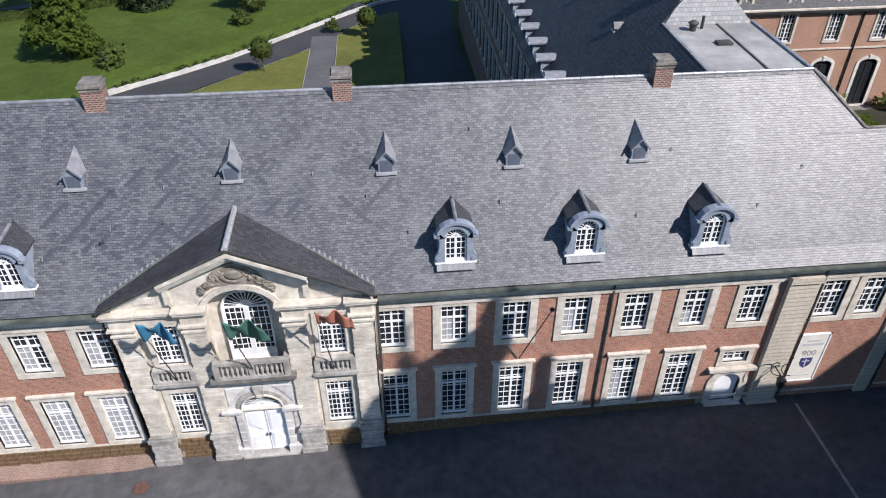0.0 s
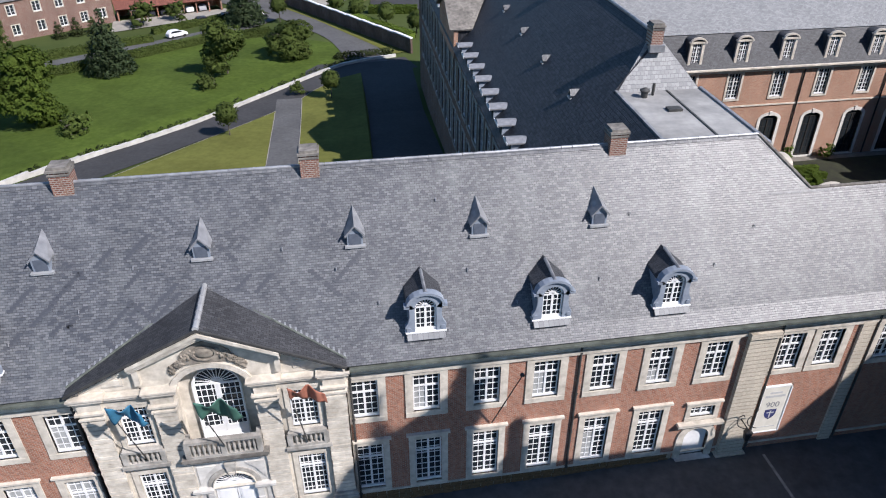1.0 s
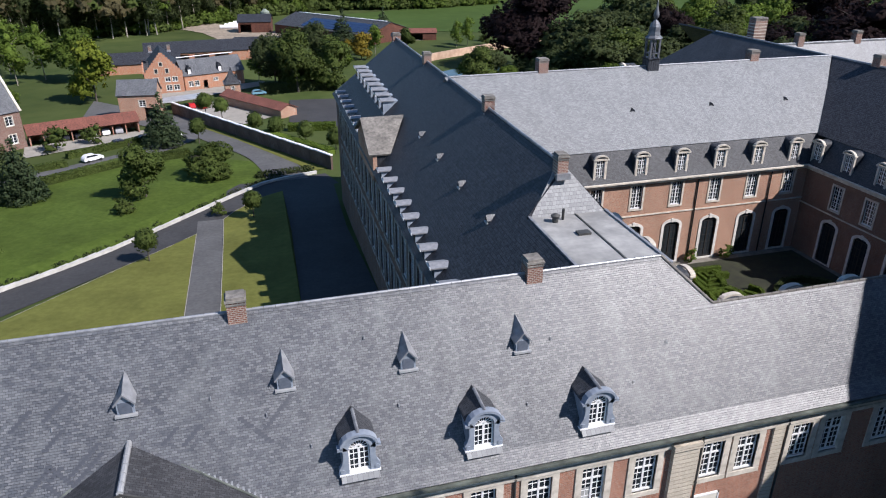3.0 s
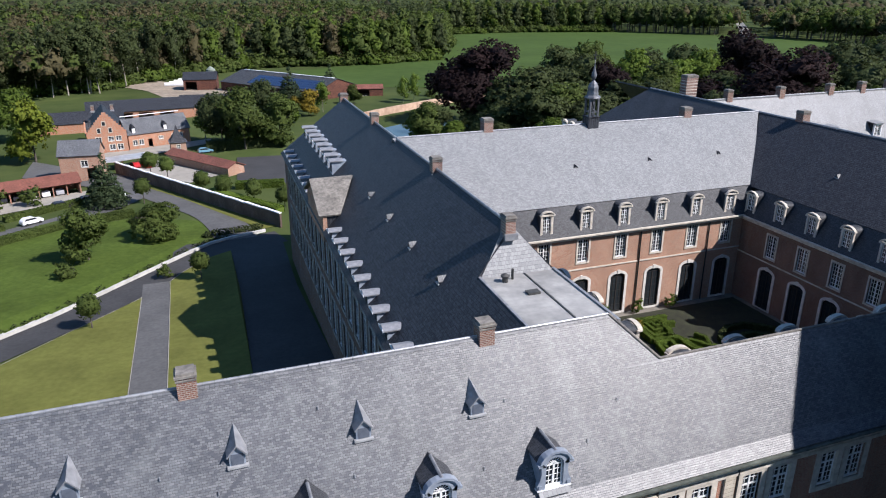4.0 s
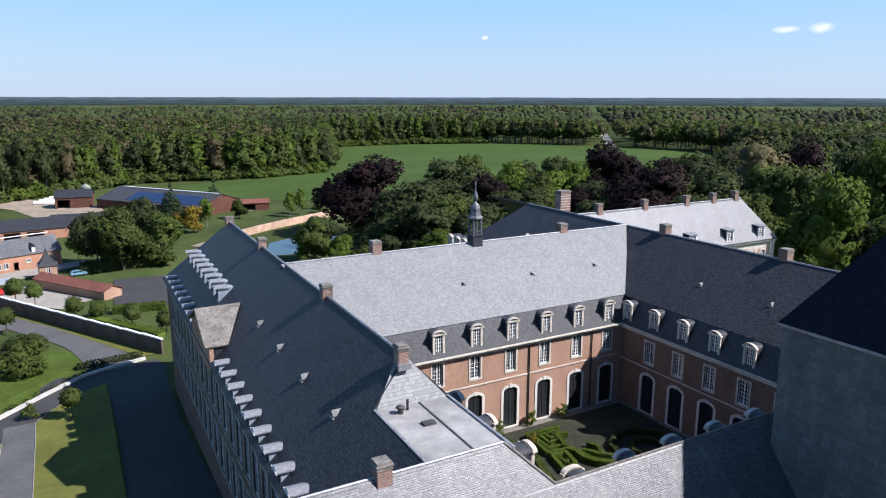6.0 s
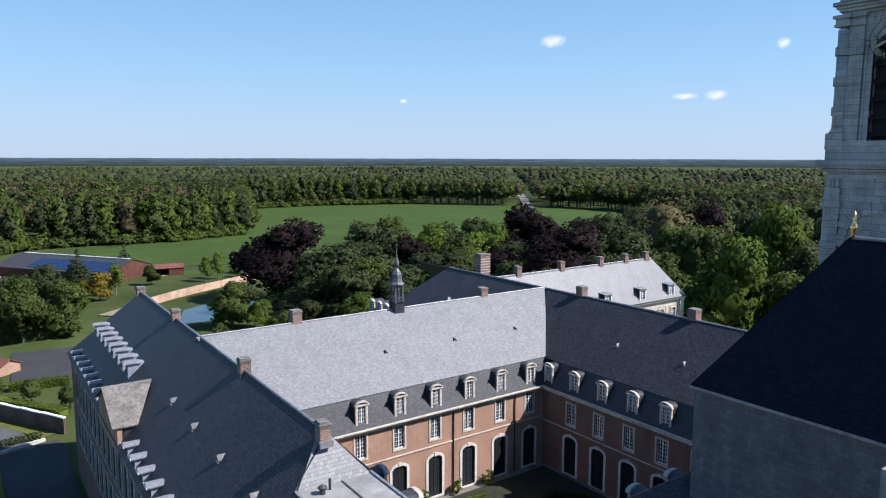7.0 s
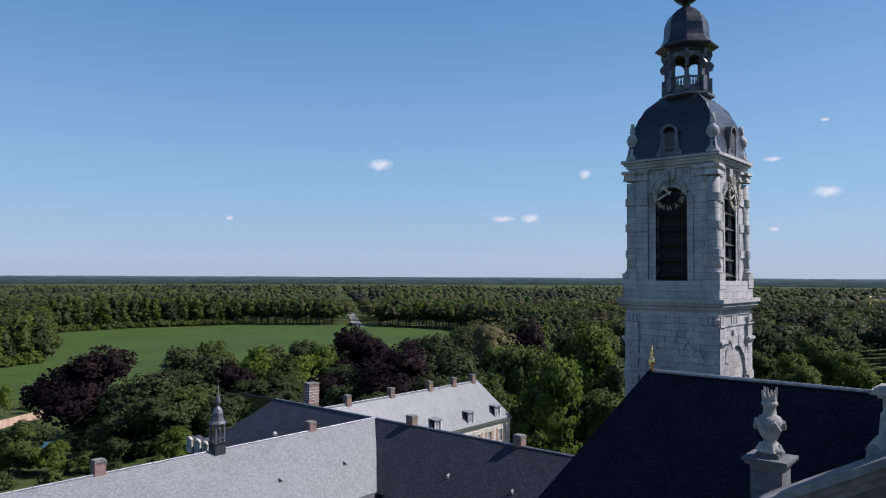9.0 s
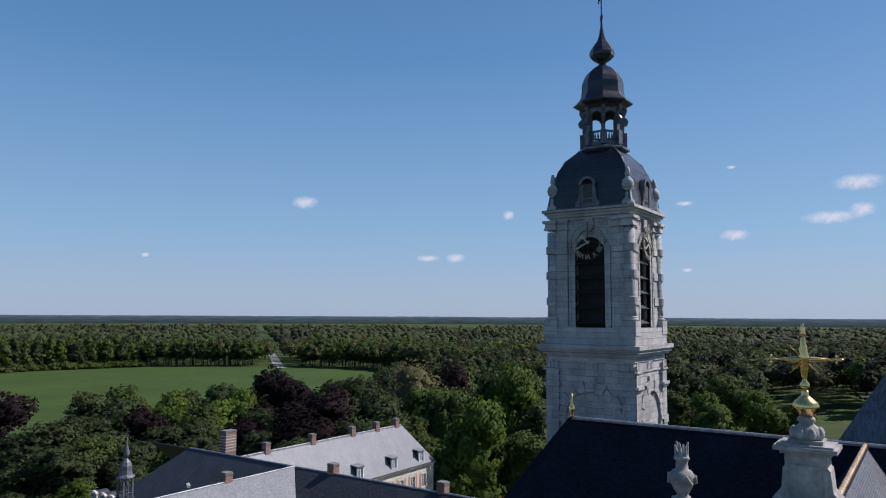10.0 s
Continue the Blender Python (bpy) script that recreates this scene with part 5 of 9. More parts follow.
VASE = to_mesh(lathe(bmesh.new(), [(0.6, 0), (0.62, 0.3), (0.36, 0.6), (0.3, 1.1), (0.2, 1.25), (0.44, 1.5), (0.56, 1.9), (0.46, 2.28), (0.22, 2.5), (0.2, 2.62), (0.27, 2.72), (0.22, 3.05), (0.13, 3.5)], 14), STONE_TOWER, True)
DATE_L, DATE_R = incised("17", 0.95), incised("00", 0.95)
for d in (DATE_L, DATE_R):
    d.materials.append(STONE_TOWER)
NUMERALS = [incised(s, 0.6) for s in ("XII", "I", "II", "III", "IIII", "V", "VI", "VII", "VIII", "IX", "X", "XI")]
for d in NUMERALS:
    d.materials.append(PALE_GILT)
for k in range(4):
    turn = TC @ pose(0, 0, 0, 0, 0, 90 * k)
    fm, bmx = turn @ pose(-HW, -HW, 0), turn @ pose(-HB, -HB, 0)
    wall(tower, fm, 2 * HW - 0.8, -1, 41.9, [], STONE_TOWER, 0.8, "shaft_wall")
    wall(tower, bmx, 2 * HB - 0.8, 43.0, 54.2, [(HB - 1.45, HB + 1.45, 43.95, 52.3)], STONE_TOWER, 0.8, "belfry_wall")
    spandrels(tower, bmx, [(HB, 50.85, 1.45, 1.45)], STONE_TOWER, 0.8)
    arch = arch_band(boxes((HB - 1.85, HB - 1.45, -0.1, 0.3, 43.95, 50.85), (HB + 1.45, HB + 1.85, -0.1, 0.3, 43.95, 50.85)), HB, 1.45, 50.85, 1.45, 0.4, -0.1, 0.3, 14)
    part("archivolt", arch, STONE_TOWER, tower, m=bmx)
    lip = arch_band(boxes((HB - 2.0, HB - 1.85, -0.18, 0.0, 43.95, 50.85), (HB + 1.85, HB + 2.0, -0.18, 0.0, 43.95, 50.85)), HB, 1.85, 50.85, 1.85, 0.15, -0.18, 0.0, 14)
    part("hood_mould", lip, STONE_TOWER, tower, m=bmx)
    for j in range(6):
        part("louvre", boxes((HB - 1.45, HB + 1.45, -0.5, 0.05, -0.05, 0.05)), LOUVRE, tower, m=bmx @ pose(0, 0.45, 44.6 + 1.38 * j, 34, 0, 0))
    part("louvre_frame", boxes((HB - 1.5, HB + 1.5, 0.62, 0.68, 43.9, 52.4)), LOUVRE, tower, m=bmx)
    # flat piers with proud courses beside the opening
    for x0, x1 in ((0.42, 1.62), (2 * HB - 1.62, 2 * HB - 0.42)):
        pier = part("pier", boxes((x0, x1, -0.1, 0.0, 43.95, 53.1)), STONE_TOWER, tower, m=bmx)
        for z0, z1, o in BLOCKS:
            part("block", boxes((x0 - o * 0.5 + 0.012, x1 + o * 0.5 - 0.012, -0.16 - o, -0.1, z0 + 0.02, z1 - 0.02)), STONE_TOWER, pier, m=bmx)
        part("capital", boxes((x0 - 0.1, x1 + 0.1, -0.3, 0.0, 53.1, 53.3), (x0 - 0.02, x1 + 0.02, -0.22, 0.0, 53.3, 53.75), (x0 - 0.16, x1 + 0.16, -0.4, 0.0, 53.75, 54.0)), STONE_TOWER, pier, m=bmx)
    # banded three-quarter column on the corner
    cm2 = turn @ pose(-HB + 0.02, -HB + 0.02, 0)
    col = part("corner_column", lathe(bmesh.new(), [(0.52, 44.95), (0.5, 46.0), (0.49, 52.9)], 16), STONE_TOWER, tower, m=cm2, smooth=True)
    part("plinth_block", boxes((-0.68, 0.68, -0.68, 0.68, 43.3, 44.6)), STONE_TOWER, col, m=cm2)
    part("base_roll", lathe(bmesh.new(), [(0.66, 44.6), (0.7, 44.7), (0.62, 44.8), (0.55, 44.88), (0.6, 44.93), (0.52, 45.0)], 16), STONE_TOWER, col, m=cm2, smooth=True)
    for z0, z1, o in BLOCKS:
        if o:
            part("drum", lathe(bmesh.new(), [(0.5, z0), (0.62, z0 + 0.03), (0.62, z1 - 0.03), (0.5, z1)], 16), STONE_TOWER, col, m=cm2)
    part("capital", boxes((-0.62, 0.62, -0.62, 0.62, 53.1, 53.3), (-0.54, 0.54, -0.54, 0.54, 53.3, 53.75), (-0.72, 0.72, -0.72, 0.72, 53.75, 54.0)), STONE_TOWER, col, m=cm2)
    # frieze over the opening: the year, parted by a small cartouche
    part("year", DATE_L, None, tower, m=bmx @ pose(HB - 1.35, -0.03, 53.25, 90, 0, 0))
    part("year", DATE_R, None, tower, m=bmx @ pose(HB + 1.35, -0.03, 53.25, 90, 0, 0))
    part("cartouche", prism(bmesh.new(), [(HB - 0.4, 54.0), (HB + 0.4, 54.0), (HB + 0.48, 53.3), (HB + 0.28, 52.9), (HB, 52.75), (HB - 0.28, 52.9), (HB - 0.48, 53.3)], -0.24, 0.0), STONE_TOWER, tower, m=bmx)
    # shaft: broad corner strips with capitals, a frieze, and a blind arch of long and short stones
    for x0, x1 in ((-0.12, 1.1), (2 * HW - 1.1, 2 * HW + 0.12)):
        strip = part("corner_strip", boxes((x0, x1, -0.22, 0.0, 25, 38.4)), STONE_TOWER, tower, m=fm)
        for z in (27.0, 31.0, 35.0):
            part("band_course", boxes((x0 - 0.06, x1 + 0.06, -0.32, -0.22, z, z + 0.7)), STONE_TOWER, strip, m=fm)
        part("capital", boxes((x0 - 0.08, x1 + 0.08, -0.34, 0.0, 38.4, 38.6), (x0 - 0.2, x1 + 0.2, -0.46, 0.0, 38.6, 38.85), (x0, x1, -0.25, 0.0, 38.85, 40.0), (x0 - 0.1, x1 + 0.1, -0.36, 0, 40.0, 40.16)), STONE_TOWER, strip, m=fm)
        for q in range(3):
            xq = x0 + 0.25 + q * (x1 - x0 - 0.5) / 2
            part("triglyph_bar", boxes((xq - 0.13, xq + 0.13, -0.28, -0.2, 40.25, 40.9)), STONE_TOWER, strip, m=fm)
    part("string_course", boxes((1.1, 2 * HW - 1.1, -0.1, 0.0, 40.0, 40.16)), STONE_TOWER, tower, m=fm)
    for q in range(4):
        part("triglyph_bar", boxes((HW - 0.72 + 0.4 * q, HW - 0.48 + 0.4 * q, -0.06, 0.0, 40.25, 40.9)), STONE_TOWER, tower, m=fm)
    for j in range(9):
        a0, a1 = math.pi * j / 9 + 0.008, math.pi * (j + 1) / 9 - 0.008
        o = 3.75 if j == 4 else 3.3 if j % 2 else 3.05
        (c0, s0), (c1, s1) = (math.cos(a1), math.sin(a1)), (math.cos(a0), math.sin(a0))
        part("voussoir", prism(bmesh.new(), [(HW + 2.35 * c0, 35.9 + 2.35 * s0), (HW + o * c0, 35.9 + o * s0), (HW + o * c1, 35.9 + o * s1), (HW + 2.35 * c1, 35.9 + 2.35 * s1)], -0.2 - 0.05 * (j % 2), 0.03), STONE_TOWER, tower, m=fm)
    for s in (-1, 1):
        part("impost", boxes((*sorted((HW + s * 2.3, HW + s * 3.0)), -0.3, 0.0, 35.4, 35.88)), STONE_TOWER, tower, m=fm)
        part("jamb_pier", boxes((*sorted((HW + s * 2.35, HW + s * 2.8)), -0.18, 0.0, 25, 35.4)), STONE_TOWER, tower, m=fm)
    ocu = part("oculus_surround", hoop(0.62, 0.3, 0.3, 20), STONE_TOWER, tower, m=fm @ pose(HW, -0.1, 34.6, 90, 0, 0))
    part("oculus_pane", lathe(bmesh.new(), [(0.62, -0.02), (0.62, 0.02)], 20), GLASS, ocu, m=fm @ pose(HW, -0.06, 34.6, 90, 0, 0))
    # open clock face: roman numerals on two iron rings
    for j, me in enumerate(NUMERALS):
        part("numeral", me, None, tower, m=bmx @ pose(HB, -0.5, 51.75) @ pose(0, 0, 0, 0, 30 * j, 0) @ pose(0, 0, 1.12, 90, 0, 0))
    for r in (1.06, 1.62):
        part("clock_ring", hoop(r, 0.03, 0.04, 36), BLACK, tower, m=bmx @ pose(HB, -0.46, 51.75, 90, 0, 0))
    for a in (0, 90):
        part("clock_stay", boxes((-1.9, 1.9, -0.03, 0.03, -0.025, 0.025)), BLACK, tower, m=bmx @ pose(HB, -0.44, 51.75, 0, a, 0))
    part("clock_pointer", prism(bmesh.new(), [(-0.05, -0.25), (0.05, -0.25), (0.09, 1.1), (0, 1.4), (-0.09, 1.1)], -0.03, 0.03), PALE_GILT, tower, m=bmx @ pose(HB, -0.54, 51.75, 0, -118, 0))
    part("clock_pointer", prism(bmesh.new(), [(-0.06, -0.2), (0.06, -0.2), (0.12, 0.75), (0, 1.0), (-0.12, 0.75)], -0.03, 0.03), PALE_GILT, tower, m=bmx @ pose(HB, -0.58, 51.75, 0, -42, 0))
    # dome window with scrolled sides
    dm2 = fm @ pose(HW, -0.02, 55.1) @ Matrix.Scale(1.2, 4)
    body = boxes((-0.56, 0.56, 0, 1.6, 0, 1.75))
    for s in (-1, 1):
        prism(body, [(s * 0.56, 0), (s * 0.98, 0), (s * 1.0, 0.3), (s * 0.78, 0.5), (s * 0.68, 1.1), (s * 0.6, 1.7), (s * 0.56, 1.75)], -0.06, 0.25)
    dw = part("dome_dormer", body, LEAD_DARK, tower, m=dm2)
    part("hood", arch_band(bmesh.new(), 0, 0.48, 1.7, 0.46, 0.2, -0.14, 1.5, 8), LEAD_DARK, dw, local=True)
    part("shutter", boxes((-0.36, 0.36, -0.04, 0.02, 0.7, 1.75)), GUTTER, dw, local=True)
    for q in range(4):
        part("vent_slot", boxes((-0.33 + 0.18 * q, -0.21 + 0.18 * q, -0.03, 0.02, 0.3, 0.55)), BLACK, dw, local=True)
    part("corner_vase", VASE, None, tower, m=fm @ pose(0.4, 0.4, 55.0))
    part("dome_rib", rod(rod(rod(bmesh.new(), (-4.08, -4.08, 55.1), (-3.66, -3.66, 57.8), 0.08), (-3.66, -3.66, 57.8), (-2.8, -2.8, 59.8), 0.08), (-2.8, -2.8, 59.8), (-1.75, -1.75, 60.9), 0.08), LEAD_DARK, tower, m=turn)
for z0, z1, o in ((40.95, 41.5, 0.1), (41.5, 41.75, 0.42), (41.75, 42.05, 0.62), (42.05, 42.4, 0.8), (42.4, 43.95, 0.28), (54.0, 54.25, -0.12), (54.25, 54.5, 0.05), (54.5, 54.72, 0.22), (54.72, 55.0, 0.42)):
    ring_band(z0, z1, o)


def sided(prof, n, turn=0.0):
    return lathe(bmesh.new(), prof, n, Matrix.Rotation(turn, 4, "Z"))


r2 = math.sqrt(2)
part("dome", sided([(r2 * r, z) for r, z in ((4.1, 55.0), (4.05, 55.4), (3.9, 56.5), (3.66, 57.8), (3.3, 58.9), (2.8, 59.8), (2.2, 60.5), (1.75, 60.9))], 4), SLATE_DOME, tower, m=TC)
part("lantern_base", sided([(2.1, 60.8), (2.5, 60.95), (2.5, 61.15), (2.2, 61.3), (1.9, 61.4), (1.9, 61.6)], 8), LEAD_DARK, tower, m=TC)
for k in range(8):
    km = TC @ pose(0, 0, 0, 0, 0, 45 * k + 22.5)
    post = part("lantern_post", boxes((1.6, 2.0, -0.17, 0.17, 61.4, 65.2)), LEAD_DARK, tower, m=km)
    part("post_foot", boxes((1.5, 2.25, -0.24, 0.24, 61.4, 62.75)), LEAD_DARK, post, m=km)
    part("scroll", prism(bmesh.new(), [(1.95, 63.4), (2.3, 63.55), (2.42, 63.9), (2.25, 64.2), (2.05, 64.35), (2.3, 64.9), (2.25, 65.2), (1.95, 65.2)], -0.14, 0.14), LEAD_DARK, post, m=km)
    part("lantern_rail", boxes((1.62, 1.78, -0.62, 0.62, 62.62, 62.8), (1.62, 1.78, -0.62, 0.62, 61.6, 61.76)), LEAD_DARK, tower, m=TC @ pose(0, 0, 0, 0, 0, 45 * k))
    for j in range(4):
        part("baluster", lathe(bmesh.new(), [(0.07, 61.76), (0.04, 61.9), (0.1, 62.2), (0.04, 62.5), (0.07, 62.62)], 8), LEAD_DARK, tower, m=TC @ pose(0, 0, 0, 0, 0, 45 * k) @ pose(1.7, -0.42 + 0.28 * j, 0))
    hd = bmesh.new()
    pts = arch_pts(0, 0.56, 64.2, 0.5, 8)
    for a, b in zip(pts, pts[1:]):
        prism(hd, [a, b, (b[0], 65.2), (a[0], 65.2)], -0.13, 0.13)
    bmesh.ops.remove_doubles(hd, verts=hd.verts[:], dist=1e-4)
    part("lantern_arch", hd, LEAD_DARK, tower, m=TC @ pose(0, 0, 0, 0, 0, 45 * k) @ pose(1.7, 0, 0, 0, 0, 90))
part("upper_dome", sided([(2.15, 65.1), (2.3, 65.35), (2.85, 65.6), (2.88, 65.72), (2.4, 66.1), (2.1, 66.6), (2.02, 67.2), (2.0, 67.8), (1.86, 68.3), (1.6, 68.8), (1.15, 69.25), (0.7, 69.55), (0.3, 69.8)], 8), SLATE_DOME, tower, m=TC)
part("onion", sided([(0.28, 69.75), (0.4, 70.0), (0.9, 70.3), (1.18, 70.65), (1.24, 70.95), (1.12, 71.35), (0.8, 71.85), (0.45, 72.3), (0.26, 72.9), (0.14, 73.6), (0.08, 74.3)], 8), SLATE_DOME, tower, m=TC)
cr = bmesh.new()
arch_band(cr, 0, 0.4, 74.6, 0.4, 0.05, -0.03, 0.03, 12)
arch_band(cr, 0, 0.4, 74.6, -0.4, 0.05, -0.03, 0.03, 12)
box(cr, -0.05, 0.05, -0.05, 0.05, 74.0, 78.4)
box(cr, -1.2, 1.2, -0.05, 0.05, 76.75, 76.87)
for s in (-1, 1):
    box(cr, s * 1.1 - 0.04, s * 1.1 + 0.04, -0.05, 0.05, 76.6, 77.02)
part("cross", cr, BLACK, tower, "black iron cross over an open orb", m=TC @ pose(0, 0, 0, 0, 0, 35))

# gilded cross on the church front
gc = thing("gilded_cross", "gilded cross with star rays on a stone pedestal", "cross", (FX + 0.6, CY, 38.6))
cm = pose(FX + 0.6, CY - 0.05, 0, 0, 0, -62)
pd = pose(FX + 0.6, CY - 0.05, 0, 0, 0, -90)
# the pedestal's shaded side is put into the darker stone
part("pedestal", boxes((-0.66, 0.66, -0.55, 0.55, 37.6, 40.3)), STONE_WORN_SHADED, gc, "grey stone pedestal with scrolled sides", m=pd)
for hx, hy, z0, z1 in ((0.8, 0.65, 40.3, 40.42), (1.0, 0.82, 40.42, 40.56), (0.88, 0.72, 40.56, 40.64), (0.55, 0.5, 40.64, 40.78)):
    part("moulding", boxes((-hx, hx, -hy, hy, z0, z1)), STONE_WORN_SHADED, gc, m=pd)
part("panel", boxes((-0.5, 0.5, -0.6, -0.55, 38.2, 39.95)), STONE_WORN_SHADED, gc, m=pd)
for s in (-1, 1):
    part("volute", prism(bmesh.new(), [(s * 0.66, 37.4), (s * 1.15, 37.4), (s * 1.2, 38.3), (s * 1.05, 38.8), (s * 0.8, 39.1), (s * 0.74, 39.8), (s * 0.66, 39.9)], -0.5, 0.5), STONE_WORN_SHADED, gc, m=pose(FX + 0.6, CY - 0.05, 0, 0, 0, -90))
    part("scroll", lathe(bmesh.new(), [(0.02, -0.55), (0.2, -0.55), (0.2, 0.55), (0.02, 0.55)], 14), STONE_WORN_SHADED, gc, m=pose(FX + 0.6, CY - 0.05, 0, 0, 0, -90) @ pose(s * 0.98, 0, 38.55, 90, 0, 0))
foot = part("foot", lathe(bmesh.new(), [(0.48, 40.76), (0.54, 40.9), (0.5, 41.1), (0.3, 41.24), (0.22, 41.32), (0.3, 41.4), (0.28, 41.5), (0.2, 41.55)], 14), STONE_WORN_SHADED, gc, m=cm, smooth=True)
for k in range(8):
    part("lobe", lathe(bmesh.new(), [(0.02, -0.2), (0.1, -0.14), (0.14, 0.0), (0.1, 0.14), (0.02, 0.22)], 8), STONE_WORN_SHADED, foot, local=True, m=pose(0.46 * math.cos(k * 0.785), 0.46 * math.sin(k * 0.785), 40.98), smooth=True)
part("ball", lathe(bmesh.new(), [(0.16, 41.5), (0.3, 41.66), (0.43, 41.84), (0.45, 41.9), (0.38, 42.05), (0.2, 42.2), (0.11, 42.3), (0.13, 42.4), (0.09, 42.46)], 18), GOLD, gc, m=cm, smooth=True)
part("upright", lathe(bmesh.new(), [(0.08, 42.44), (0.15, 42.55), (0.16, 42.66), (0.08, 42.78), (0.07, 42.84), (0.1, 42.95), (0.14, 43.2), (0.12, 43.36), (0.17, 43.4), (0.17, 43.6), (0.16, 43.68), (0.12, 43.95), (0.065, 44.3), (0.05, 44.34)], 12), GOLD, gc, m=cm, smooth=True)
part("finial", lathe(bmesh.new(), [(0.05, 44.3), (0.11, 44.42), (0.06, 44.52), (0.09, 44.6), (0.05, 44.68), (0.06, 44.75), (0.02, 44.8)], 10), GOLD, gc, m=cm, smooth=True)
for s in (-90, 90):
    arm = part("arm", lathe(bmesh.new(), [(0.12, 0.08), (0.1, 0.2), (0.11, 0.34), (0.07, 0.6), (0.04, 0.86), (0.04, 0.94), (0.07, 1.0), (0.04, 1.06), (0.03, 1.16), (0.055, 1.24), (0.03, 1.32), (0.01, 1.38)], 10), GOLD, gc, m=cm @ pose(0, 0, 43.52, 0, s, 0), smooth=True)
    part("knob", lathe(bmesh.new(), [(0.02, -0.17), (0.05, -0.12), (0.025, -0.06), (0.025, 0.06), (0.05, 0.12), (0.02, 0.17)], 8), GOLD, arm, local=True, m=pose(0, 0, 1.1, 0, 90, 0), smooth=True)
for a in range(4):
    part("ray", rod(bmesh.new(), (0, 0, 0.1), (0, 0, 0.74), 0.045, 0.004, 5), GOLD, gc, m=cm @ pose(0, 0, 43.52, 0, 45 + 90 * a, 0))

fin = part("ridge_finial", lathe(bmesh.new(), [(0.2, 37.0), (0.12, 37.3), (0.22, 37.5), (0.28, 37.7), (0.2, 37.95), (0.1, 38.1), (0.16, 38.25), (0.08, 38.45), (0.03, 38.9)], 12, pose(52, -4.6, 0)), GOLD, church, "gilded ridge finial", smooth=True)

# ---- gatehouse centrepiece ----
PY = -0.35
PC = -7.3
DOOR_W, DOOR_Z, DOOR_SPRING, DOOR_RISE = 2.24, 0.95, 4.72, 1.05
SIDE_X = (-11.35, -3.05)
COLUMNS = (-13.1, -9.72, -4.8, -1.42)
portal_holes = [hole(PC - PX0, 0.3, DOOR_W, DOOR_SPRING + DOOR_RISE - 0.3), hole(PC - PX0, 7.5, 3.8, 5.55)]
for x in SIDE_X:
    portal_holes += [hole(x - PX0, 8.35, 1.4, 2.6), hole(x - PX0, 2.87, 1.45, 3.3)]
pm = pose(PX0, PY, 0)
for a, b, top in ((PX0, PC - 3.4, 12.25), (PC - 3.4, PC + 3.4, 13.05), (PC + 3.4, PX1, 12.25)):
    wall(gate, pose(a, PY, 0), b - a, -1, top, [(h0 + PX0 - a, h1 + PX0 - a, h2, h3) for h0, h1, h2, h3 in portal_holes if a < (h0 + h1) / 2 + PX0 < b], STONE, 0.35, "centrepiece_wall", "cream stone centrepiece wall")
spandrels(gate, pm, [(PC - PX0, 11.15, 1.9, 1.9), (PC - PX0, DOOR_SPRING, DOOR_W / 2, DOOR_RISE)], STONE, 0.35)
wall(gate, pose(PX0, PY + 0.9, 0), PX1 - PX0, -1, 13.05, [hole(PC - PX0, 0.3, DOOR_W, 5.4), hole(PC - PX0, 7.6, 2.3, 4.75)] + portal_holes[2:], STONE, 0.3, "inner_wall")
spandrels(gate, pose(PX0, PY + 0.9, 0), [(PC - PX0, 11.2, 1.15, 1.15)], STONE, 0.3)
for s in (PX0, PX1 - 0.3):
    part("centrepiece_return", boxes((s, s + 0.3, PY, 0.2, -1, 12.3)), STONE, gate)
for s in (-1, 1):
    part("niche_jamb", boxes((PC + s * 2.06 - 0.16, PC + s * 2.06 + 0.16, PY + 0.35, PY + 0.92, 7.4, 11.15)), STONE, gate)
    part("niche_impost", boxes((PC + s * 2.06 - 0.24, PC + s * 2.06 + 0.2, PY - 0.1, PY + 0.92, 11.0, 11.16)), STONE, gate)
part("niche_vault", arch_band(bmesh.new(), PC, 1.9, 11.15, 1.9, 0.2, PY + 0.3, PY + 0.95, 14), STONE, gate)
part("niche_archivolt", arch_band(bmesh.new(), PC, 1.93, 11.15, 1.93, 0.3, PY - 0.14, PY + 0.1, 14), STONE, gate)
for x in SIDE_X:
    window(gate, pose(x, PY, 8.35), 1.4, 2.6, 6, 7, STONE, 0.24, transom=0.7)
    window(gate, pose(x, PY, 2.87), 1.45, 3.3, 6, 8, STONE, 0.28, transom=0.7)
# glazed double door on the balcony, with a radiating fanlight
bd = window(gate, pose(PC, PY + 0.75, 7.6), 2.3, 3.6, 8, 8, WHITE, 0.05, transom=0.985, arch=1.12, fan=13, name="balcony_door")
for s in (-1, 1):
    part("kick_panel", boxes((*sorted((s * 0.1, s * 1.08)), 0.1, 0.16, 0.08, 0.62)), WHITE, bd, local=True)
    part("meeting_stile", boxes((*sorted((s * 0.01, s * 0.14)), 0.09, 0.16, 0.05, 3.5)), WHITE, bd, local=True)
ob = window(gate, pose(PC, PY - 0.26, DOOR_SPRING), DOOR_W - 0.06, 0.12, 2, 1, STONE, 0.05, arch=DOOR_RISE - 0.16, fan=14, name="fanlight")
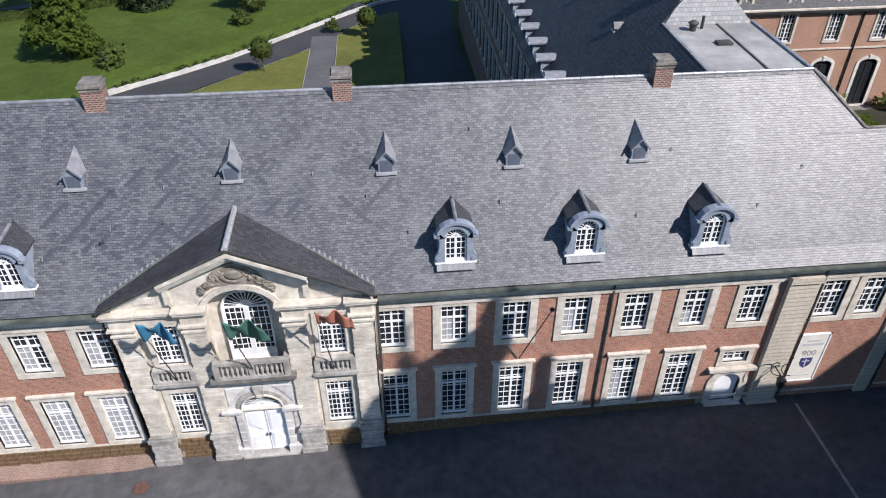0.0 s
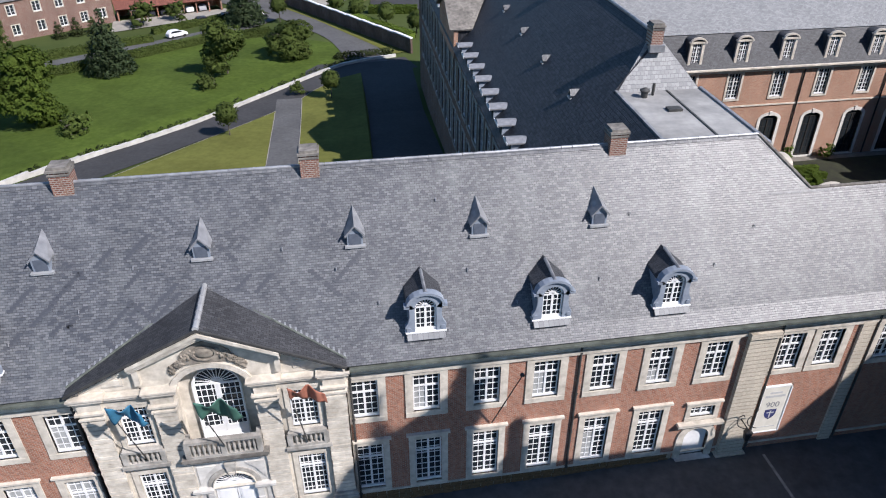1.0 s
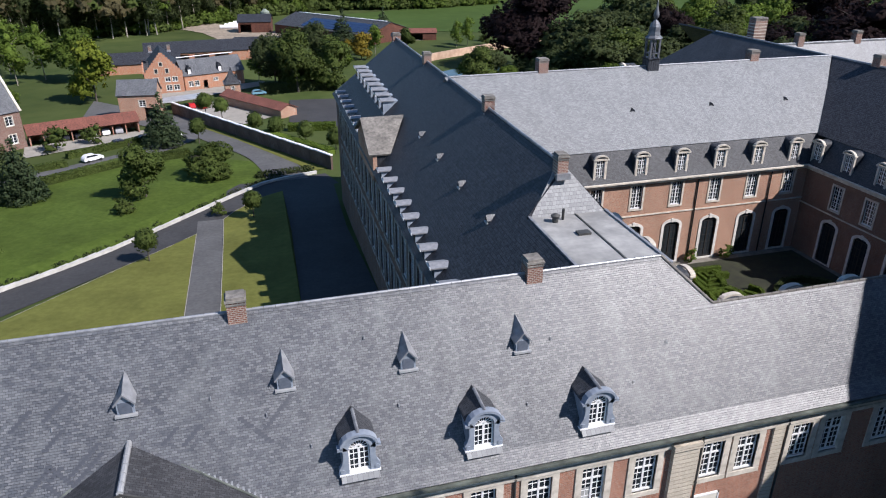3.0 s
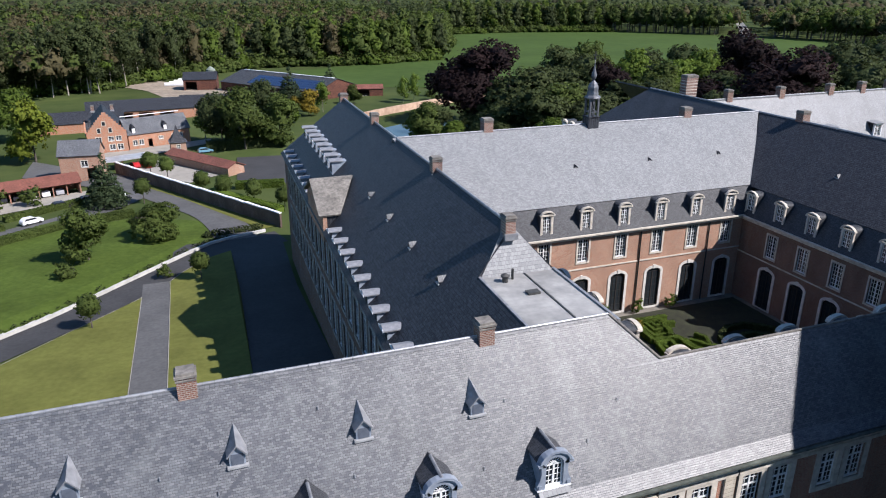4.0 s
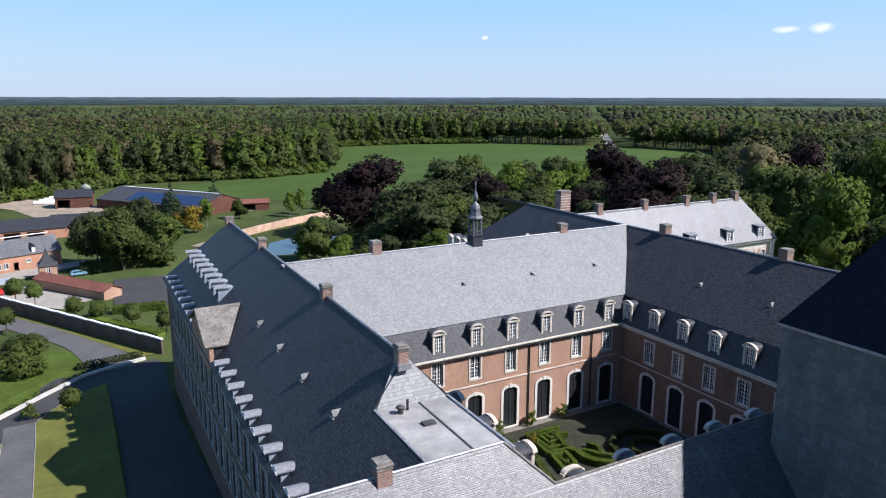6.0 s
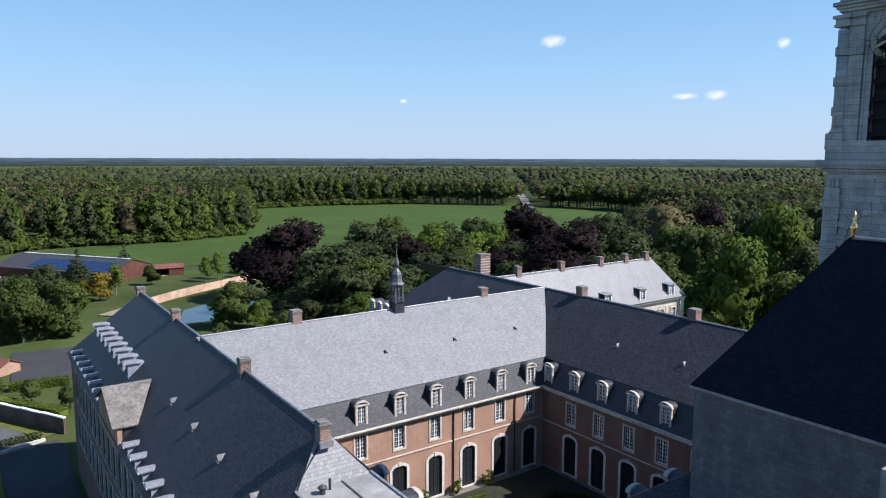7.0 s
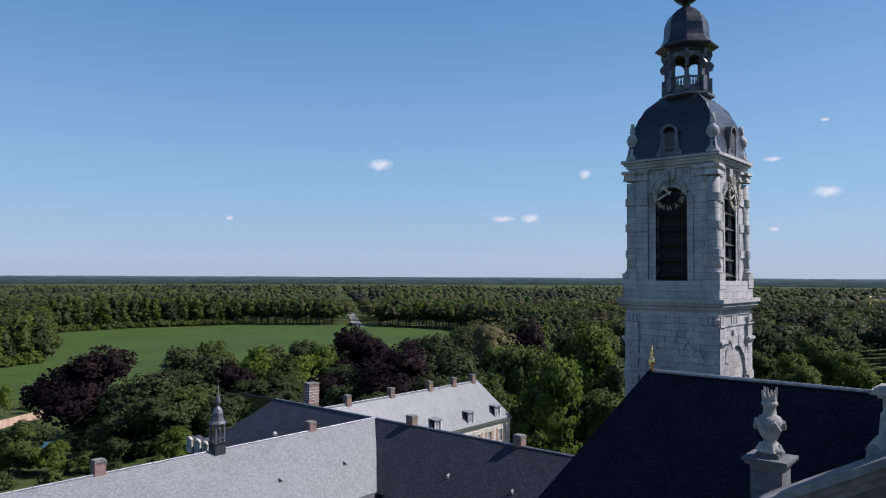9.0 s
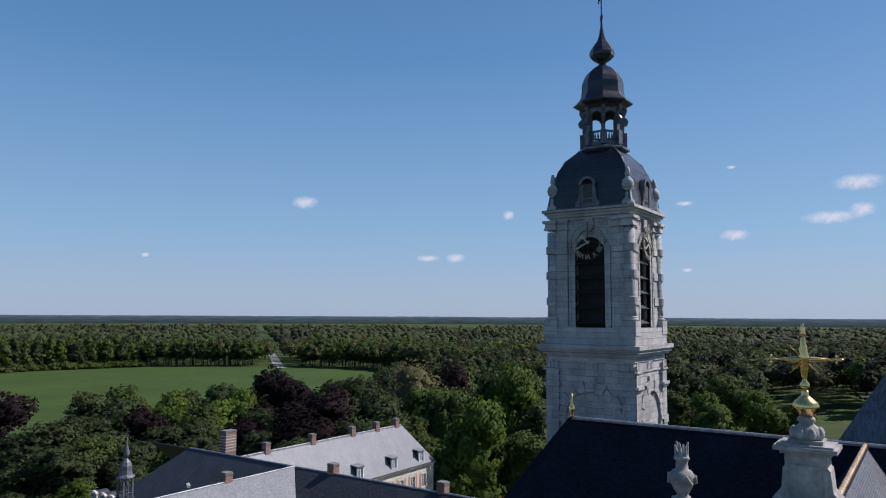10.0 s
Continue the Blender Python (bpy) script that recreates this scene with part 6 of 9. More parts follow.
for s in (-1, 1):
    hw2, top = DOOR_W / 2 - 0.03, DOOR_SPRING - 0.12 - DOOR_Z
    leaf = boxes((0.02, hw2, 0, 0.09, 0, top))
    d = part("door_leaf", leaf, WHITE, gate, "white panelled gate door", m=pose(PC if s > 0 else PC - hw2 - 0.02, PY - 0.06, DOOR_Z))
    # moulded panels with swept inner corners
    for z0, z1, flip in ((0.22, top * 0.42, 1), (top * 0.5, top - 0.18, -1)):
        xa, xb = 0.16, hw2 - 0.14
        zc, ze = (z1, z0) if flip > 0 else (z0, z1)
        sweep = [(xa + (xb - xa) * u, zc - flip * 0.34 * (0.5 - 0.5 * math.cos(math.pi * u)) * (1 if s > 0 else -1) - (0 if s > 0 else flip * 0.34)) for u in [i / 8 for i in range(9)]]
        pts = sweep + [(xb, ze), (xa, ze)]
        part("door_panel", prism(bmesh.new(), pts, -0.04, 0.0), WHITE, d, local=True)
        cx, cz = sum(p[0] for p in pts) / len(pts), sum(p[1] for p in pts) / len(pts)
        part("door_panel", prism(bmesh.new(), [(cx + (x - cx) * 0.78, cz + (z - cz) * 0.84) for x, z in pts], -0.065, -0.04), WHITE, d, local=True)
    part("handle", boxes((0.06 if s > 0 else hw2 - 0.1, 0.1 if s > 0 else hw2 - 0.06, -0.12, 0, 1.3, 1.45)), BLACK, d, local=True)
part("transom_beam", boxes((PC - DOOR_W / 2, PC + DOOR_W / 2, PY - 0.13, PY, DOOR_SPRING - 0.14, DOOR_SPRING + 0.02)), WHITE, gate)
# grey stone doorway filling the bay below the balcony
part("doorway_panel", wall_mesh(4.0, 0.8, 6.75, 0.14, [(2.0 - DOOR_W / 2, 2.0 + DOOR_W / 2, 0.8, DOOR_SPRING + DOOR_RISE)]), STONE_PLAIN, gate, "pale grey limestone doorway", m=pose(PC - 2.0, PY - 0.16, 0))
spandrels(gate, pose(PC - 2.0, PY - 0.16, 0), [(2.0, DOOR_SPRING, DOOR_W / 2, DOOR_RISE)], STONE_PLAIN, 0.14)
for s in (-1, 1):
    jam = part("door_jamb", boxes((*sorted((PC + s * 1.12, PC + s * 1.5)), PY - 0.3, PY - 0.16, 0.9, 4.45)), STONE_PLAIN, gate, "grey limestone door jamb")
    part("impost", boxes((*sorted((PC + s * 1.08, PC + s * 2.1)), PY - 0.42, PY - 0.16, 4.45, 4.6), (*sorted((PC + s * 1.08, PC + s * 2.18)), PY - 0.5, PY - 0.16, 4.6, 4.75)), STONE_PLAIN, jam)
    part("plinth", boxes((*sorted((PC + s * 1.06, PC + s * 2.05)), PY - 0.45, PY - 0.16, 0.6, 1.5)), STONE_PLAIN, jam)
    for z in (1.7, 2.4, 3.1, 3.8):
        part("jamb_block", boxes((*sorted((PC + s * 1.13, PC + s * 1.48)), PY - 0.35, PY - 0.3, z, z + 0.5)), STONE_PLAIN, jam)
    part("side_panel", boxes((*sorted((PC + s * 1.62, PC + s * 1.9)), PY - 0.21, PY - 0.16, 1.8, 4.2)), STONE_PLAIN, jam)
    part("spandrel_panel", prism(bmesh.new(), [(PC + s * 1.75, 5.0), (PC + s * 1.75, 6.35), (PC + s * 0.75, 6.35), (PC + s * 1.25, 5.85), (PC + s * 1.5, 5.4)], PY - 0.22, PY - 0.16), STONE_PLAIN, jam)
part("door_arch", arch_band(bmesh.new(), PC, DOOR_W / 2, DOOR_SPRING, DOOR_RISE, 0.3, PY - 0.22, PY - 0.1, 14), STONE_WORN_SHADED, gate)
part("keystone", prism(bmesh.new(), [(PC - 0.2, 5.7), (PC + 0.2, 5.7), (PC + 0.3, 6.5), (PC - 0.3, 6.5)], PY - 0.34, PY - 0.1), STONE_WORN_SHADED, gate)
part("doorstep", boxes((PC - 1.6, PC + 1.6, -0.95, 0.1, 0.4, 0.97)), STONE_WORN_SHADED, gate)


def baluster_mesh():
    return to_mesh(lathe(bmesh.new(), [(0.08, 0), (0.08, 0.06), (0.05, 0.1), (0.1, 0.28), (0.09, 0.4), (0.045, 0.55), (0.045, 0.66), (0.08, 0.72), (0.08, 0.8)], 8), STONE_WORN_SHADED, True)


BALUSTER = baluster_mesh()


def balustrade(x0, x1, y, z, n, posts, h=1.13):
    ob = part("balustrade", boxes((x0, x1, y - 0.15, y + 0.15, z + h - 0.18, z + h), (x0, x1, y - 0.12, y + 0.12, z, z + 0.15), *[(p - 0.14, p + 0.14, y - 0.13, y + 0.13, z + 0.1, z + h - 0.13) for p in posts]), STONE_WORN_SHADED, gate, "weathered stone balustrade")
    for i in range(n):
        x = x0 + (x1 - x0) * (i + 0.5) / n
        if all(abs(x - p) > 0.2 for p in posts):
            part("baluster", BALUSTER, None, ob, m=pose(x, y, z + 0.15) @ Matrix.Diagonal((1, 1, (h - 0.33) / 0.8, 1)))


part("balcony_slab", boxes((PC - 2.2, PC + 2.2, -1.1, PY, 7.3, 7.52), (PC - 2.1, PC + 2.1, -1.0, PY, 7.12, 7.3), (PC - 2.0, PC + 2.0, -0.8, PY, 6.9, 7.12)), CAPSTONE, gate, "lichen-dark stone balcony floor")
balustrade(PC - 1.9, PC + 1.9, -0.92, 7.52, 15, (PC - 1.8, PC, PC + 1.8), 1.22)
for s in (-1, 1):
    part("balustrade_return", boxes((PC + s * 1.8 - 0.12, PC + s * 1.8 + 0.12, -0.8, PY, 7.52, 8.7)), STONE_WORN_SHADED, gate)
for x in SIDE_X:
    part("window_shelf", boxes((x - 1.2, x + 1.2, PY - 0.42, PY, 6.98, 7.2), (x - 1.1, x + 1.1, PY - 0.3, PY, 6.8, 6.98)), STONE_WORN_SHADED, gate)
    balustrade(x - 1.0, x + 1.0, PY - 0.24, 7.2, 8, (x - 0.95, x + 0.95), 1.06)
    part("panel", boxes((x - 1.0, x + 1.0, PY - 0.05, PY, 7.2, 8.1)), STONE, gate)
random.seed(41)
for x in COLUMNS:
    shaft = part("pilaster", boxes((x - 0.5, x + 0.5, PY - 0.24, PY, 3.1, 10.7)), STONE, gate, "cream stone pilaster of rusticated courses")
    z = 3.12
    while z < 10.6:                                   # rough courses, each a little off its neighbours
        h = random.uniform(0.26, 0.34)
        o = random.uniform(-0.02, 0.02)
        b = boxes((x - 0.55 + o, x + 0.55 + o, PY - 0.3 - abs(o), PY - 0.2, z + 0.025, min(z + h, 10.68) - 0.02))
        for v in b.verts:
            v.co += Vector((random.uniform(-0.015, 0.015), random.uniform(-0.012, 0.012), random.uniform(-0.01, 0.01)))
        part("course", b, STONE, shaft)
        z += h
    ped = part("pedestal", boxes((x - 0.6, x + 0.6, PY - 0.42, PY, 0.5, 3.1)), STONE_WORN_SHADED, gate, "rough grey stone pedestal")
    for z0, z1, o in ((0.5, 1.25, 0.1), (1.27, 1.6, 0.03), (1.62, 1.98, 0.0), (2.0, 2.36, 0.03), (2.38, 2.72, 0.0), (2.74, 2.95, 0.1), (2.97, 3.14, 0.02)):
        part("pedestal_stone", boxes((x - 0.62 - o, x + 0.62 + o, PY - 0.46 - o, PY - 0.38, z0, z1)), STONE_WORN_SHADED, ped)
    cap = part("capital", boxes((x - 0.54, x + 0.54, PY - 0.3, PY, 10.7, 11.2)), STONE, gate)
    for z0, z1, o in ((10.7, 10.82, 0.08), (11.02, 11.1, 0.06), (11.1, 11.22, 0.16)):
        part("moulding", boxes((x - 0.54 - o, x + 0.54 + o, PY - 0.32 - o, PY, z0, z1)), STONE, cap)
    ent = part("entablature_block", boxes((x - 0.56, x + 0.56, PY - 0.3, PY, 11.22, 11.78)), STONE, gate)
    for z0, z1, o in ((11.78, 11.93, 0.12), (11.93, 12.1, 0.22), (12.1, 12.2, 0.28)):
        part("moulding", boxes((x - 0.56 - o, x + 0.56 + o, PY - 0.3 - o, PY, z0, z1)), STONE, ent)
for a, b in ((PX0, PC - 2.3), (PC + 2.3, PX1)):
    for z0, z1, o in ((11.205, 11.747, 0.1), (11.75, 11.92, 0.3), (11.925, 12.08, 0.4)):
        part("cornice", boxes((a, b, PY - o, PY, z0, z1)), STONE, gate)
# pediment: its middle stands forward of the two ends
AZ, EZ0, PHALF = 15.4, 12.4, 6.5
PK = (AZ - EZ0) / PHALF
tym = bmesh.new()
prism(tym, [(PX0, 12.2), (PC - 2.2, 12.2), *[p for p in arch_pts(PC, 2.2, 11.15, 2.1, 14) if p[1] > 12.2], (PC + 2.2, 12.2), (PX1, 12.2), (PC, AZ)], PY - 0.02, PY + 0.4)
part("tympanum", tym, STONE, gate)
for s in (-1, 1):
    for x0, x1, fwd in ((0.0, 3.5, 0.26), (3.5, PHALF, 0.0)):
        for o, t, d0 in ((0.0, 0.2, 0.42), (-0.2, 0.19, 0.28), (-0.38, 0.17, 0.14)):
            pts = [(PC + s * x1, AZ - PK * x1 + o), (PC + s * x0, AZ - PK * x0 + o), (PC + s * x0, AZ - PK * x0 + o + t), (PC + s * x1, AZ - PK * x1 + o + t)]
            part("raking_cornice", prism(bmesh.new(), pts, PY - d0 - fwd, PY + 0.1), STONE, gate)
    part("pediment_bracket", boxes((PC + s * 3.3 - 0.14, PC + s * 3.3 + 0.14, PY - 0.26, PY, 12.5, AZ - PK * 3.4 - 0.4)), STONE, gate)
    part("block_panel", boxes((PC + s * 4.5 - 0.5, PC + s * 4.5 + 0.5, PY - 0.08, PY, 12.45, 12.95)), STONE, gate)
    part("block_panel", boxes((PC + s * 4.5 - 0.4, PC + s * 4.5 + 0.4, PY - 0.11, PY - 0.08, 12.53, 12.87)), STONE, gate)
CARVED = mottled("carved_brown_stone", (0.22, 0.19, 0.155), (0.36, 0.32, 0.265), 4, 0.9, bump=0.6, stain=0.4)
CXR, CZR = 0.84, 0.45
half = [(2.05, 12.5), (2.25, 12.75), (2.1, 13.05), (1.55, 13.35), (1.35, 13.75), (0.95, 14.05), (0.45, 14.3), (0.0, 14.4)]
inn = [(1.75, 12.75), (1.3, 13.05), (0.7, 13.1), (0.0, 13.1)]
outline = [(PC + CXR * x, z + 0.28) for x, z in half] + [(PC - CXR * x, z + 0.28) for x, z in half[-2::-1]] + [(PC - CXR * x, z + 0.28) for x, z in inn] + [(PC + CXR * x, z + 0.28) for x, z in inn[-2::-1]]
plate = part("carved_cartouche", prism(bmesh.new(), outline, PY - 0.1, PY), CARVED, gate, "weathered carved stone cartouche")
part("cartouche_ring", hoop(0.42, 0.1, 0.14, 20), CARVED, plate, m=pose(PC, PY - 0.12, 14.02, 90, 0, 0) @ Matrix.Diagonal((1.15, 0.85, 1, 1)))
part("cartouche_boss", lathe(bmesh.new(), [(0.4, 0), (0.38, 0.04), (0.2, 0.1)], 16), CARVED, plate, m=pose(PC, PY - 0.1, 14.02, 90, 0, 0) @ Matrix.Diagonal((1.15, 0.85, 1, 1)), smooth=True)
random.seed(5)
rel = bmesh.new()
for i in range(90):
    t, s = random.random(), random.choice((-1, 1))
    x, z = CXR * (0.5 + 1.55 * t), 14.1 - 1.0 * t ** 1.2 + random.uniform(-0.26, 0.22) * (1 - 0.3 * t)
    bmesh.ops.create_icosphere(rel, subdivisions=1, radius=random.uniform(0.06, 0.13), matrix=Matrix.Translation((PC + s * x, PY - 0.11, z)) @ Matrix.Rotation(random.uniform(0, 3), 4, "Y") @ Matrix.Diagonal((1.6, 0.6, 0.8, 1)))
ob = part("carved_scrollwork", rel, CARVED, plate, smooth=True)
tagged(ob, "", "", "", "stuff")
# its little roof running back into the main slope
YB = KINK_Y + (AZ + 0.4 - KINK_Z) / ROOF_K
RHALF = PHALF + 0.12
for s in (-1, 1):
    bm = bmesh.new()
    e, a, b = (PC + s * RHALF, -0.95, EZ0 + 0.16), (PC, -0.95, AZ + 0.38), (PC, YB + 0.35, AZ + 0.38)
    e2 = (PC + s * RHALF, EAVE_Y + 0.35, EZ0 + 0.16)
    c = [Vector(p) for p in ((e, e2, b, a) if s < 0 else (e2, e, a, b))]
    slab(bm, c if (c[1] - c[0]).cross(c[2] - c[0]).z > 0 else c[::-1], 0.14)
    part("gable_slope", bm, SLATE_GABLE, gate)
    va, vb = Vector((PC + s * RHALF, -0.3, EZ0 + 0.22)), Vector((PC, YB + 0.2, AZ + 0.42))
    ridge_cap(gate, va, vb, 0.06, COPPER)
    for i in range(26):                               # lead soakers stepping up the valley
        q = va.lerp(vb, (i + 0.5) / 26)
        part("lead_soaker", boxes((-0.05, 0.05, -0.1, 0.1, 0.0, 0.03)), LEAD, gate, m=pose(q.x + s * 0.06, q.y + 0.08, q.z + 0.06, 40, 0, 0))
    part("gable_edge", prism(bmesh.new(), [(PC + s * RHALF, EZ0 + 0.06), (PC, AZ + 0.28), (PC, AZ + 0.42), (PC + s * RHALF, EZ0 + 0.2)], -1.0, -0.9), GUTTER, gate)
ridge_cap(gate, (PC, -0.95, AZ + 0.42), (PC, YB + 0.3, AZ + 0.42), 0.15, ZINC)

# stone strip and side door further along
part("pilaster_strip", boxes((21.45, 23.1, -0.3, 0.0, 1.2, 11.0), (21.3, 23.25, -0.5, 0, -0.4, 1.6), (21.35, 23.2, -0.45, 0, 10.9, 11.3)), STONE_BAND, gate, "banded cream stone pilaster")
part("pilaster_strip", boxes((28.4, 29.2, -0.15, 0.0, 1.2, 11.0)), STONE_BAND, gate)
sd = boxes((19.86 - 1.25, 19.86 - 0.8, -0.1, 0.3, 0.5, 3.2), (19.86 + 0.8, 19.86 + 1.25, -0.1, 0.3, 0.5, 3.2))
arch_band(sd, 19.86, 0.8, 3.2, 0.75, 0.45, -0.1, 0.3, 10)
box(sd, 18.4, 21.3, -0.35, 0.0, 4.35, 4.55)
part("door_surround", sd, STONE, gate)
spandrels(gate, pose(0, 0, 0), [(19.86, 3.2, 0.8, 0.75)], STONE, 0.3)
for s in (-1, 1):
    d = part("side_door_leaf", prism(bmesh.new(), [(19.86, 0.95), (19.86 + s * 0.8, 0.95), (19.86 + s * 0.8, 3.3), (19.86 + s * 0.45, 3.75), (19.86, 3.9)], 0.2, 0.28), WHITE, gate, "white arched side door")
part("doorstep", boxes((18.7, 21.0, -0.4, 0.1, 0.2, 1.5)), STONE_PLAIN, gate)
# downpipes
for x, y in ((-0.62, -0.12), (23.35, -0.2), (-14.1, -0.12), (11.75, -0.08), (29.4, -0.1)):
    dp = rod(bmesh.new(), (x, y, 0.3), (x, y, 12.0), 0.07)
    for z in (2, 5, 8, 11):
        lathe(dp, [(0.1, z), (0.1, z + 0.08)], 8, pose(x, y, 0))
    part("downpipe", dp, GUTTER, gate, "dark metal downpipe")

# anniversary panel by the church
panel = thing("sign_panel", "cream panel with faded lettering and a blue shield", "sign", (24.35, -0.1, 3.0))
part("board", boxes((23.5, 25.2, -0.12, -0.03, 3.0, 6.7)), mottled("cream_board", (0.62, 0.6, 0.52), (0.7, 0.67, 0.6), 2, 0.6, stain=0.08), panel)
part("frame", boxes((23.42, 23.5, -0.16, -0.02, 2.92, 6.78), (25.2, 25.28, -0.16, -0.02, 2.92, 6.78), (23.42, 25.28, -0.16, -0.02, 6.7, 6.78), (23.42, 25.28, -0.16, -0.02, 2.92, 3.0)), WHITE, panel)
INK = mottled("grey_print", (0.2, 0.2, 0.22), (0.26, 0.26, 0.28), 4, 0.7, stain=0.1)
PALE_INK = mottled("pale_print", (0.42, 0.42, 0.42), (0.5, 0.5, 0.5), 4, 0.7, stain=0.1)
part("print_bar", boxes((23.95, 24.75, -0.128, -0.12, 6.15, 6.3)), PALE_INK, panel)
part("print_bar", boxes((23.7, 25.0, -0.128, -0.12, 5.85, 6.03)), PALE_INK, panel)
part("print_bar", boxes((23.75, 24.95, -0.128, -0.12, 3.35, 3.42)), PALE_INK, panel)
txt = bpy.data.curves.new("number", "FONT")
txt.body, txt.size, txt.align_x, txt.extrude = "900", 0.6, "CENTER", 0.004
tmp = bpy.data.objects.new("number", txt)
scene.collection.objects.link(tmp)
deps = bpy.context.evaluated_depsgraph_get()
me = bpy.data.meshes.new_from_object(tmp.evaluated_get(deps))
bpy.data.objects.remove(tmp)
me.materials.clear()
me.materials.append(INK)
part("number", me, None, panel, m=pose(24.35, -0.126, 5.05, 90, 0, 0))
part("shield", prism(bmesh.new(), [(23.98, 4.85), (24.72, 4.85), (24.72, 4.45), (24.6, 4.2), (24.35, 4.02), (24.1, 4.2), (23.98, 4.45)], -0.13, -0.12), mottled("shield_blue", (0.03, 0.035, 0.13), (0.05, 0.06, 0.18), 5, 0.6), panel)
part("shield_mark", boxes((24.1, 24.6, -0.136, -0.13, 4.55, 4.62), (24.31, 24.39, -0.135, -0.13, 4.15, 4.75)), PALE_INK, panel)

# wrought bracket lantern
lan = thing("wall_lantern", "wrought iron scroll bracket with a dark lantern", "lamp", (22.2, -0.3, 4.0))
sc = bmesh.new()
for k in range(10):
    a0, a1 = k * 0.6, (k + 1) * 0.6
    for cx, cz, r in ((22.0, 4.9, 0.42), (22.6, 4.8, 0.3)):
        rod(sc, (cx + r * math.cos(a0) * (1 - k * 0.06), -0.5 - 0.08 * k, cz + r * math.sin(a0) * (1 - k * 0.06)), (cx + r * math.cos(a1) * (1 - (k + 1) * 0.06), -0.58 - 0.08 * k, cz + r * math.sin(a1) * (1 - (k + 1) * 0.06)), 0.03, n=5)
rod(sc, (22.4, -0.3, 4.5), (22.4, -1.3, 4.5), 0.04)
part("bracket", sc, BLACK, lan)
part("lantern_body", lathe(bmesh.new(), [(0.1, 3.7), (0.2, 3.8), (0.26, 4.3), (0.3, 4.35), (0.1, 4.5)], 6, pose(22.4, -1.2, 0)), BLACK, lan)

# flags on slanting poles
def flag(x, base, tip, colour, name_col, w, drop, seed):
    ob = thing("flag", f"limp {name_col} flag on a slanting dark pole", "flag", base, group="flags over the gate")
    part("pole", rod(bmesh.new(), base, tip, 0.035, 0.025), GUTTER, ob)
    b, t = Vector(base), Vector(tip)
    d = (t - b).normalized()
    rnd = random.Random(seed)
    bm = bmesh.new()
    nu, nv = 14, 8
    g = []
    for i in range(nu + 1):
        row = []
        for j in range(nv + 1):
            u, v = i / nu, j / nv
            p = t - d * (v * drop)
            p = p + Vector((w * u, -0.16 * math.sin(u * 7 + v * 2) - 0.1 * math.sin(u * 15 + seed), -0.42 * u * u - 0.10 * u + 0.12 * math.sin(u * 9 + v * 4 + seed)))
            row.append(bm.verts.new(p))
        g.append(row)
    for i in range(nu):
        for j in range(nv):
            bm.faces.new((g[i][j], g[i + 1][j], g[i + 1][j + 1], g[i][j + 1]))
    cl = part("cloth", bm, mottled(name_col + "_cloth", tuple(c * 0.8 for c in colour), colour, 3, 0.8, bump=0.2, stain=0.3), ob, smooth=True)
    md = cl.modifiers.new("thickness", "SOLIDIFY")
    md.thickness = 0.02


flag(-11.4, (-11.2, -0.7, 7.5), (-11.6, -2.3, 12.9), (0.04, 0.20, 0.34), "blue", 1.45, 1.15, 1)
flag(-7.3, (-7.2, -1.1, 8.3), (-7.6, -2.9, 13.2), (0.06, 0.17, 0.13), "green", 1.8, 1.45, 2)
flag(-3.1, (-3.1, -0.7, 7.5), (-3.5, -2.3, 12.9), (0.44, 0.17, 0.11), "orange-red", 1.7, 1.0, 3)
# bare pole leaning before the brick front
pole = thing("flagpole", "bare dark slanting flagpole with a ball end", "flagpole", (7.0, -0.1, 6.6))
part("pole", rod(bmesh.new(), (7.0, -0.1, 6.6), (7.9, -2.2, 11.9), 0.04, 0.03), BLACK, pole)
part("ball", lathe(bmesh.new(), [(0.02, -0.12), (0.1, -0.06), (0.13, 0.0), (0.1, 0.08), (0.02, 0.13)], 10, pose(7.9, -2.2, 11.95)), BLACK, pole, smooth=True)

# forecourt marks
lone("manhole_cover", lathe(bmesh.new(), [(0.42, 0.02), (0.42, 0.045), (0.36, 0.05)], 20, pose(-14.4, -2.26, 0.77)), mottled("rusty_iron", (0.10, 0.05, 0.04), (0.17, 0.09, 0.06), 6, 0.8), "round rusty manhole cover in the forecourt", "manhole")


# ---- trees ----
def icosphere(sub):
    b = bmesh.new()
    bmesh.ops.create_icosphere(b, subdivisions=sub, radius=1.0)
    v = np.array([q.co[:] for q in b.verts])
    f = np.array([[q.index for q in p.verts] for p in b.faces])
    b.free()
    return v, f[v[f].mean(1)[:, 2] > -0.62]


ICO1, ICO2 = icosphere(1), icosphere(2)


def clump_mesh(lobes, seed, ico, rough=0.16):
    """Lumpy solid boughs, one to each lobe (x, y, z, rx, ry, rz), with a bumpy outline."""
    rng = np.random.default_rng(seed)
    lobes = np.array(lobes, float)
    n, (v, f) = len(lobes), ico
    ph = rng.uniform(0, 6.28, (n, 1, 3))
    fr = rng.uniform(2.2, 4.2, (n, 1, 3))
    bump = np.sin(v[None] * fr + ph).sum(2, keepdims=True) / 3
    rad = 1 + rough * 1.3 * bump + rng.normal(scale=rough * 0.55, size=(n, len(v), 1))
    p = lobes[:, None, :3] + v[None] * rad * lobes[:, None, 3:6]
    soft = v[None] + np.array((0, 0, 0.25)) + rng.normal(scale=0.28, size=(n, len(v), 3))
    fc = (f[None] + (np.arange(n) * len(v))[:, None, None]).reshape(-1, 3)
    return np.concatenate([p, soft], 2).reshape(-1, 6), fc


